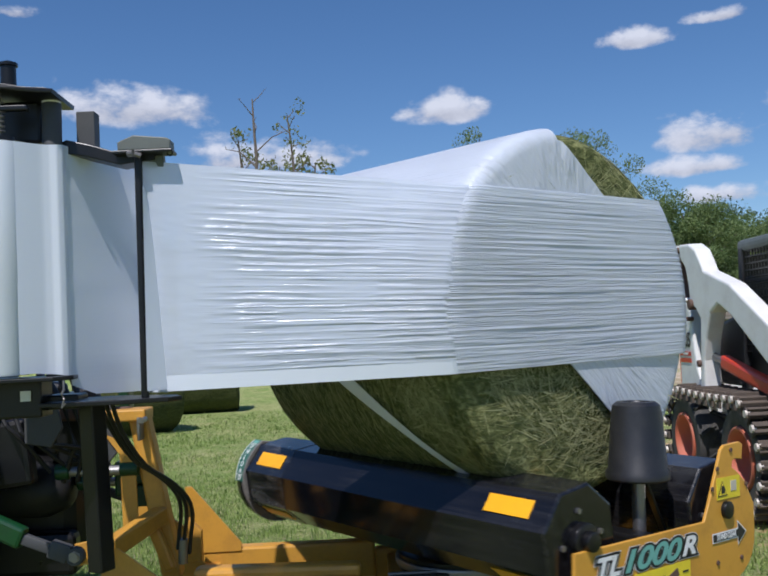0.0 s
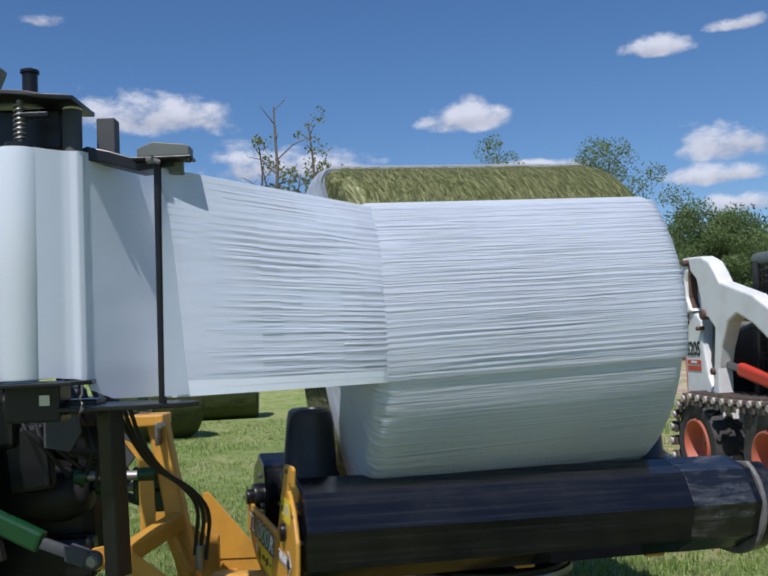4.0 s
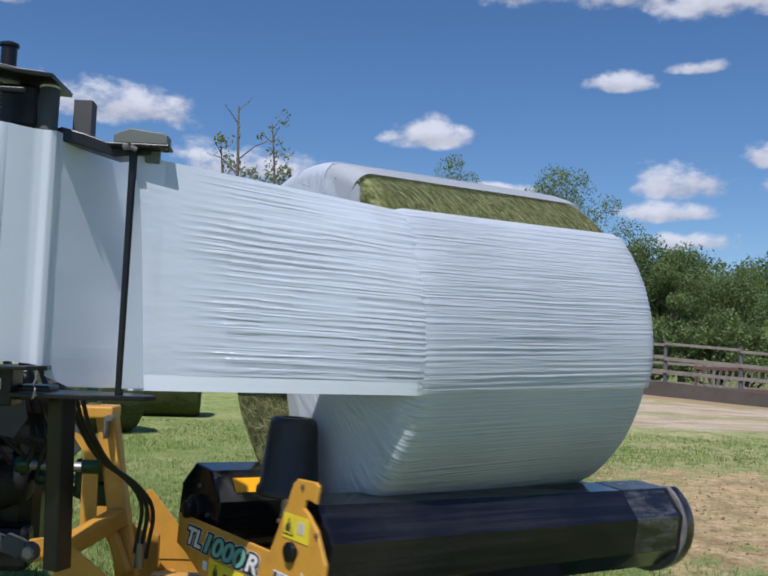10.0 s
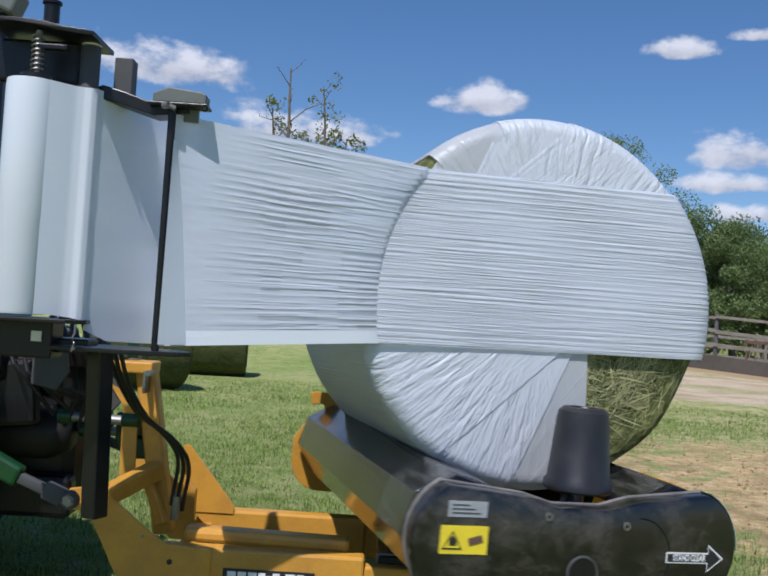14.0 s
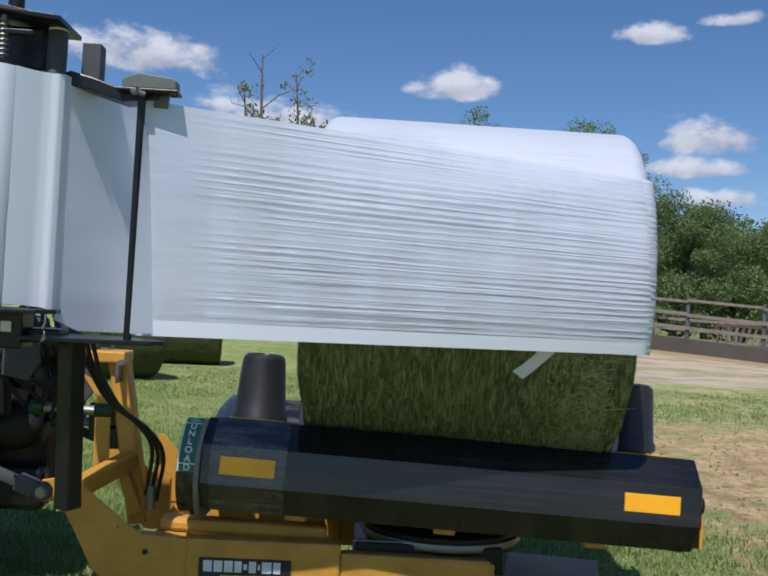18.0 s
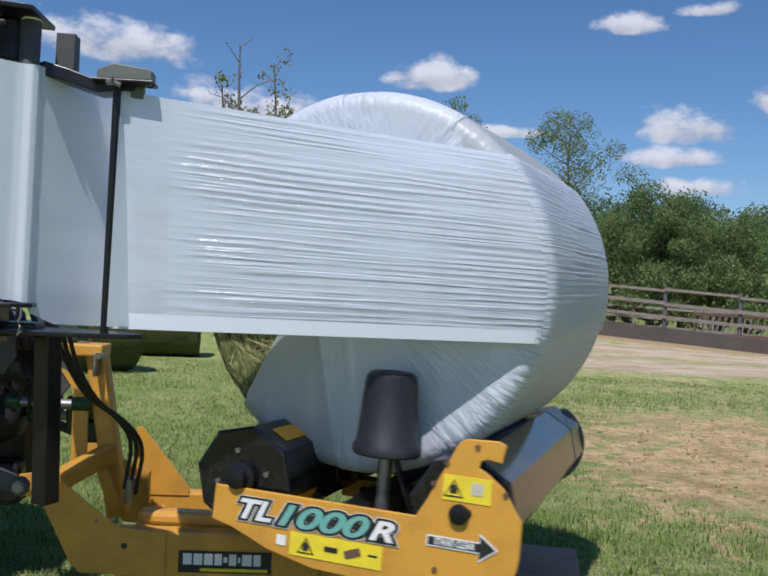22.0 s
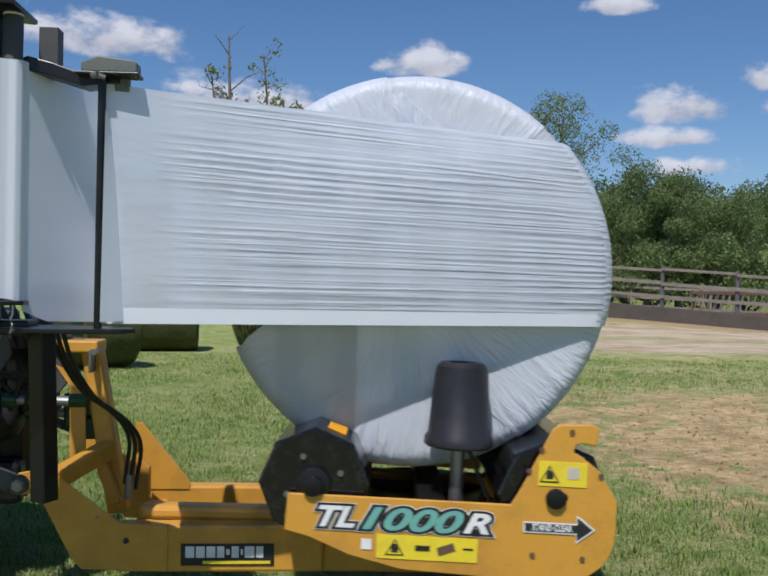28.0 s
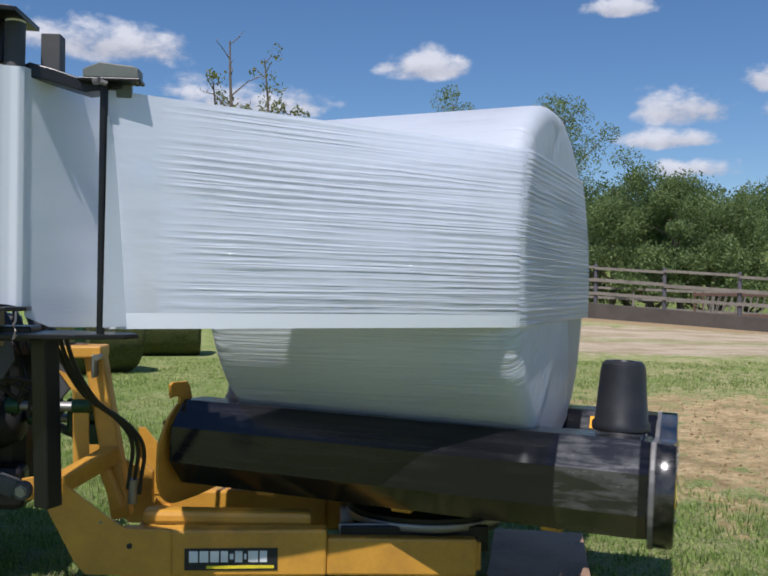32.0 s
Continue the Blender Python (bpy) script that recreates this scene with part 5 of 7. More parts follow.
    for y, z in ((0.36, 0.865), (0.46, 0.93), (0.32, 0.79), (0.565, 0.785), (0.345, 0.505), (0.515, 0.50), (0.44, 0.705)):
        bm = bmesh.new()
        big = y == 0.44
        cyl(bm, m @ Vector((y, z, -0.001)), m @ Vector((y, z, 0.0005 if big else 0.004)), 0.017 if big else 0.009, n=14)
        part("bolt", bm, BLACK if big else RUST, p)
    # black gear case, waisted between its two lobes
    lobe = 0.215
    case = arc(-0.39, 0.69, lobe, 120, 270, 14) + arc(0.39, 0.69, lobe, 270, 420, 14) + [(0.20, 0.845), (0.09, 0.815), (-0.09, 0.815), (-0.20, 0.845)]
    bm = bmesh.new()
    prism(bm, case, 0.085, end_plane(-1.035, -1), 0.012)
    g = part("gear_case", bm, GUARD, t, "dusty black gear case with two rounded lobes", smooth=True)
    m = Matrix.Translation((-0.044, 0, 0)) @ end_plane(-1.035, -1)
    bm = bmesh.new()
    lathe(bm, [(0.0, 0.004), (0.050, 0.004), (0.052, 0.008), (0.057, 0.008), (0.059, 0.0), (0.059, -0.004)], 28, m @ Matrix.Translation((0.005, 0.60, 0)))
    part("hub_opening", bm, GREYROLL, g, "worn round hub opening", smooth=True)
    bm = bmesh.new()
    lathe(bm, [(0, 0.006), (0.049, 0.006), (0.050, 0.002)], 28, m @ Matrix.Translation((0.005, 0.60, 0)))
    part("hub_shaft", bm, BLACK, g, "dark greasy hub shaft")
    bm = bmesh.new()
    prism(bm, [(y * 1.012, 0.69 + (z - 0.69) * 1.03) for y, z in case], 0.02, end_plane(-0.995, -1), 0.004)
    part("case_rim", bm, RIMDUST, g, "worn grey rim of the case")
    bm = bmesh.new()
    tube(bm, [m @ Vector((0.215 + 0.125 * math.cos(a), 0.655 + 0.135 * math.sin(a), -0.0015)) for a in np.linspace(-1.5, 1.6, 24)], 0.003, 6)
    part("pressed_ring", bm, BLACK, g, "pressed curve in the case wall", smooth=True)
    for y, z in ((-0.135, 0.785), (0.160, 0.762), (-0.254, 0.545), (0.252, 0.512)):
        bm = bmesh.new()
        lathe(bm, [(0.006, 0.001), (0.006, 0.005), (0.014, 0.005), (0.015, 0.0)], 14, m @ Matrix.Translation((y, z, 0)))
        part("bolt", bm, STEEL, g, smooth=True)
    w = stick("warning_label", -0.43, 0.70, 0.165, 0.092, LABEL_Y, g, "yellow warning label with dark pictograms")
    warning(w, m, -0.47, 0.70, 0.07)
    stick("pictogram", -0.39, 0.70, 0.05, 0.024, RUST, w, "dark pictogram", 0.002, 15)
    stick("data_label", -0.425, 0.800, 0.135, 0.052, LABEL_S, g, "scuffed grey data label")
    for k, (px, wide) in enumerate(((-0.45, 0.06), (-0.44, 0.08), (-0.43, 0.10))):
        stick("print", px, 0.814 - 0.013 * k, wide, 0.003, GREYROLL, g, "short line of print", 0.002)
    arrow(g, m, 0.435, 0.66, 0.215, 0.050, "STAND CLEAR", LABEL_K, LABEL_W)
    # green band round the arrow lobe
    for k, ch in enumerate("*UNLOAD"):
        a = 57 - 8.9 * k
        rot = face(-1.035, -(0.39 + lobe * math.cos(radians(a))), 0.69 + lobe * math.sin(radians(a)), (0, math.sin(radians(a)), math.cos(radians(a))), (-1, 0, 0))
        bm = box(bmesh.new(), (0, 0, 0.002), (0.0342, 0.074, 0.002), None, 0)
        bmesh.ops.transform(bm, matrix=rot, verts=bm.verts)
        band = part("label_band", bm, LABEL_G, g, "dark green label wrapped round the case edge")
        for q in (-0.0345, 0.0345):
            bm = box(bmesh.new(), (0, q, 0.0035), (0.0342, 0.004, 0.001), None, 0)
            bmesh.ops.transform(bm, matrix=rot, verts=bm.verts)
            part("border", bm, LABEL_W, band)
        if k in (0, 6):
            bm = box(bmesh.new(), (-0.0155 if k == 0 else 0.0155, 0, 0.0035), (0.004, 0.069, 0.001), None, 0)
            bmesh.ops.transform(bm, matrix=rot, verts=bm.verts)
            part("border", bm, LABEL_W, band)
        if k:
            letters("letter", ch, 0.036, rot @ Matrix.Translation((0, 0, 0.004)) @ pose(0, 0, 0, 0, 0, -90), LABEL_W, band, bold=0.0006)
        else:
            bm = bmesh.new()
            prism(bm, [(0.010 * math.cos(q), 0.024 * math.sin(q)) for q in np.linspace(0, 2 * math.pi, 20)[:-1]], 0.001, rot @ Matrix.Translation((0, 0, 0.004)))
            part("emblem", bm, LABEL_T, band, "pale oval mark")
    # film guide cones on posts, one at each end
    for x, y in ((0.842, 0.088), (-0.842, -0.088)):
        bm = bmesh.new()
        lathe(bm, [(0, 0.835), (0.118, 0.835), (0.124, 0.842), (0.124, 0.865), (0.113, 0.88), (0.096, 1.095), (0.090, 1.122), (0.074, 1.135), (0.050, 1.135), (0.046, 1.129), (0, 1.129)], 40, Matrix.Translation((x, y, 0)))
        c = part("guide_cone", bm, PLASTIC, t, "tapered black plastic film guide", smooth=True)
        bm = bmesh.new()
        cyl(bm, (x, y, 0.62), (x, y, 0.85), 0.026, n=16)
        part("cone_post", bm, STEEL, c, "steel post")
        bm = bmesh.new()
        bar(bm, (x, y + 0.03, 0.84), (x + (0.02 if x > 0 else -0.02), y + 0.13, 0.62), 0.03, 0.012, 0.002)
        part("cone_strut", bm, BLACK, c)
    return t, rollers


def warning(parent, m, y, z, size):
    """A warning triangle with a dark mark in it."""
    h = size * 0.87
    tri = [(-size / 2, -h / 2), (size / 2, -h / 2), (0, h / 2)]
    bm = bmesh.new()
    prism(bm, tri, 0.001, m @ Matrix.Translation((y, z, 0.0025)))
    a = part("triangle", bm, LABEL_K, parent)
    bm = bmesh.new()
    prism(bm, [(p * 0.78, q * 0.78 - h * 0.03) for p, q in tri], 0.001, m @ Matrix.Translation((y, z, 0.0038)))
    part("triangle_field", bm, LABEL_Y, a)
    bm = bmesh.new()
    prism(bm, [(-0.012, -0.018), (0.012, -0.018), (0.014, -0.004), (0.004, 0.012), (-0.006, 0.012), (-0.012, 0.0)], 0.001, m @ Matrix.Translation((y, z, 0.005)))
    part("pictogram", bm, LABEL_K, a)


def arrow(parent, m, y, z, length, h, words, dark, light):
    """A dark arrow with a light rim, pointing along x, and words on its shaft."""
    def outline(g):
        a = length / 2 + g
        s, b = h / 2 * 0.55 + g, h / 2 * 1.6 + g * 1.7
        hx = length * 0.5 - h * 1.05 - g * 0.4
        return [(-a, -s), (hx, -s), (hx, -b), (a + g, 0), (hx, b), (hx, s), (-a, s)]
    bm = bmesh.new()
    prism(bm, outline(0.005), 0.001, m @ Matrix.Translation((y, z, 0.0015)))
    rim = part("arrow_rim", bm, light, parent, "white rimmed arrow")
    bm = bmesh.new()
    prism(bm, outline(0.0), 0.001, m @ Matrix.Translation((y, z, 0.0028)))
    part("arrow_field", bm, dark, rim)
    letters("lettering", words, h * 0.62, m @ Matrix.Translation((y - length * 0.10, z, 0.0042)), light, rim, width=length * 0.60, depth=0.0005, bold=0.0009)


TABLE, ROLLERS = build_table()

# ---------- the bale on the table ----------
R, HALF, EDGE, ZC, SIDE = 0.720, 0.642, 0.068, 1.480, -0.04   # radius, half length, edge rounding, axis height, shift across the axis
LOW, HIGH, DONE = -0.190, 0.475, 41.0       # band of film about the axis' height; degrees already rolled at the start
A0, A1 = math.degrees(math.asin(LOW / R)), math.degrees(math.asin(HIGH / R))


def covered(a):
    """How far out from the centre an end is covered with film, in the direction a (degrees, 0 level, 90 up)."""
    best = 0.0
    for k in range(9):
        s = math.sin(radians(a - DONE * k / 8))
        best = max(best, (HIGH / s if s > 1e-6 else LOW / s if s < -1e-6 else 9.0))
    return min(best, R)


def end_face(q, lift):
    """How far out an end of the bale stands at radius q."""
    flat = R - EDGE
    if q <= flat:
        return HALF + lift + 0.010 * (1 - (q / flat) ** 2)
    return HALF + lift - EDGE + math.sqrt(max(EDGE * EDGE - (q - flat) ** 2, 0.0004))


def cover_mesh(bm, lift, seed):
    """Film over the part of the bale that has been wrapped."""
    cuts = [A0, A1 + DONE, 180 - A1, 180 - A0 + DONE]
    angles = sorted(set([round(a, 3) for a in np.arange(-30, 330, 2.5)] + [round(c, 3) for c in cuts]))
    prof = bale_profile(R + lift, HALF + lift, EDGE, 6, 0.010)

    def white(a):
        a = (a + 40) % 360 - 40
        return cuts[0] - 0.01 <= a <= cuts[1] + 0.01 or cuts[2] - 0.01 <= a <= cuts[3] + 0.01

    def spot(x, q, a):
        w = 0.0014 * noise.noise(Vector((x * 2 + seed, a * 0.22, q * 3)))
        ca, sa = math.cos(radians(a)), math.sin(radians(a))
        return (x + (w if x > 0 else -w) * (q < R - EDGE * 0.5), -(q + w) * ca, (q + w) * sa)

    n = len(angles)
    for i in range(n):
        a, b = angles[i], angles[(i + 1) % n]
        if i == n - 1:
            b += 360
        mid = (a + b) / 2
        if white(mid):
            cols = [[bm.verts.new(spot(x, q, t)) for x, q in prof] for t in (a, b)]
            for j in range(len(prof) - 1):
                bm.faces.new((cols[0][j], cols[1][j], cols[1][j + 1], cols[0][j + 1]))
        else:
            for s in (1, -1):
                cols = []
                for t in (a, b):
                    k = covered(t) / R
                    cols.append([bm.verts.new(spot(s * end_face(min(u * k * R, R - 0.03), lift), min(u * k * R, R - 0.03), t)) for u in np.linspace(0, 1, 12)])
                for j in range(11):
                    f = (cols[0][j], cols[1][j], cols[1][j + 1], cols[0][j + 1])
                    bm.faces.new(f if s > 0 else f[::-1])
    bmesh.ops.remove_doubles(bm, verts=bm.verts[:], dist=2e-4)
    bmesh.ops.dissolve_degenerate(bm, edges=bm.edges[:], dist=1e-5)
    bmesh.ops.recalc_face_normals(bm, faces=bm.faces[:])
    return bm


def outline_at(z, lift):
    """Plan outline of the bale's band at height z above its axis."""
    a = HALF + lift + 0.012 * (1 - (z / R) ** 2)
    b = math.sqrt(max((R + lift) ** 2 - z * z, 0.01))
    c = EDGE
    pts = []
    for sx, sy, a0 in ((1, 1, 0), (-1, 1, 90), (-1, -1, 180), (1, -1, 270)):
        for k in range(9):
            t = radians(a0 + 90 * k / 8)
            pts.append((sx * (a - c) + c * math.cos(t), sy * (b - c) + c * math.sin(t)))
    out = []
    for (x0, y0), (x1, y1) in zip(pts, pts[1:] + pts[:1]):
        m = max(1, int(math.hypot(x1 - x0, y1 - y0) / 0.05))
        out += [(x0 + (x1 - x0) * u / m, y0 + (y1 - y0) * u / m) for u in range(m)]
    return out


def build_bale():
    bm = bmesh.new()
    bale_mesh(bm, R, HALF, EDGE, 0.006, 3, bulge=0.0)
    me_bale = part("hay_bale", bm, HAY, None, "green round hay bale half wrapped in white film on the turntable", smooth=True)
    tagged(me_bale, category="bale")
    rng = random.Random(11)
    verts, faces = [], []

    def strand(p, d, l, w, out):
        d, out = Vector(d).normalized(), Vector(out)
        s = d.cross(out).normalized() * w
        p = Vector(p)
        sag = l * l / (2 * R) * abs(d.y * out.z - d.z * out.y)
        q = p + d * l * 0.5 + out * (rng.uniform(0.0, 0.005) - 0.25 * sag)
        e = p + d * l + out * (rng.uniform(-0.006, 0.004) - sag)
        k = len(verts)
        verts.extend([p - s, p + s, q + s, q - s, e])
        faces.extend([(k, k + 1, k + 2, k + 3), (k + 3, k + 2, k + 4)])

    for _ in range(15000):
        a, x = rng.uniform(0, 2 * math.pi), rng.uniform(-HALF + EDGE, HALF - EDGE)
        out = Vector((0, -math.cos(a), math.sin(a)))
        tang = Vector((0, math.sin(a), math.cos(a)))
        d = tang * rng.choice((1, 1, -1)) + Vector((rng.gauss(0, 0.12), 0, 0))
        if abs(x) > HALF - EDGE - 0.03:
            d.x *= 0.2
        strand(Vector((x, 0, 0)) + out * (R + rng.uniform(-0.002, 0.004)), d, rng.uniform(0.03, 0.13), rng.uniform(0.0007, 0.0016), out)
    pydata("netted_hay", verts, faces, STRAW_DULL, me_bale, "fine stems pressed flat under the net", "stuff")
    verts, faces = [], []
    for _ in range(10000):
        s = rng.choice((1, -1))
        a, q = rng.uniform(0, 2 * math.pi), (R - EDGE - 0.10) * math.sqrt(rng.random())
        g = rng.uniform(-1.2, 1.2)
        d = Vector((0, math.sin(a + g), math.cos(a + g)))
        strand((s * (HALF + 0.004 * (1 - (q / R) ** 2) + rng.uniform(0, 0.006)), -q * math.cos(a), q * math.sin(a)), d, rng.uniform(0.05, 0.17), 0.0006 + 0.0019 * rng.random() ** 2, (s, 0, 0))
    # long stems laid round the ends as the bale was rolled
    for _ in range(5200):
        s = rng.choice((1, -1))
        a, q = rng.uniform(0, 2 * math.pi), R - 0.012 - 0.30 * rng.random() ** 1.5
        span, w, drift = rng.uniform(0.06, 0.30) * rng.choice((1, -1)), 0.0008 + 0.0020 * rng.random() ** 2, rng.uniform(-0.02, 0.02)
        lift, k = rng.uniform(0.001, 0.009), len(verts)
        for m in range(5):
            b, r = a + span * m / 4, min(q + drift * m / 4, R - 0.008)
            for e in (-w, w):
                verts.append(Vector((s * (end_face(r + e, 0.0) - 0.010 + lift), -(r + e) * math.cos(b), (r + e) * math.sin(b))))
            if m:
                faces.append((k + 2 * m - 2, k + 2 * m - 1, k + 2 * m + 1, k + 2 * m))
    # stems pulled out of the ends, hanging free
    for _ in range(900):
        s = rng.choice((1, -1))
        a, q = rng.uniform(0, 2 * math.pi), R * (0.55 + 0.42 * rng.random())
        p = Vector((s * (end_face(q, 0.0) + 0.002), -q * math.cos(a), q * math.sin(a)))
        d = Vector((s * rng.uniform(0.0, 0.05), math.sin(a) * rng.choice((1, -1)) + rng.gauss(0, 0.5), math.cos(a) + rng.gauss(0, 0.6))).normalized()
        if q > R - 0.12:
            d = (d - Vector((0, -math.cos(a), math.sin(a))) * 0.9).normalized()
        strand(p, d, rng.uniform(0.05, 0.15), rng.uniform(0.0008, 0.0018), (s, 0, 0))
    # torn loose tuft at one corner, where the net has slipped
    for _ in range(1900):
        a = radians(-rng.uniform(18, 130))
        x = rng.uniform(HALF - 0.30, HALF - 0.06)
        out = Vector((0, -math.cos(a), math.sin(a)))
        d = Vector((rng.gauss(0.3, 0.5), rng.gauss(0, 0.6), rng.gauss(0, 0.9)))
        d -= out * d.dot(out)
        if x > HALF - EDGE - 0.06:
            d.x = -abs(d.x)
        strand((x, -(R + 0.001) * math.cos(a), (R + 0.001) * math.sin(a)), d, rng.uniform(0.05, 0.16), rng.uniform(0.001, 0.0022), out)
    pydata("loose_hay", verts, faces, STRAW, me_bale, "loose hay stems standing out of the bale", "stuff")
    bm = bmesh.new()
    cover_mesh(bm, 0.014, 1.0)
    part("film_layer", bm, FILM_THIN, me_bale, "first thin layers of white film", smooth=True)
    # tail of film hanging over the net
    verts, faces = [], []
    for k in range(36):
        u = k / 24 - 0.16
        a, x = radians(-8 - 62 * u), 0.448 - 0.71 * (u - 0.93) ** 2 - 0.30 * max(0, u - 0.8)
        slope = math.atan2(-1.42 * (u - 0.93), R * radians(62))
        half = 0.030 + 0.006 * math.sin(9 * u) - 0.02 * max(0, u - 1.3) * 8
        for w in (-half, half):
            e = a + w * math.sin(slope) / R
            verts.append((x + w * math.cos(slope), -(R + 0.013) * math.cos(e), (R + 0.013) * math.sin(e)))
        if k:
            faces.append((2 * k - 2, 2 * k - 1, 2 * k + 1, 2 * k))
    pydata("film_tail", verts, faces, FILM_ROLL, me_bale, "narrow white tail of film across the net", smooth=True)
    return me_bale


BALE = build_bale()


def build_wraps():
    bm = bmesh.new()
    cover_mesh(bm, 0.018, 5.0)
    mid = part("film_wrap", bm, FILM, None, "earlier overlapping layer of white stretch film round the bale", smooth=True)
    tagged(mid, category="stretch film")
    top = thing("film_wrap", "newest layers of taut white stretch film round the bale", "stretch film")
    bm = bmesh.new()
    cover_mesh(bm, 0.022, 9.0)
    part("film_layer", bm, FILM, top, smooth=True)
    rows = 130
    verts, faces, cols = [], [], 0
    levels = [LOW + (HIGH - LOW) * j / rows for j in range(rows + 1)]
    for j, z in enumerate(levels):
        ring = outline_at(z, 0.030)
        # keep the same count on every level by sampling the ring evenly
        per = np.array(ring + ring[:1])
        seg = np.hypot(*np.diff(per, axis=0).T)
        s = np.concatenate(([0], np.cumsum(seg)))
        cols = 150
        for i in range(cols):
            u = s[-1] * i / cols
            x, y = np.interp(u, s, per[:, 0]), np.interp(u, s, per[:, 1])
            w = 0.0019 * max(0.1, 0.6 + 1.6 * noise.noise(Vector((x * 1.8, y * 1.8, math.floor(z / 0.0222) * 1.37)))) * math.cos(2 * math.pi * z / 0.0222)
            k = 1 + w / max(0.3, math.hypot(x, y))
            verts.append((x * k, y * k, z))
    for j in range(rows):
        for i in range(cols):
            a, b = j * cols + i, j * cols + (i + 1) % cols
            faces.append((a, b, b + cols, a + cols))
    pydata("film_band", verts, faces, FILM_BAND, top, "level band of film being laid", smooth=True)
    return mid, top


WRAP_MID, WRAP_TOP = build_wraps()

# ---------- the web of film between the rod and the bale: narrow level strips, each in sliding lengths ----------
ROD = (-0.853, 3.092)
STRIPS, LENGTHS, PIECE = 30, 7, 0.34
REACH = 1.25                               # usual length of the web


def web_slant(z):
    """Half of the slant that the web takes on at height z where it meets the round of the bale."""
    return 0.5 * z / math.sqrt(R * R - z * z)


def slid(t):
    """How far the bale has slid along its axis on the rollers."""
    return float(np.interp(t, (0, 7, 12, 21, 32), (0.05, 0.05, 0.035, 0.070, 0.085)))


def skew(t):
    """Degrees by which the bale lies askew on the rollers."""
    return float(np.interp(t, (0, 12, 19, 32), (0, 0, -3.5, -4.0)))


def web_tangent(z, t, corner=None):
    """Bearing and distance from the rod to where film at height z (above the axis) meets the bale, at a given corner of it or at any."""
    a = radians(table_angle(t) + skew(t))
    ca, sa = math.cos(a), math.sin(a)
    best = None
    wide = math.sqrt(R * R - z * z) - EDGE
    for x, y in outline_at(z, 0.036):
        at = (math.copysign(1, x), math.copysign(1, y))
        if corner is not None and (at != corner or abs(x) < HALF - EDGE or abs(y) < wide):
            continue
        x, y = x + slid(t), y + SIDE
        X, Y = AXIS[0] + ca * x - sa * y - ROD[0], AXIS[1] + sa * x + ca * y - ROD[1]
        b = math.atan2(Y, X)
        if best is None or b < best[0]:
            best = (b, math.hypot(X, Y), x, at)
    return best


def meeting_corner(t):
    """The corner of the bale at which the film first lies against it; its bulging ends catch the film a little early."""
    met = [(web_tangent(0.0, t, (a, b)), (a, b)) for a in (-1.0, 1.0) for b in (-1.0, 1.0)]
    first = min(m[0] for m, _ in met)
    return min((m[1], c) for m, c in met if m[0] <= first + 0.25)[1]


def build_web():
    web = thing("film_web", "taut wrinkled web of white stretch film from rod to bale", "stretch film")
    pieces = []
    for j in range(STRIPS):
        u = (j + 0.5) / STRIPS
        z_rod, z_bale = 1.270 + 0.802 * u, ZC + LOW + (HIGH - LOW) * u
        deep = 0.0015 * max(0.2, 0.8 + 2.0 * noise.noise(Vector((j * 0.83, 0, 4)))) * (j > 1)
        side = [0.5 + 0.6 * noise.noise(Vector((j * 1.3, k2, 9))) + 0.2 for k2 in (0, 5, 11)]
        starts = 0.11 + 0.06 * noise.noise(Vector((j * 0.37, 3, 0))) + 0.10 * (2 * u - 1) ** 2
        slant = web_slant(LOW + (HIGH - LOW) * u)
        for k in range(LENGTHS):
            begin = (REACH - PIECE) * k / (LENGTHS - 1)
            verts, faces, nx, rows, run = [], [], 7, 14, []
            last = k == LENGTHS - 1
            for i in range(nx + 1 + (3 if last else 0)):
                s = radians(6) * max(i - nx, 0)
                x, turn = PIECE * min(i, nx) / nx + EDGE * math.sin(s), EDGE * (1 - math.cos(s)) + 0.024 * s
                v = min((begin + x) / REACH, 1.05)
                h = (0.792 * (1 - v) + (HIGH - LOW) * v) / STRIPS * 0.5 + 0.0008
                fade = min(1, max(0, (begin + x - starts) / 0.30))
                fade = fade * fade * (3 - 2 * fade) * max(0.0, 0.42 + 1.5 * noise.noise(Vector((j * 0.83, (begin + x) * 2.3, 2))))
                for r in range(rows + 1):
                    q = 2 * r / rows - 1
                    ridge = deep * fade * ((0.5 + 0.5 * math.cos(math.pi * q)) ** 2.2 * side[0] + (0.5 - 0.5 * math.cos(2 * math.pi * q)) ** 2 * (side[1] if q < 0 else side[2]))
                    verts.append((x, -ridge + 0.0004 * k + turn + slant * v * q * h, q * h))
                    run.append((begin + x, 0.8 * (u + 0.5 * q / STRIPS)))
            for i in range(nx + (3 if last else 0)):
                for r in range(rows):
                    a = i * (rows + 1) + r
                    faces.append((a, a + rows + 1, a + rows + 2, a + 1))
            ob = pydata("film_strip", verts, faces, FILM_ROLL if j < 2 else FILM_WEB, web, smooth=True)
            lay = ob.data.uv_layers.new(name="run")
            for loop in ob.data.loops:
                lay.data[loop.index].uv = run[loop.vertex_index]
            pieces.append((ob, j, k, z_rod, z_bale))
    return pieces


WEB = build_web()


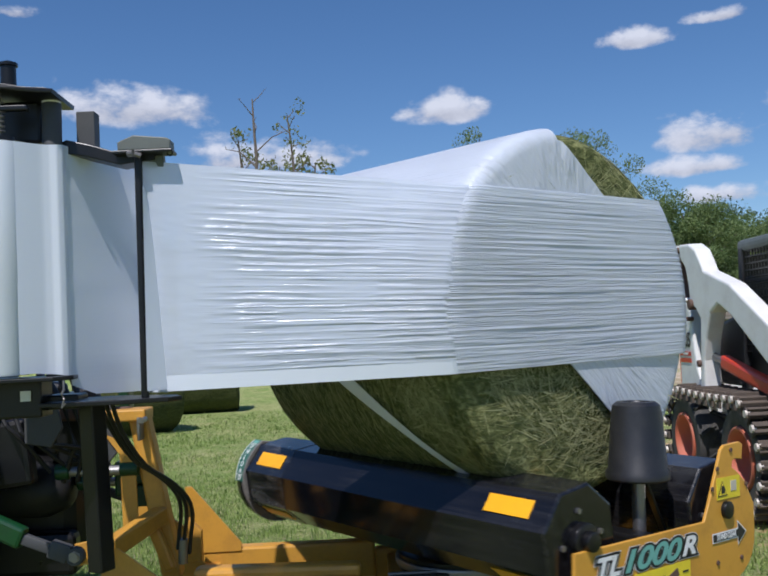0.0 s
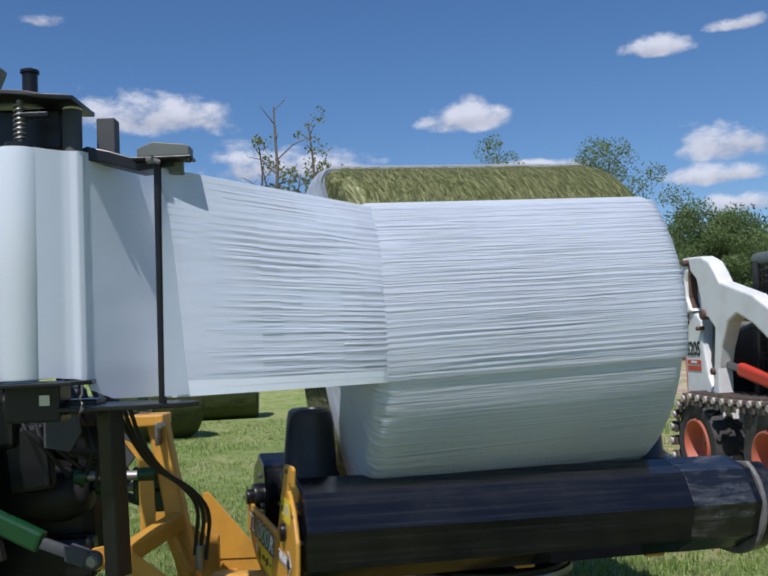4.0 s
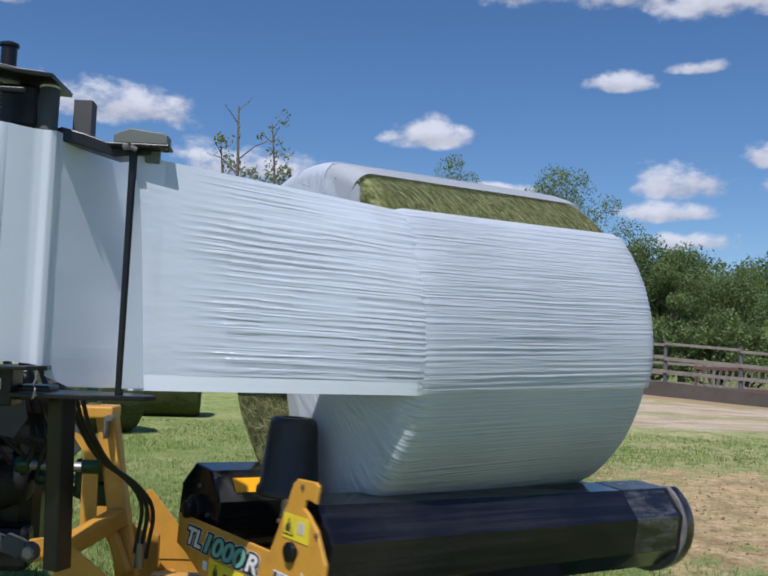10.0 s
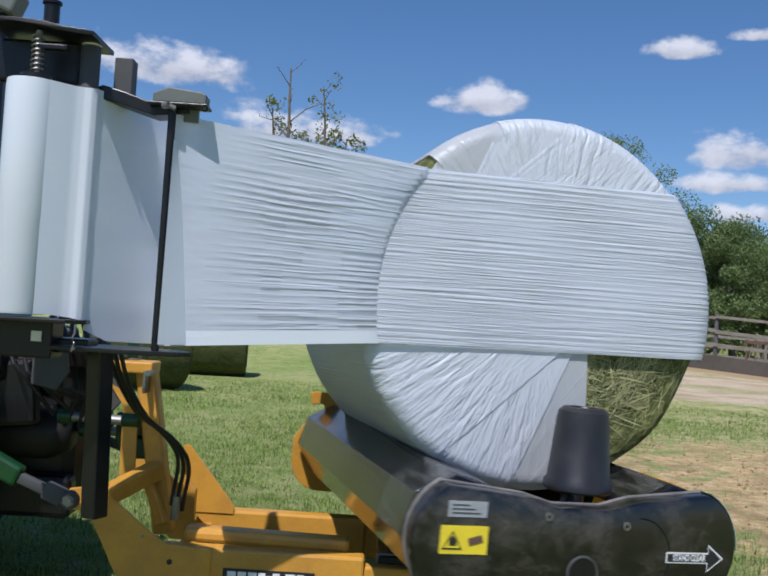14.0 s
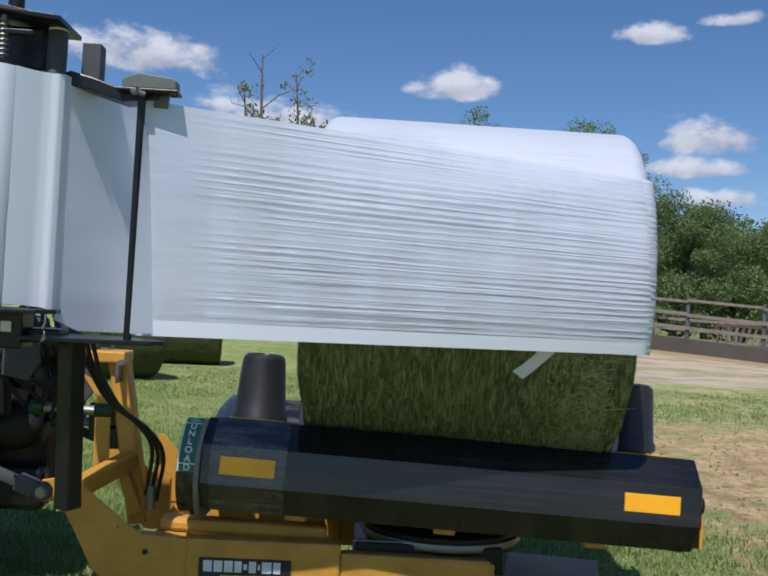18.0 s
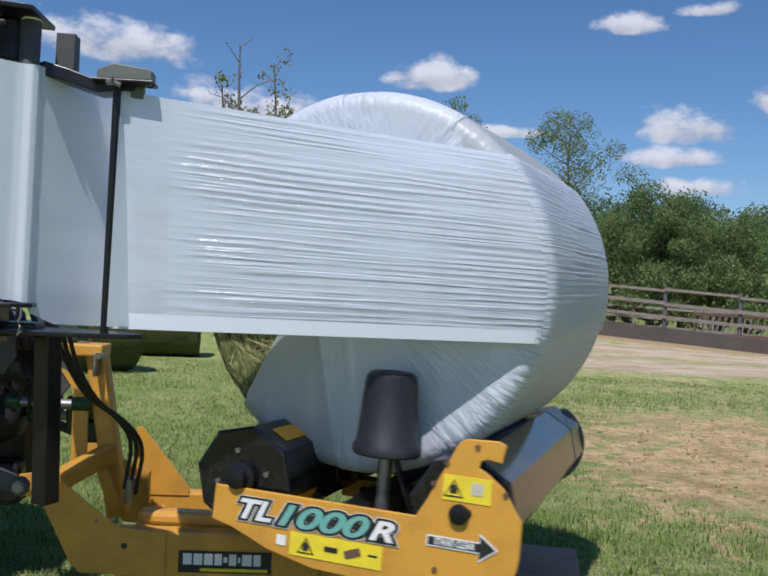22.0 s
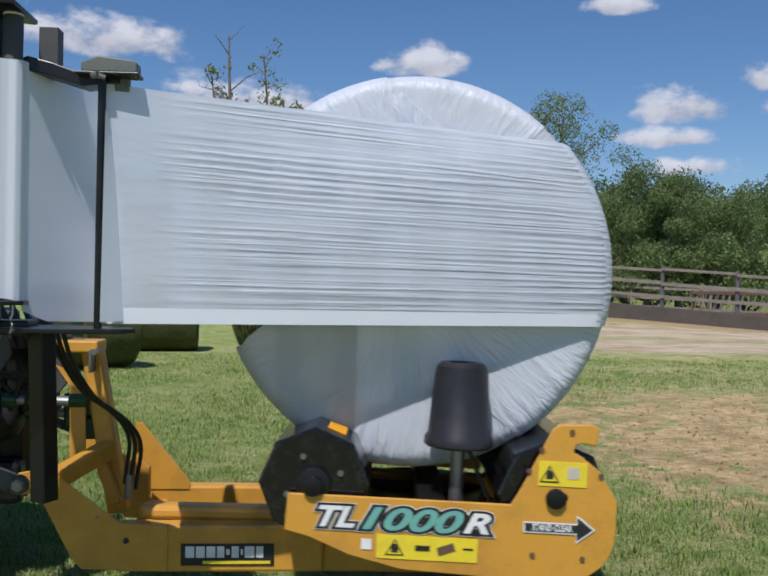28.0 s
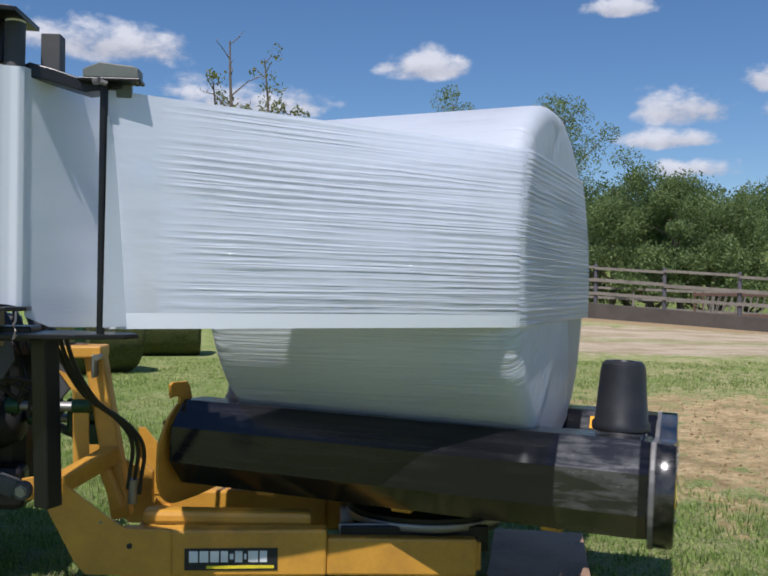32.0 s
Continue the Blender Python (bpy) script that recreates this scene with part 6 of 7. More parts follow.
# ---------- tractor behind the wrapper ----------
def tyre(bm, c, r, w):
    prof = [(r * 0.56, -w / 2 * 0.8), (r * 0.72, -w / 2), (r * 0.93, -w / 2 * 0.97), (r * 0.975, -w / 2 * 0.8), (r * 0.985, 0), (r * 0.975, w / 2 * 0.8), (r * 0.93, w / 2 * 0.97), (r * 0.72, w / 2), (r * 0.56, w / 2 * 0.8), (r * 0.54, 0), (r * 0.56, -w / 2 * 0.8)]
    m = Matrix.Translation(c) @ pose(0, 0, 0, 90)
    lathe(bm, prof, 40, m)
    return bm


def tyre_lugs(bm, c, r, w, lugs):
    m = Matrix.Translation(c) @ pose(0, 0, 0, 90)
    for i in range(lugs):
        a = 2 * math.pi * i / lugs
        s = 1 if i % 2 else -1
        rot = m @ Matrix.Rotation(a, 4, "Z")
        made = bmesh.ops.create_cube(bm, size=1.0)["verts"]
        bmesh.ops.transform(bm, matrix=rot @ Matrix.Translation((r * 0.985, 0, s * w * 0.22)) @ pose(0, 0, 0, 35 * s) @ Matrix.Diagonal((r * 0.09, r * 0.075, w * 0.56, 1)), verts=made)
    return bm


def build_tractor():
    t = thing("tractor", "dark green tractor rear with black tyres and a three-point hitch", "tractor")
    for y in (3.78, 4.95):
        bm = bmesh.new()
        tyre(bm, (-2.62, y, 0.72), 0.72, 0.40)
        w = part("wheel", bm, RUBBER, t, "black lugged rear tyre", smooth=True)
        part("tread", tyre_lugs(bmesh.new(), (-2.62, y, 0.72), 0.72, 0.40, 30), RUBBER, w, kind="stuff")
        bm = bmesh.new()
        lathe(bm, [(0, 0.05), (0.16, 0.05), (0.2, 0.0), (0.36, -0.02), (0.39, 0.06), (0.41, 0.06)], 32, Matrix.Translation((-2.62, y - 0.1, 0.72)) @ pose(0, 0, 0, 90))
        part("rim", bm, BLACK, w, "dark wheel rim", smooth=True)
    bm = bmesh.new()
    box(bm, (-2.25, 4.15, 0.74), (0.55, 1.2, 0.42), bevel=0.05)
    part("axle_housing", bm, BLACK, t)
    part("gearbox_housing", box(bmesh.new(), (-1.92, 4.62, 0.78), (0.84, 0.5, 0.86), bevel=0.08), BLACK, t)
    part("drawbar_frame", box(bmesh.new(), (-1.80, 4.30, 0.48), (0.62, 0.12, 0.20), bevel=0.03), BLACK, t)
    bm = bmesh.new()
    box(bm, (-3.3, 4.15, 1.05), (1.9, 0.62, 0.75), bevel=0.1)
    part("hood", bm, GREEN, t)
    bm = bmesh.new()
    box(bm, (-2.2, 4.15, 1.12), (0.5, 0.5, 0.34), bevel=0.04)
    part("hitch_housing", bm, BLACK, t)
    # fender added out of view, to cast shadow on the lower-left grass
    bm = bmesh.new()
    prism(bm, [(-3.37, 1.20), (-3.17, 1.55), (-2.87, 1.66), (-2.17, 1.66), (-1.84, 1.50), (-1.82, 1.44), (-2.17, 1.60), (-2.87, 1.60), (-3.12, 1.50), (-3.32, 1.18)], 0.72, face(0, 3.74, 0, (1, 0, 0), (0, 0, 1)), 0.01)
    box(bm, (-2.62, 4.06, 1.35), (1.4, 0.03, 0.62), bevel=0.01)
    part("added_fender", bm, GREEN, t)
    part("deck", box(bmesh.new(), (-2.5, 4.1, 1.30), (1.3, 1.0, 0.06), bevel=0.02), BLACK, t)
    part("seat", box(bmesh.new(), (-2.45, 4.1, 1.55), (0.5, 0.5, 0.42), bevel=0.08), RUBBER, t)
    for y in (3.55, 4.66):
        bm = bmesh.new()
        bar(bm, (-1.46, y, 0.705), (-2.25, y + (0.12 if y < 4 else -0.12), 1.06), 0.055, 0.085, 0.014)
        arm = part("lower_link", bm, GREEN, t, "green lower link arm")
        bm = bmesh.new()
        lathe(bm, [(0.020, -0.020), (0.032, -0.020), (0.037, -0.011), (0.037, 0.011), (0.032, 0.020), (0.020, 0.020), (0.020, -0.020)], 28, pose(-1.262, y, 0.628, 90))
        bar(bm, (-1.285, y, 0.635), (-1.36, y, 0.665), 0.045, 0.07, 0.008)
        bar(bm, (-1.34, y, 0.655), (-1.50, y, 0.72), 0.03, 0.045, 0.008)
        part("ball_end", bm, GREYROLL, arm, "greasy dark steel ball end", smooth=True)
        bm = bmesh.new()
        cyl(bm, (-1.262, y - 0.030, 0.628), (-1.262, y + 0.14, 0.628), 0.017, n=14)
        cyl(bm, (-1.262, y - 0.022, 0.628), (-1.262, y - 0.006, 0.628), 0.024, n=6)
        part("hitch_pin", bm, STEEL, arm, "dark hitch pin with its nut")
        bm = bmesh.new()
        bar(bm, (-1.62, y, 0.64), (-1.78, y + 0.02, 1.32), 0.035, 0.035, 0.006)
        part("lift_rod", bm, BLACK, t)
    for z, y in ((0.895, 4.0), (0.80, 4.3)):
        bm = bmesh.new()
        cyl(bm, (-1.46, y, z), (-1.19, y, z - 0.005), 0.022, n=14)
        s = part("stabiliser", bm, STEEL, t, "grey steel stabiliser tube")
        bm = bmesh.new()
        cyl(bm, (-1.48, y, z), (-1.42, y, z), 0.036, n=14, bevel=0.006)
        part("stabiliser_end", bm, GREEN, s, smooth=True)
        bm = bmesh.new()
        cyl(bm, (-1.20, y, z), (-1.12, y, z), 0.034, n=14, bevel=0.006)
        part("stabiliser_end", bm, GREEN, s, smooth=True)
    for x, z, w, h in ((-1.18, 0.86, 0.10, 0.13), (-1.15, 0.74, 0.14, 0.10), (-1.23, 1.18, 0.05, 0.12), (-1.26, 0.82, 0.05, 0.16)):
        part("drawbar_bracket", box(bmesh.new(), (x, 4.25, z), (w, 0.10, h), bevel=0.012), GREEN, t)
    bm = bmesh.new()
    lathe(bm, [(0, 0), (0.11, 0), (0.13, 0.03), (0.13, 0.24), (0.09, 0.34), (0.06, 0.36), (0, 0.36)], 28, Matrix.Translation((-1.86, 4.30, 0.78)) @ pose(0, 0, 0, 0, 90))
    part("shaft_guard", bm, RUBBER, t, "black drive shaft guard", smooth=True)
    bm = bmesh.new()
    bar(bm, (-1.16, 4.08, 1.13), (-2.1, 4.12, 1.16), 0.06, 0.06, 0.015)
    part("top_link", bm, RUST, t)
    bm = bmesh.new()
    prism(bm, [(-1.56, 1.24), (-1.42, 1.20), (-1.40, 1.10), (-1.45, 1.02), (-1.56, 1.04)], 0.02, face(0, 3.86, 0, (1, 0, 0), (0, 0, 1)), 0.004)
    part("decal_plate", bm, GREYROLL, t)
    bm = bmesh.new()
    prism(bm, [(-1.38, 1.19), (-1.31, 1.19), (-1.25, 0.86), (-1.30, 0.80)], 0.03, face(0, 4.05, 0, (1, 0, 0), (0, 0, 1)), 0.004)
    prism(bm, [(-1.52, 1.16), (-1.42, 1.16), (-1.36, 0.92), (-1.5, 0.92)], 0.03, face(0, 4.12, 0, (1, 0, 0), (0, 0, 1)), 0.004)
    part("linkage_plate", bm, BLACK, t)
    bm = bmesh.new()
    prism(bm, [(-1.29, 1.18), (-1.22, 1.19), (-1.20, 0.98), (-1.27, 0.90)], 0.02, face(0, 4.0, 0, (1, 0, 0), (0, 0, 1)), 0.004)
    part("grey_cover", bm, GREYROLL, t)
    for k in range(3):
        bm = bmesh.new()
        tube(bm, [(-1.50 + 0.05 * k, 4.0, 1.30), (-1.42 + 0.04 * k, 3.95, 1.18), (-1.38 + 0.04 * k, 3.95, 1.02), (-1.45 + 0.06 * k, 4.0, 0.85)], 0.012)
        part("hose", bm, RUBBER, t, smooth=True)
    for x, y, z, w, h, lean in ((-1.58, 4.2, 1.12, 0.14, 0.34, 8), (-1.70, 4.05, 0.98, 0.20, 0.30, -6), (-1.52, 4.35, 0.92, 0.16, 0.26, 14), (-1.82, 4.0, 1.15, 0.18, 0.24, 0), (-1.46, 4.5, 1.10, 0.10, 0.30, -10), (-1.66, 4.4, 0.78, 0.26, 0.12, 4)):
        part("hitch_casting", box(bmesh.new(), (x, y, z), (w, 0.10, h), pose(0, 0, 0, 0, lean, 0), 0.025), BLACK, t)
    for k in range(4):
        bm = bmesh.new()
        tube(bm, [(-1.72 + 0.07 * k, 3.92, 1.26), (-1.64 + 0.06 * k, 3.86, 1.12 - 0.03 * k), (-1.56 + 0.05 * k, 3.9, 1.02), (-1.50 + 0.06 * k, 3.98, 0.90 + 0.03 * k)], 0.010)
        part("hose", bm, RUBBER, t, smooth=True)
    # roll bar and its lamp
    bm = bmesh.new()
    bar(bm, (-1.62, 3.36, 1.25), (-1.63, 3.36, 2.46), 0.09, 0.16, 0.012)
    part("roll_bar", bm, BLACK, t, "black roll bar post")
    bm = bmesh.new()
    box(bm, (-1.555, 3.30, 2.50), (0.14, 0.10, 0.085), pose(0, 0, 0, 0, 22, 0), 0.012)
    part("work_lamp", bm, GREYBOX, t, "grey work lamp housing")


build_tractor()


# ---------- skid-steer loader that drives off ----------
def build_loader():
    t = thing("skid_steer_loader", "white skid-steer loader with steel tracks over orange-rimmed wheels", "loader", pose(4, 6.4, 0))
    for side in (-1, 1):
        y = 0.74 * side
        for x in (-1.06, 0.08):
            bm = bmesh.new()
            tyre(bm, (x, y, 0.44), 0.37, 0.27)
            w = part("wheel", bm, TYRE, t, "black tyre", smooth=True)
            part("tread", tyre_lugs(bmesh.new(), (x, y, 0.44), 0.37, 0.27, 20), TYRE, w, kind="stuff")
            bm = bmesh.new()
            s = -1 if side > 0 else 1
            lathe(bm, [(0, -0.09), (0.075, -0.09), (0.08, -0.10), (0.15, -0.10), (0.18, -0.06), (0.196, 0.02), (0.208, 0.032), (0.222, 0.028), (0.226, 0.0)], 28, Matrix.Translation((x, y + 0.11 * side, 0.44)) @ pose(0, 0, 0, 90 * s))
            part("rim", bm, RIM_PAINT, w, "faded orange wheel rim", smooth=True)
            bm = bmesh.new()
            for k in range(8):
                a = math.pi * k / 4
                cyl(bm, (x + 0.055 * math.cos(a), y + 0.015 * side, 0.44 + 0.055 * math.sin(a)), (x + 0.055 * math.cos(a), y + 0.035 * side, 0.44 + 0.055 * math.sin(a)), 0.011, n=6)
            part("wheel_nuts", bm, STEEL, w)
        # track: pads round the two wheels
        loop = []
        r = 0.40
        for k in range(11):
            a = radians(90 + 18 * k)
            loop.append((-1.06 + r * math.cos(a), 0.44 + r * math.sin(a), 90 + 18 * k))
        loop += [(-1.06 + 1.14 * k / 8, 0.44 - r, 270) for k in range(1, 8)]
        for k in range(11):
            a = radians(270 + 18 * k)
            loop.append((0.08 + r * math.cos(a), 0.44 + r * math.sin(a), 270 + 18 * k))
        loop += [(0.08 - 1.14 * k / 8, 0.44 + r - 0.012 * math.sin(math.pi * k / 8), 90) for k in range(1, 8)]
        track = bmesh.new()
        box(track, (-0.47, y, 0.835), (0.9, 0.05, 0.012), bevel=0)
        tr = part("track_rail", track, TRACK, t, "steel track links")
        for x, z, a in loop:
            bm = bmesh.new()
            rot = pose(x, y, z, 0, -a + 0, 0)
            box(bm, (0.018, 0, 0), (0.035, 0.33, 0.085), None, 0.006)
            box(bm, (0.045, 0, 0), (0.03, 0.33, 0.018), None, 0.004)
            for q in (-0.15, 0.15):
                box(bm, (-0.03, q, 0), (0.07, 0.018, 0.06), None, 0.004)
            bmesh.ops.transform(bm, matrix=rot, verts=bm.verts)
            part("track_pad", bm, TRACK, tr)
            bm = bmesh.new()
            cyl(bm, (0.012, 0.15 * side, 0), (0.012, 0.180 * side, 0), 0.030, 0.026, 12)
            bmesh.ops.transform(bm, matrix=rot, verts=bm.verts)
            part("pad_end", bm, PAD_END, tr, "bright worn pad end")
    bm = bmesh.new()
    prism(bm, [(-0.95, 0.52), (-1.02, 0.62), (-1.0, 0.98), (0.72, 0.98), (0.86, 0.60), (0.80, 0.36), (-0.85, 0.36)], 0.86, face(0, 0, 0, (1, 0, 0), (0, 0, 1)), 0.02)
    part("chassis", bm, WHITE_PAINT, t)
    bm = bmesh.new()
    prism(bm, [(-0.98, 0.98), (-1.04, 1.36), (-0.60, 1.44), (-0.1, 1.30), (-0.1, 0.98)], 0.84, face(0, 0, 0, (1, 0, 0), (0, 0, 1)), 0.03)
    part("engine_cover", bm, BLACK, t)
    for side in (-1, 1):
        y = 0.60 * side
        side_plane = face(0, y, 0, (1, 0, 0), (0, 0, 1))
        tower = [(-1.06, 0.66), (-1.105, 0.80), (-1.10, 1.40), (-1.06, 1.475), (-0.98, 1.52), (-0.90, 1.51), (-0.845, 1.46), (-0.82, 1.27), (-0.78, 1.10), (-0.70, 0.96), (-0.60, 0.92), (-0.60, 0.66)]
        bm = bmesh.new()
        prism(bm, tower, 0.16, side_plane, 0.016)
        tw = part("rear_upright", bm, WHITE_PAINT, t, "white rear upright")
        flank = Matrix.Translation((0, 0.04 * side, 0)) @ side_plane
        # the arm's forked rear end: a crescent, the main plate and the rusty clevis between them
        bm = bmesh.new()
        prism(bm, [(-1.02, 1.895), (-0.975, 1.895), (-0.985, 1.80), (-1.005, 1.74), (-1.0, 1.63), (-0.96, 1.55), (-0.92, 1.53), (-1.03, 1.515), (-1.06, 1.54), (-1.09, 1.62), (-1.095, 1.71), (-1.065, 1.81)], 0.12, flank, 0.010)
        part("fork_cheek", bm, WHITE_PAINT, t, "white curved cheek of the lift arm")
        main = [(-0.945, 1.895), (-0.76, 1.885), (-0.645, 1.84), (-0.58, 1.77), (-0.525, 1.70), (-0.14, 1.60), (0.55, 1.26), (1.15, 0.74), (1.20, 0.40), (1.06, 0.40), (1.0, 0.66), (0.4, 1.10), (-0.14, 1.42), (-0.33, 1.49), (-0.45, 1.44),
                (-0.55, 1.28), (-0.60, 1.15), (-0.61, 0.98), (-0.70, 0.98), (-0.655, 1.20), (-0.62, 1.41), (-0.70, 1.475), (-0.79, 1.50), (-0.80, 1.62), (-0.84, 1.74), (-0.92, 1.80)]
        bm = bmesh.new()
        prism(bm, main, 0.12, flank, 0.014)
        la = part("lift_arm", bm, WHITE_PAINT, t, "white lift arm")
        bm = bmesh.new()
        prism(bm, [(-0.99, 1.885), (-0.93, 1.90), (-0.91, 1.80), (-0.97, 1.76), (-0.985, 1.62), (-0.95, 1.53), (-0.98, 1.54), (-1.01, 1.64), (-1.0, 1.78)], 0.07, flank, 0.008)
        part("clevis", bm, RUST, la, "rusty clevis inside the forked arm")
        bm = bmesh.new()
        prism(bm, [(-0.745, 1.47), (-0.70, 1.475), (-0.63, 1.43), (-0.625, 1.36), (-0.66, 1.20), (-0.72, 1.02), (-0.76, 1.04), (-0.80, 1.20), (-0.755, 1.36)], 0.07, Matrix.Translation((0, 0.01 * side, 0)) @ side_plane, 0.012)
        part("rear_link", bm, PLASTIC, la, "dark rear link")
        for x, z, r in ((-1.065, 1.70, 0.026), (-0.985, 1.86, 0.022), (-0.755, 1.50, 0.034), (-1.04, 1.47, 0.034), (-0.66, 1.13, 0.022), (-0.835, 1.41, 0.014)):
            bm = bmesh.new()
            cyl(bm, (x, y + 0.06 * side, z), (x, y + 0.125 * side, z), r, n=16, bevel=0.004)
            part("pivot_pin", bm, RUST if z != 1.70 else BLACK, la, smooth=True)
        bm = bmesh.new()
        cyl(bm, (-0.60, y + 0.02 * side, 1.175), (-0.44, y + 0.02 * side, 1.145), 0.024, n=14)
        part("cylinder_rod", bm, STEEL, t, "grey cylinder rod", smooth=True)
        bm = bmesh.new()
        bar(bm, (-0.45, y + 0.02 * side, 1.147), (0.60, y + 0.02 * side, 0.95), 0.07, 0.085, 0.02)
        part("lift_cylinder", bm, RED_PAINT, t, "red lift cylinder along the side")
        m = face(-0.968, y + 0.083 * side, 1.27, (-side, 0, 0), (0, 0, 1))
        letters("number", "S205", 0.13, m @ Matrix.Translation((0, 0.0, 0.001)), LABEL_K, tw, "black model number", width=0.195, bold=0.003)
        for k, h in enumerate((-0.085, -0.128)):
            bm = bmesh.new()
            box(bm, (0, h, 0.001), (0.20, 0.028, 0.002), None, 0)
            bmesh.ops.transform(bm, matrix=m, verts=bm.verts)
            part("red_line", bm, RED_PAINT, tw, "red line under the number")
        bm = bmesh.new()
        box(bm, (0, -0.085, 0.003), (0.09, 0.016, 0.001), None, 0)
        bmesh.ops.transform(bm, matrix=m, verts=bm.verts)
        part("print_bar", bm, LABEL_W, tw, "pale bar of print")
        bm = bmesh.new()
        box(bm, (-1.108, 0.645 * side, 1.09), (0.02, 0.06, 0.60), None, 0.006)
        part("tail_strip", bm, RED_PAINT, tw, "red tail strip")
    bm = bmesh.new()
    box(bm, (-1.04, 0, 1.05), (0.08, 1.02, 0.55), None, 0.03)
    part("rear_door", bm, WHITE_PAINT, t)
    # cab: posts, roof, screens
    cab = part("cab", box(bmesh.new(), (0.08, 0, 1.83), (1.12, 0.94, 0.07), None, 0.025), GREYBOX, t, "grey green cab roof over wire side screens")
    for x, y in ((-0.45, -0.44), (-0.45, 0.44), (0.60, -0.44), (0.60, 0.44)):
        part("cab_post", bar(bmesh.new(), (x - (0.06 if x < 0 else 0), y, 0.95), (x + 0.02, y, 1.82), 0.06, 0.06, 0.008), PLASTIC, cab)
    for y in (-0.45, 0.45):
        bm = bmesh.new()
        for i in range(27):
            bar(bm, (-0.45 + 0.04 * i, y, 1.2), (-0.45 + 0.04 * i, y, 1.8), 0.007, 0.007, 0)
        for i in range(16):
            bar(bm, (-0.47, y, 1.2 + 0.04 * i), (0.60, y, 1.2 + 0.04 * i), 0.007, 0.007, 0)
        bar(bm, (-0.44, y, 1.62), (0.6, y, 1.62), 0.012, 0.02, 0)
        part("side_screen", bm, BLACK, cab, "black wire side screen")
    part("rear_window", box(bmesh.new(), (-0.46, 0, 1.50), (0.012, 0.80, 0.55), None, 0), BLACK, cab)
    part("seat", box(bmesh.new(), (0.02, 0, 1.25), (0.14, 0.46, 0.62), None, 0.05), RUBBER, cab)
    part("cab_floor", box(bmesh.new(), (0.18, 0, 1.0), (0.92, 0.80, 0.06), None, 0.01), BLACK, cab)
    bm = bmesh.new()
    prism(bm, [(1.05, 0.12), (1.75, 0.10), (1.78, 0.13), (1.2, 0.18), (1.15, 0.62), (1.05, 0.62)], 1.55, face(0, 0, 0, (1, 0, 0), (0, 0, 1)), 0.006)
    part("bucket", bm, RUST, t, "worn steel bucket")
    # the body stands high and wide over its wheels
    raise_body = Matrix.Translation((0, 0, 1.25 - 1.3 * 1.27)) @ Matrix.Diagonal((1.3, 1.1, 1.3, 1))
    for ob in t.children_recursive:
        if ob.name.split(".")[0] not in ("wheel", "tread", "rim", "wheel_nuts", "track_rail", "track_pad", "pad_end"):
            ob.data.transform(raise_body)
    return t


LOADER = build_loader()


# ---------- what moves ----------
LEAN = 2.0                                  # degrees by which the machine leans to the east on the uneven ground


def sit(t):
    """Height of the bale's axis, and by how many degrees the uneven bale hangs towards the table's yellow end."""
    return float(np.interp(t, (0, 20, 28, 32), (ZC + 0.012, ZC + 0.012, ZC - 0.012, ZC - 0.012))), float(np.interp(t, (0, 20, 28, 32), (1.6, 1.6, 0.2, 0.2)))


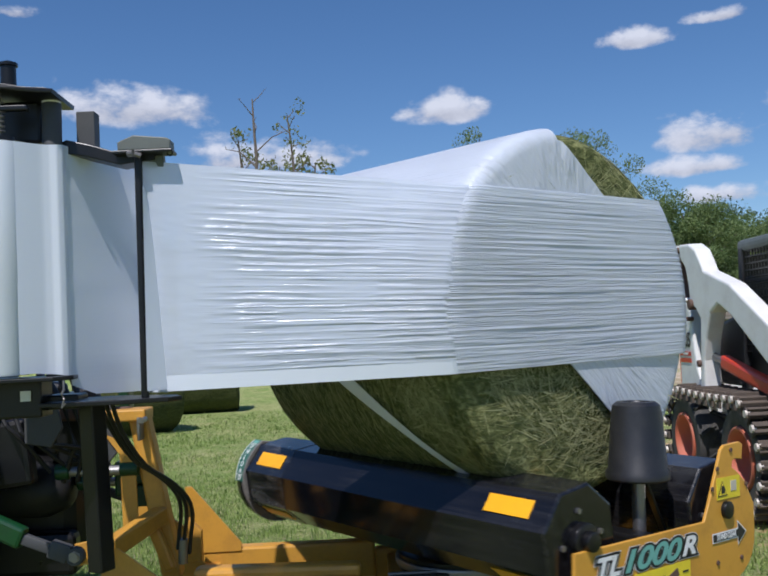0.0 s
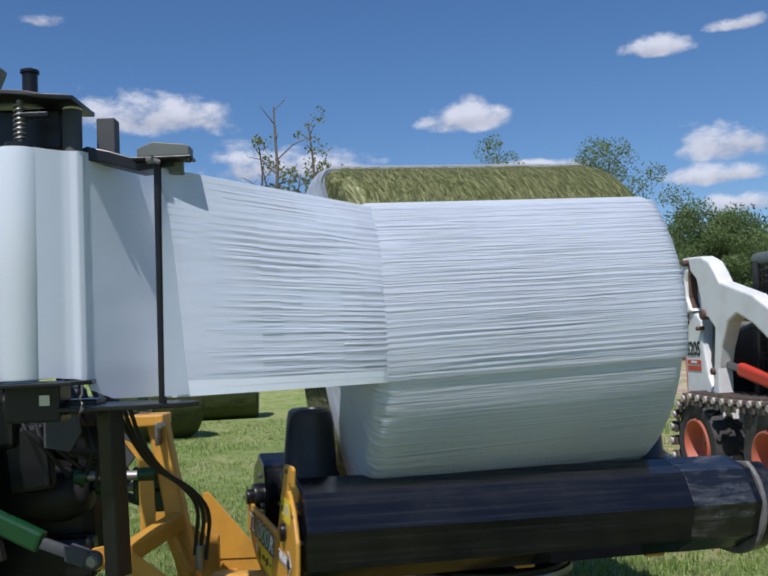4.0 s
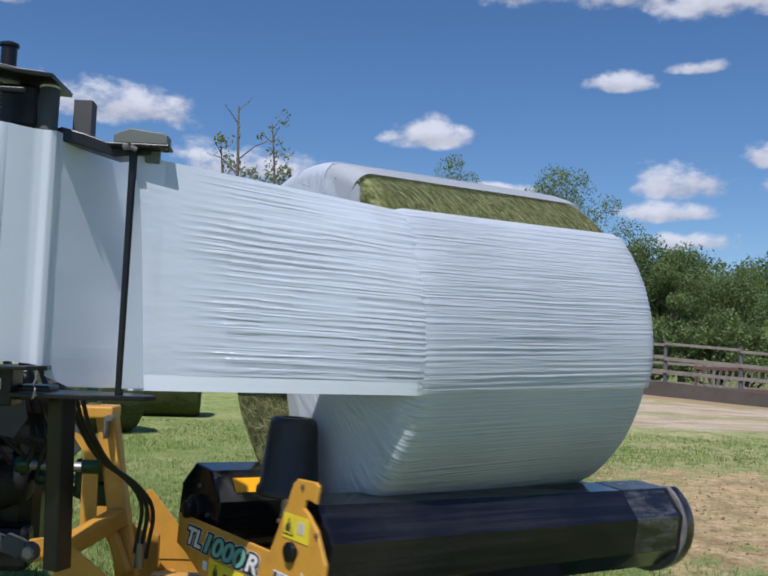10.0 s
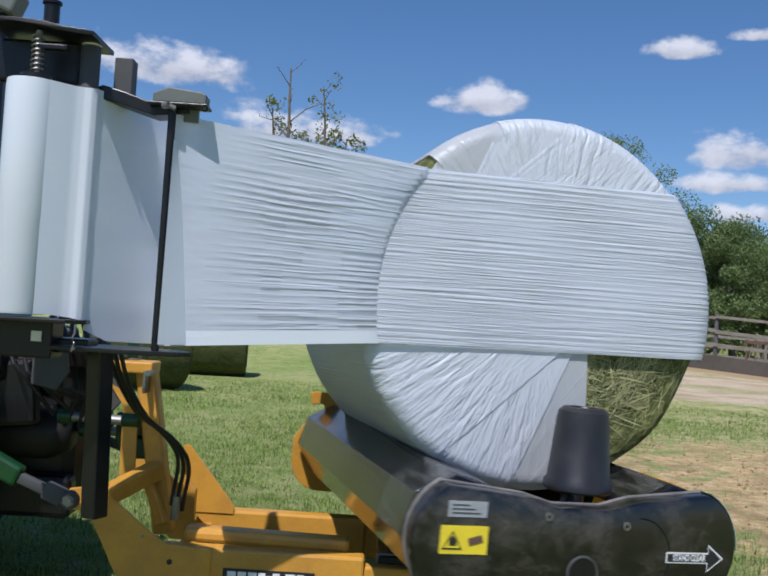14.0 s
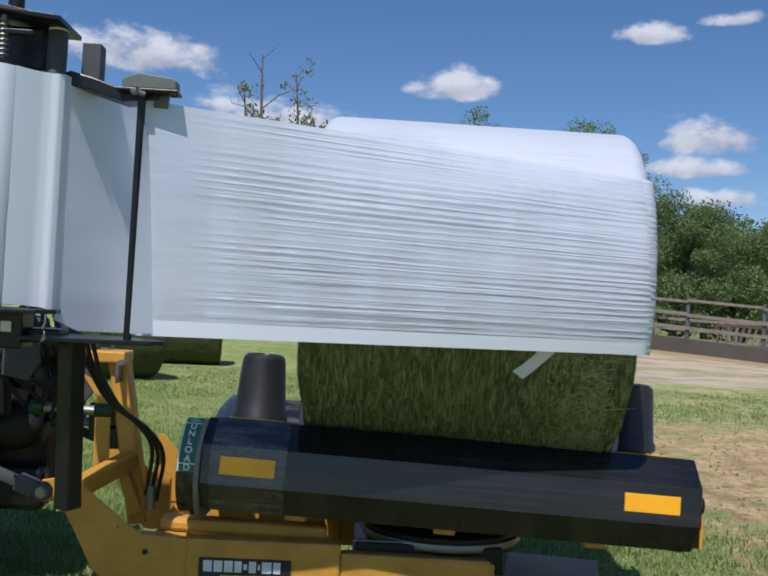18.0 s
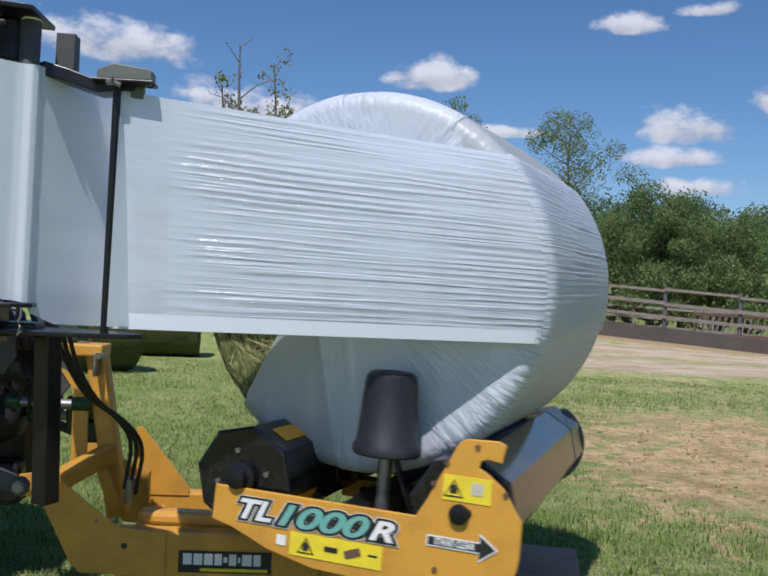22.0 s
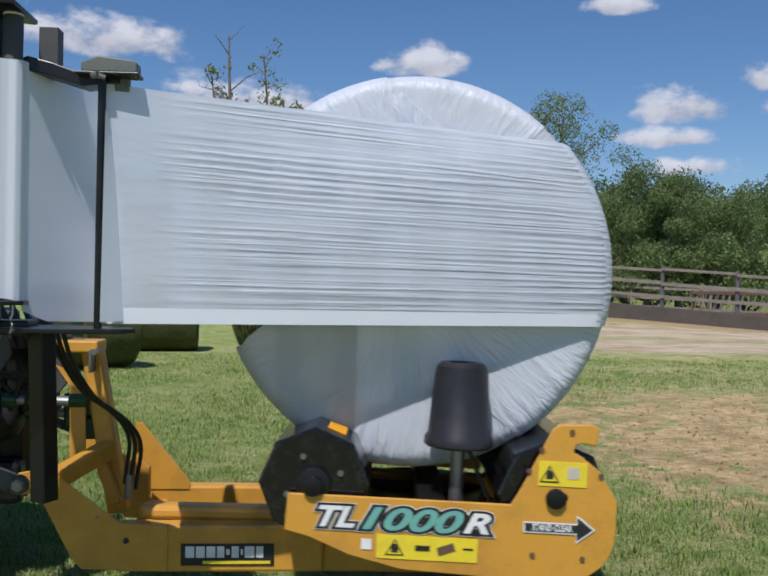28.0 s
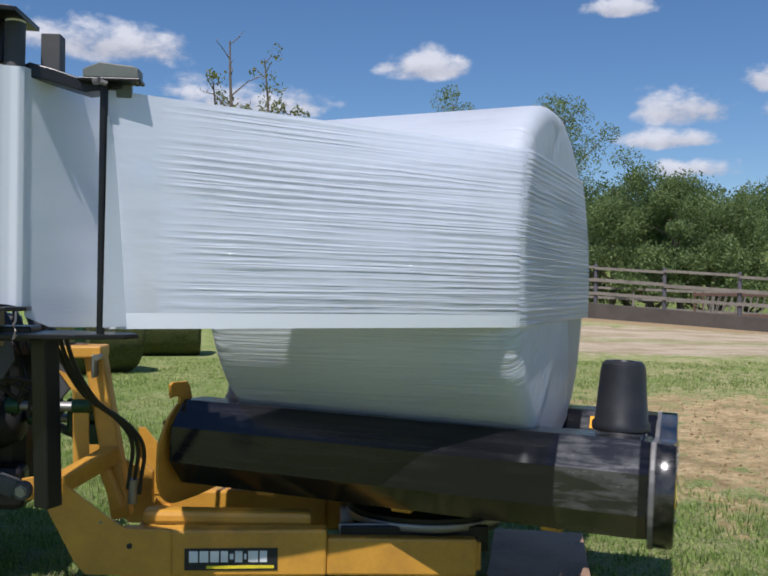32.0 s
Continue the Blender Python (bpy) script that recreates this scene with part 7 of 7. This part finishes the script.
def motions():
    times = [0.5 * i for i in range(65)]
    walk(TABLE, [(t, pose(*AXIS, 0.706, 0, LEAN, 0) @ pose(0, 0, 0, 0, 0, table_angle(t)) @ pose(0, 0, -0.7)) for t in times])
    for ob, rate in ((BALE, 1.0), (WRAP_MID, 0.5), (WRAP_TOP, 0.0)):
        walk(ob, [(t, pose(*AXIS, sit(t)[0], 0, 0, table_angle(t) + skew(t)) @ pose(0, 0, 0, 0, sit(t)[1], 0) @ pose(slid(t), SIDE, 0, -ROLL_RATE * rate * t)) for t in times])
    for ob, y in ROLLERS:
        walk(ob, [(t, pose(0, y, 0.700, ROLLER_START + ROLLER_RATE * t)) for t in times])
    fine = [0.2 * i for i in range(161)]
    levels = {}
    corners = [meeting_corner(t) for t in fine]
    for j in range(STRIPS):
        z = LOW + (HIGH - LOW) * (j + 0.5) / STRIPS
        levels[j] = [web_tangent(z, t, corner) for t, corner in zip(fine, corners)]
    for ob, j, k, z_rod, z_bale in WEB:
        rows = []
        for i, t in enumerate(fine):
            b, far, local, _ = levels[j][i]
            z_end = z_bale - ZC + sit(t)[0] - math.sin(radians(sit(t)[1])) * local
            up, down = levels[min(j + 1, STRIPS - 1)][i], levels[max(j - 1, 0)][i]
            start = (far - PIECE) * k / (LENGTHS - 1)
            mid = (start + PIECE / 2) / far
            rise = z_end - z_rod
            z = z_rod + rise * start / far
            gap = (HIGH - LOW) / STRIPS * (2 if 0 < j < STRIPS - 1 else 1)
            lean = math.degrees(math.atan(math.tan(up[0] - down[0]) * far * mid / gap) - math.atan(web_slant(LOW + (HIGH - LOW) * (j + 0.5) / STRIPS) * mid))
            x, y = ROD[0] + math.cos(b) * start, ROD[1] + math.sin(b) * start
            rows.append((t, pose(x, y, z, 0, 0, math.degrees(b)) @ pose(0, 0, 0, 0, -math.degrees(math.atan2(rise, far)), 0) @ pose(0, 0, 0, -lean)))
        walk(ob, rows)
    walk(LOADER, LOADER_ROWS)


LOADER_ROWS = [(t, pose(x, y, z, 0, 0, turn)) for t, x, y, z, turn in (
    (0, 3.36, 6.34, 0, -91), (0.5, 3.42, 6.60, 0, -90), (1, 3.468, 6.86, 0, -88), (2, 3.507, 6.955, 0, -81.5), (3, 3.594, 7.05, 0, -82),
    (3.5, 3.58, 6.97, 0, -83), (5.5, 3.40, 6.42, 0, -84), (5.8, 3.60, 6.62, 0, -79), (6.0, 3.80, 6.88, 0, -72), (6.2, 3.82, 6.60, 0, -65), (6.5, 3.80, 6.05, 0, -55),
    (6.75, 4.02, 6.1, 0, -42), (7, 4.30, 6.2, 0, -32), (7.2, 4.60, 6.25, 0, -28), (7.6, 5.593, 6.2, 0, -22),
    (8.2, 7.306, 5.924, 0, -12), (9, 10.069, 5.921, 0, 2), (11, 16.973, 6.962, 0, 8), (14, 25.428, 8.523, 0, 10), (32, 25.428, 8.523, 0, 10))]
motions()
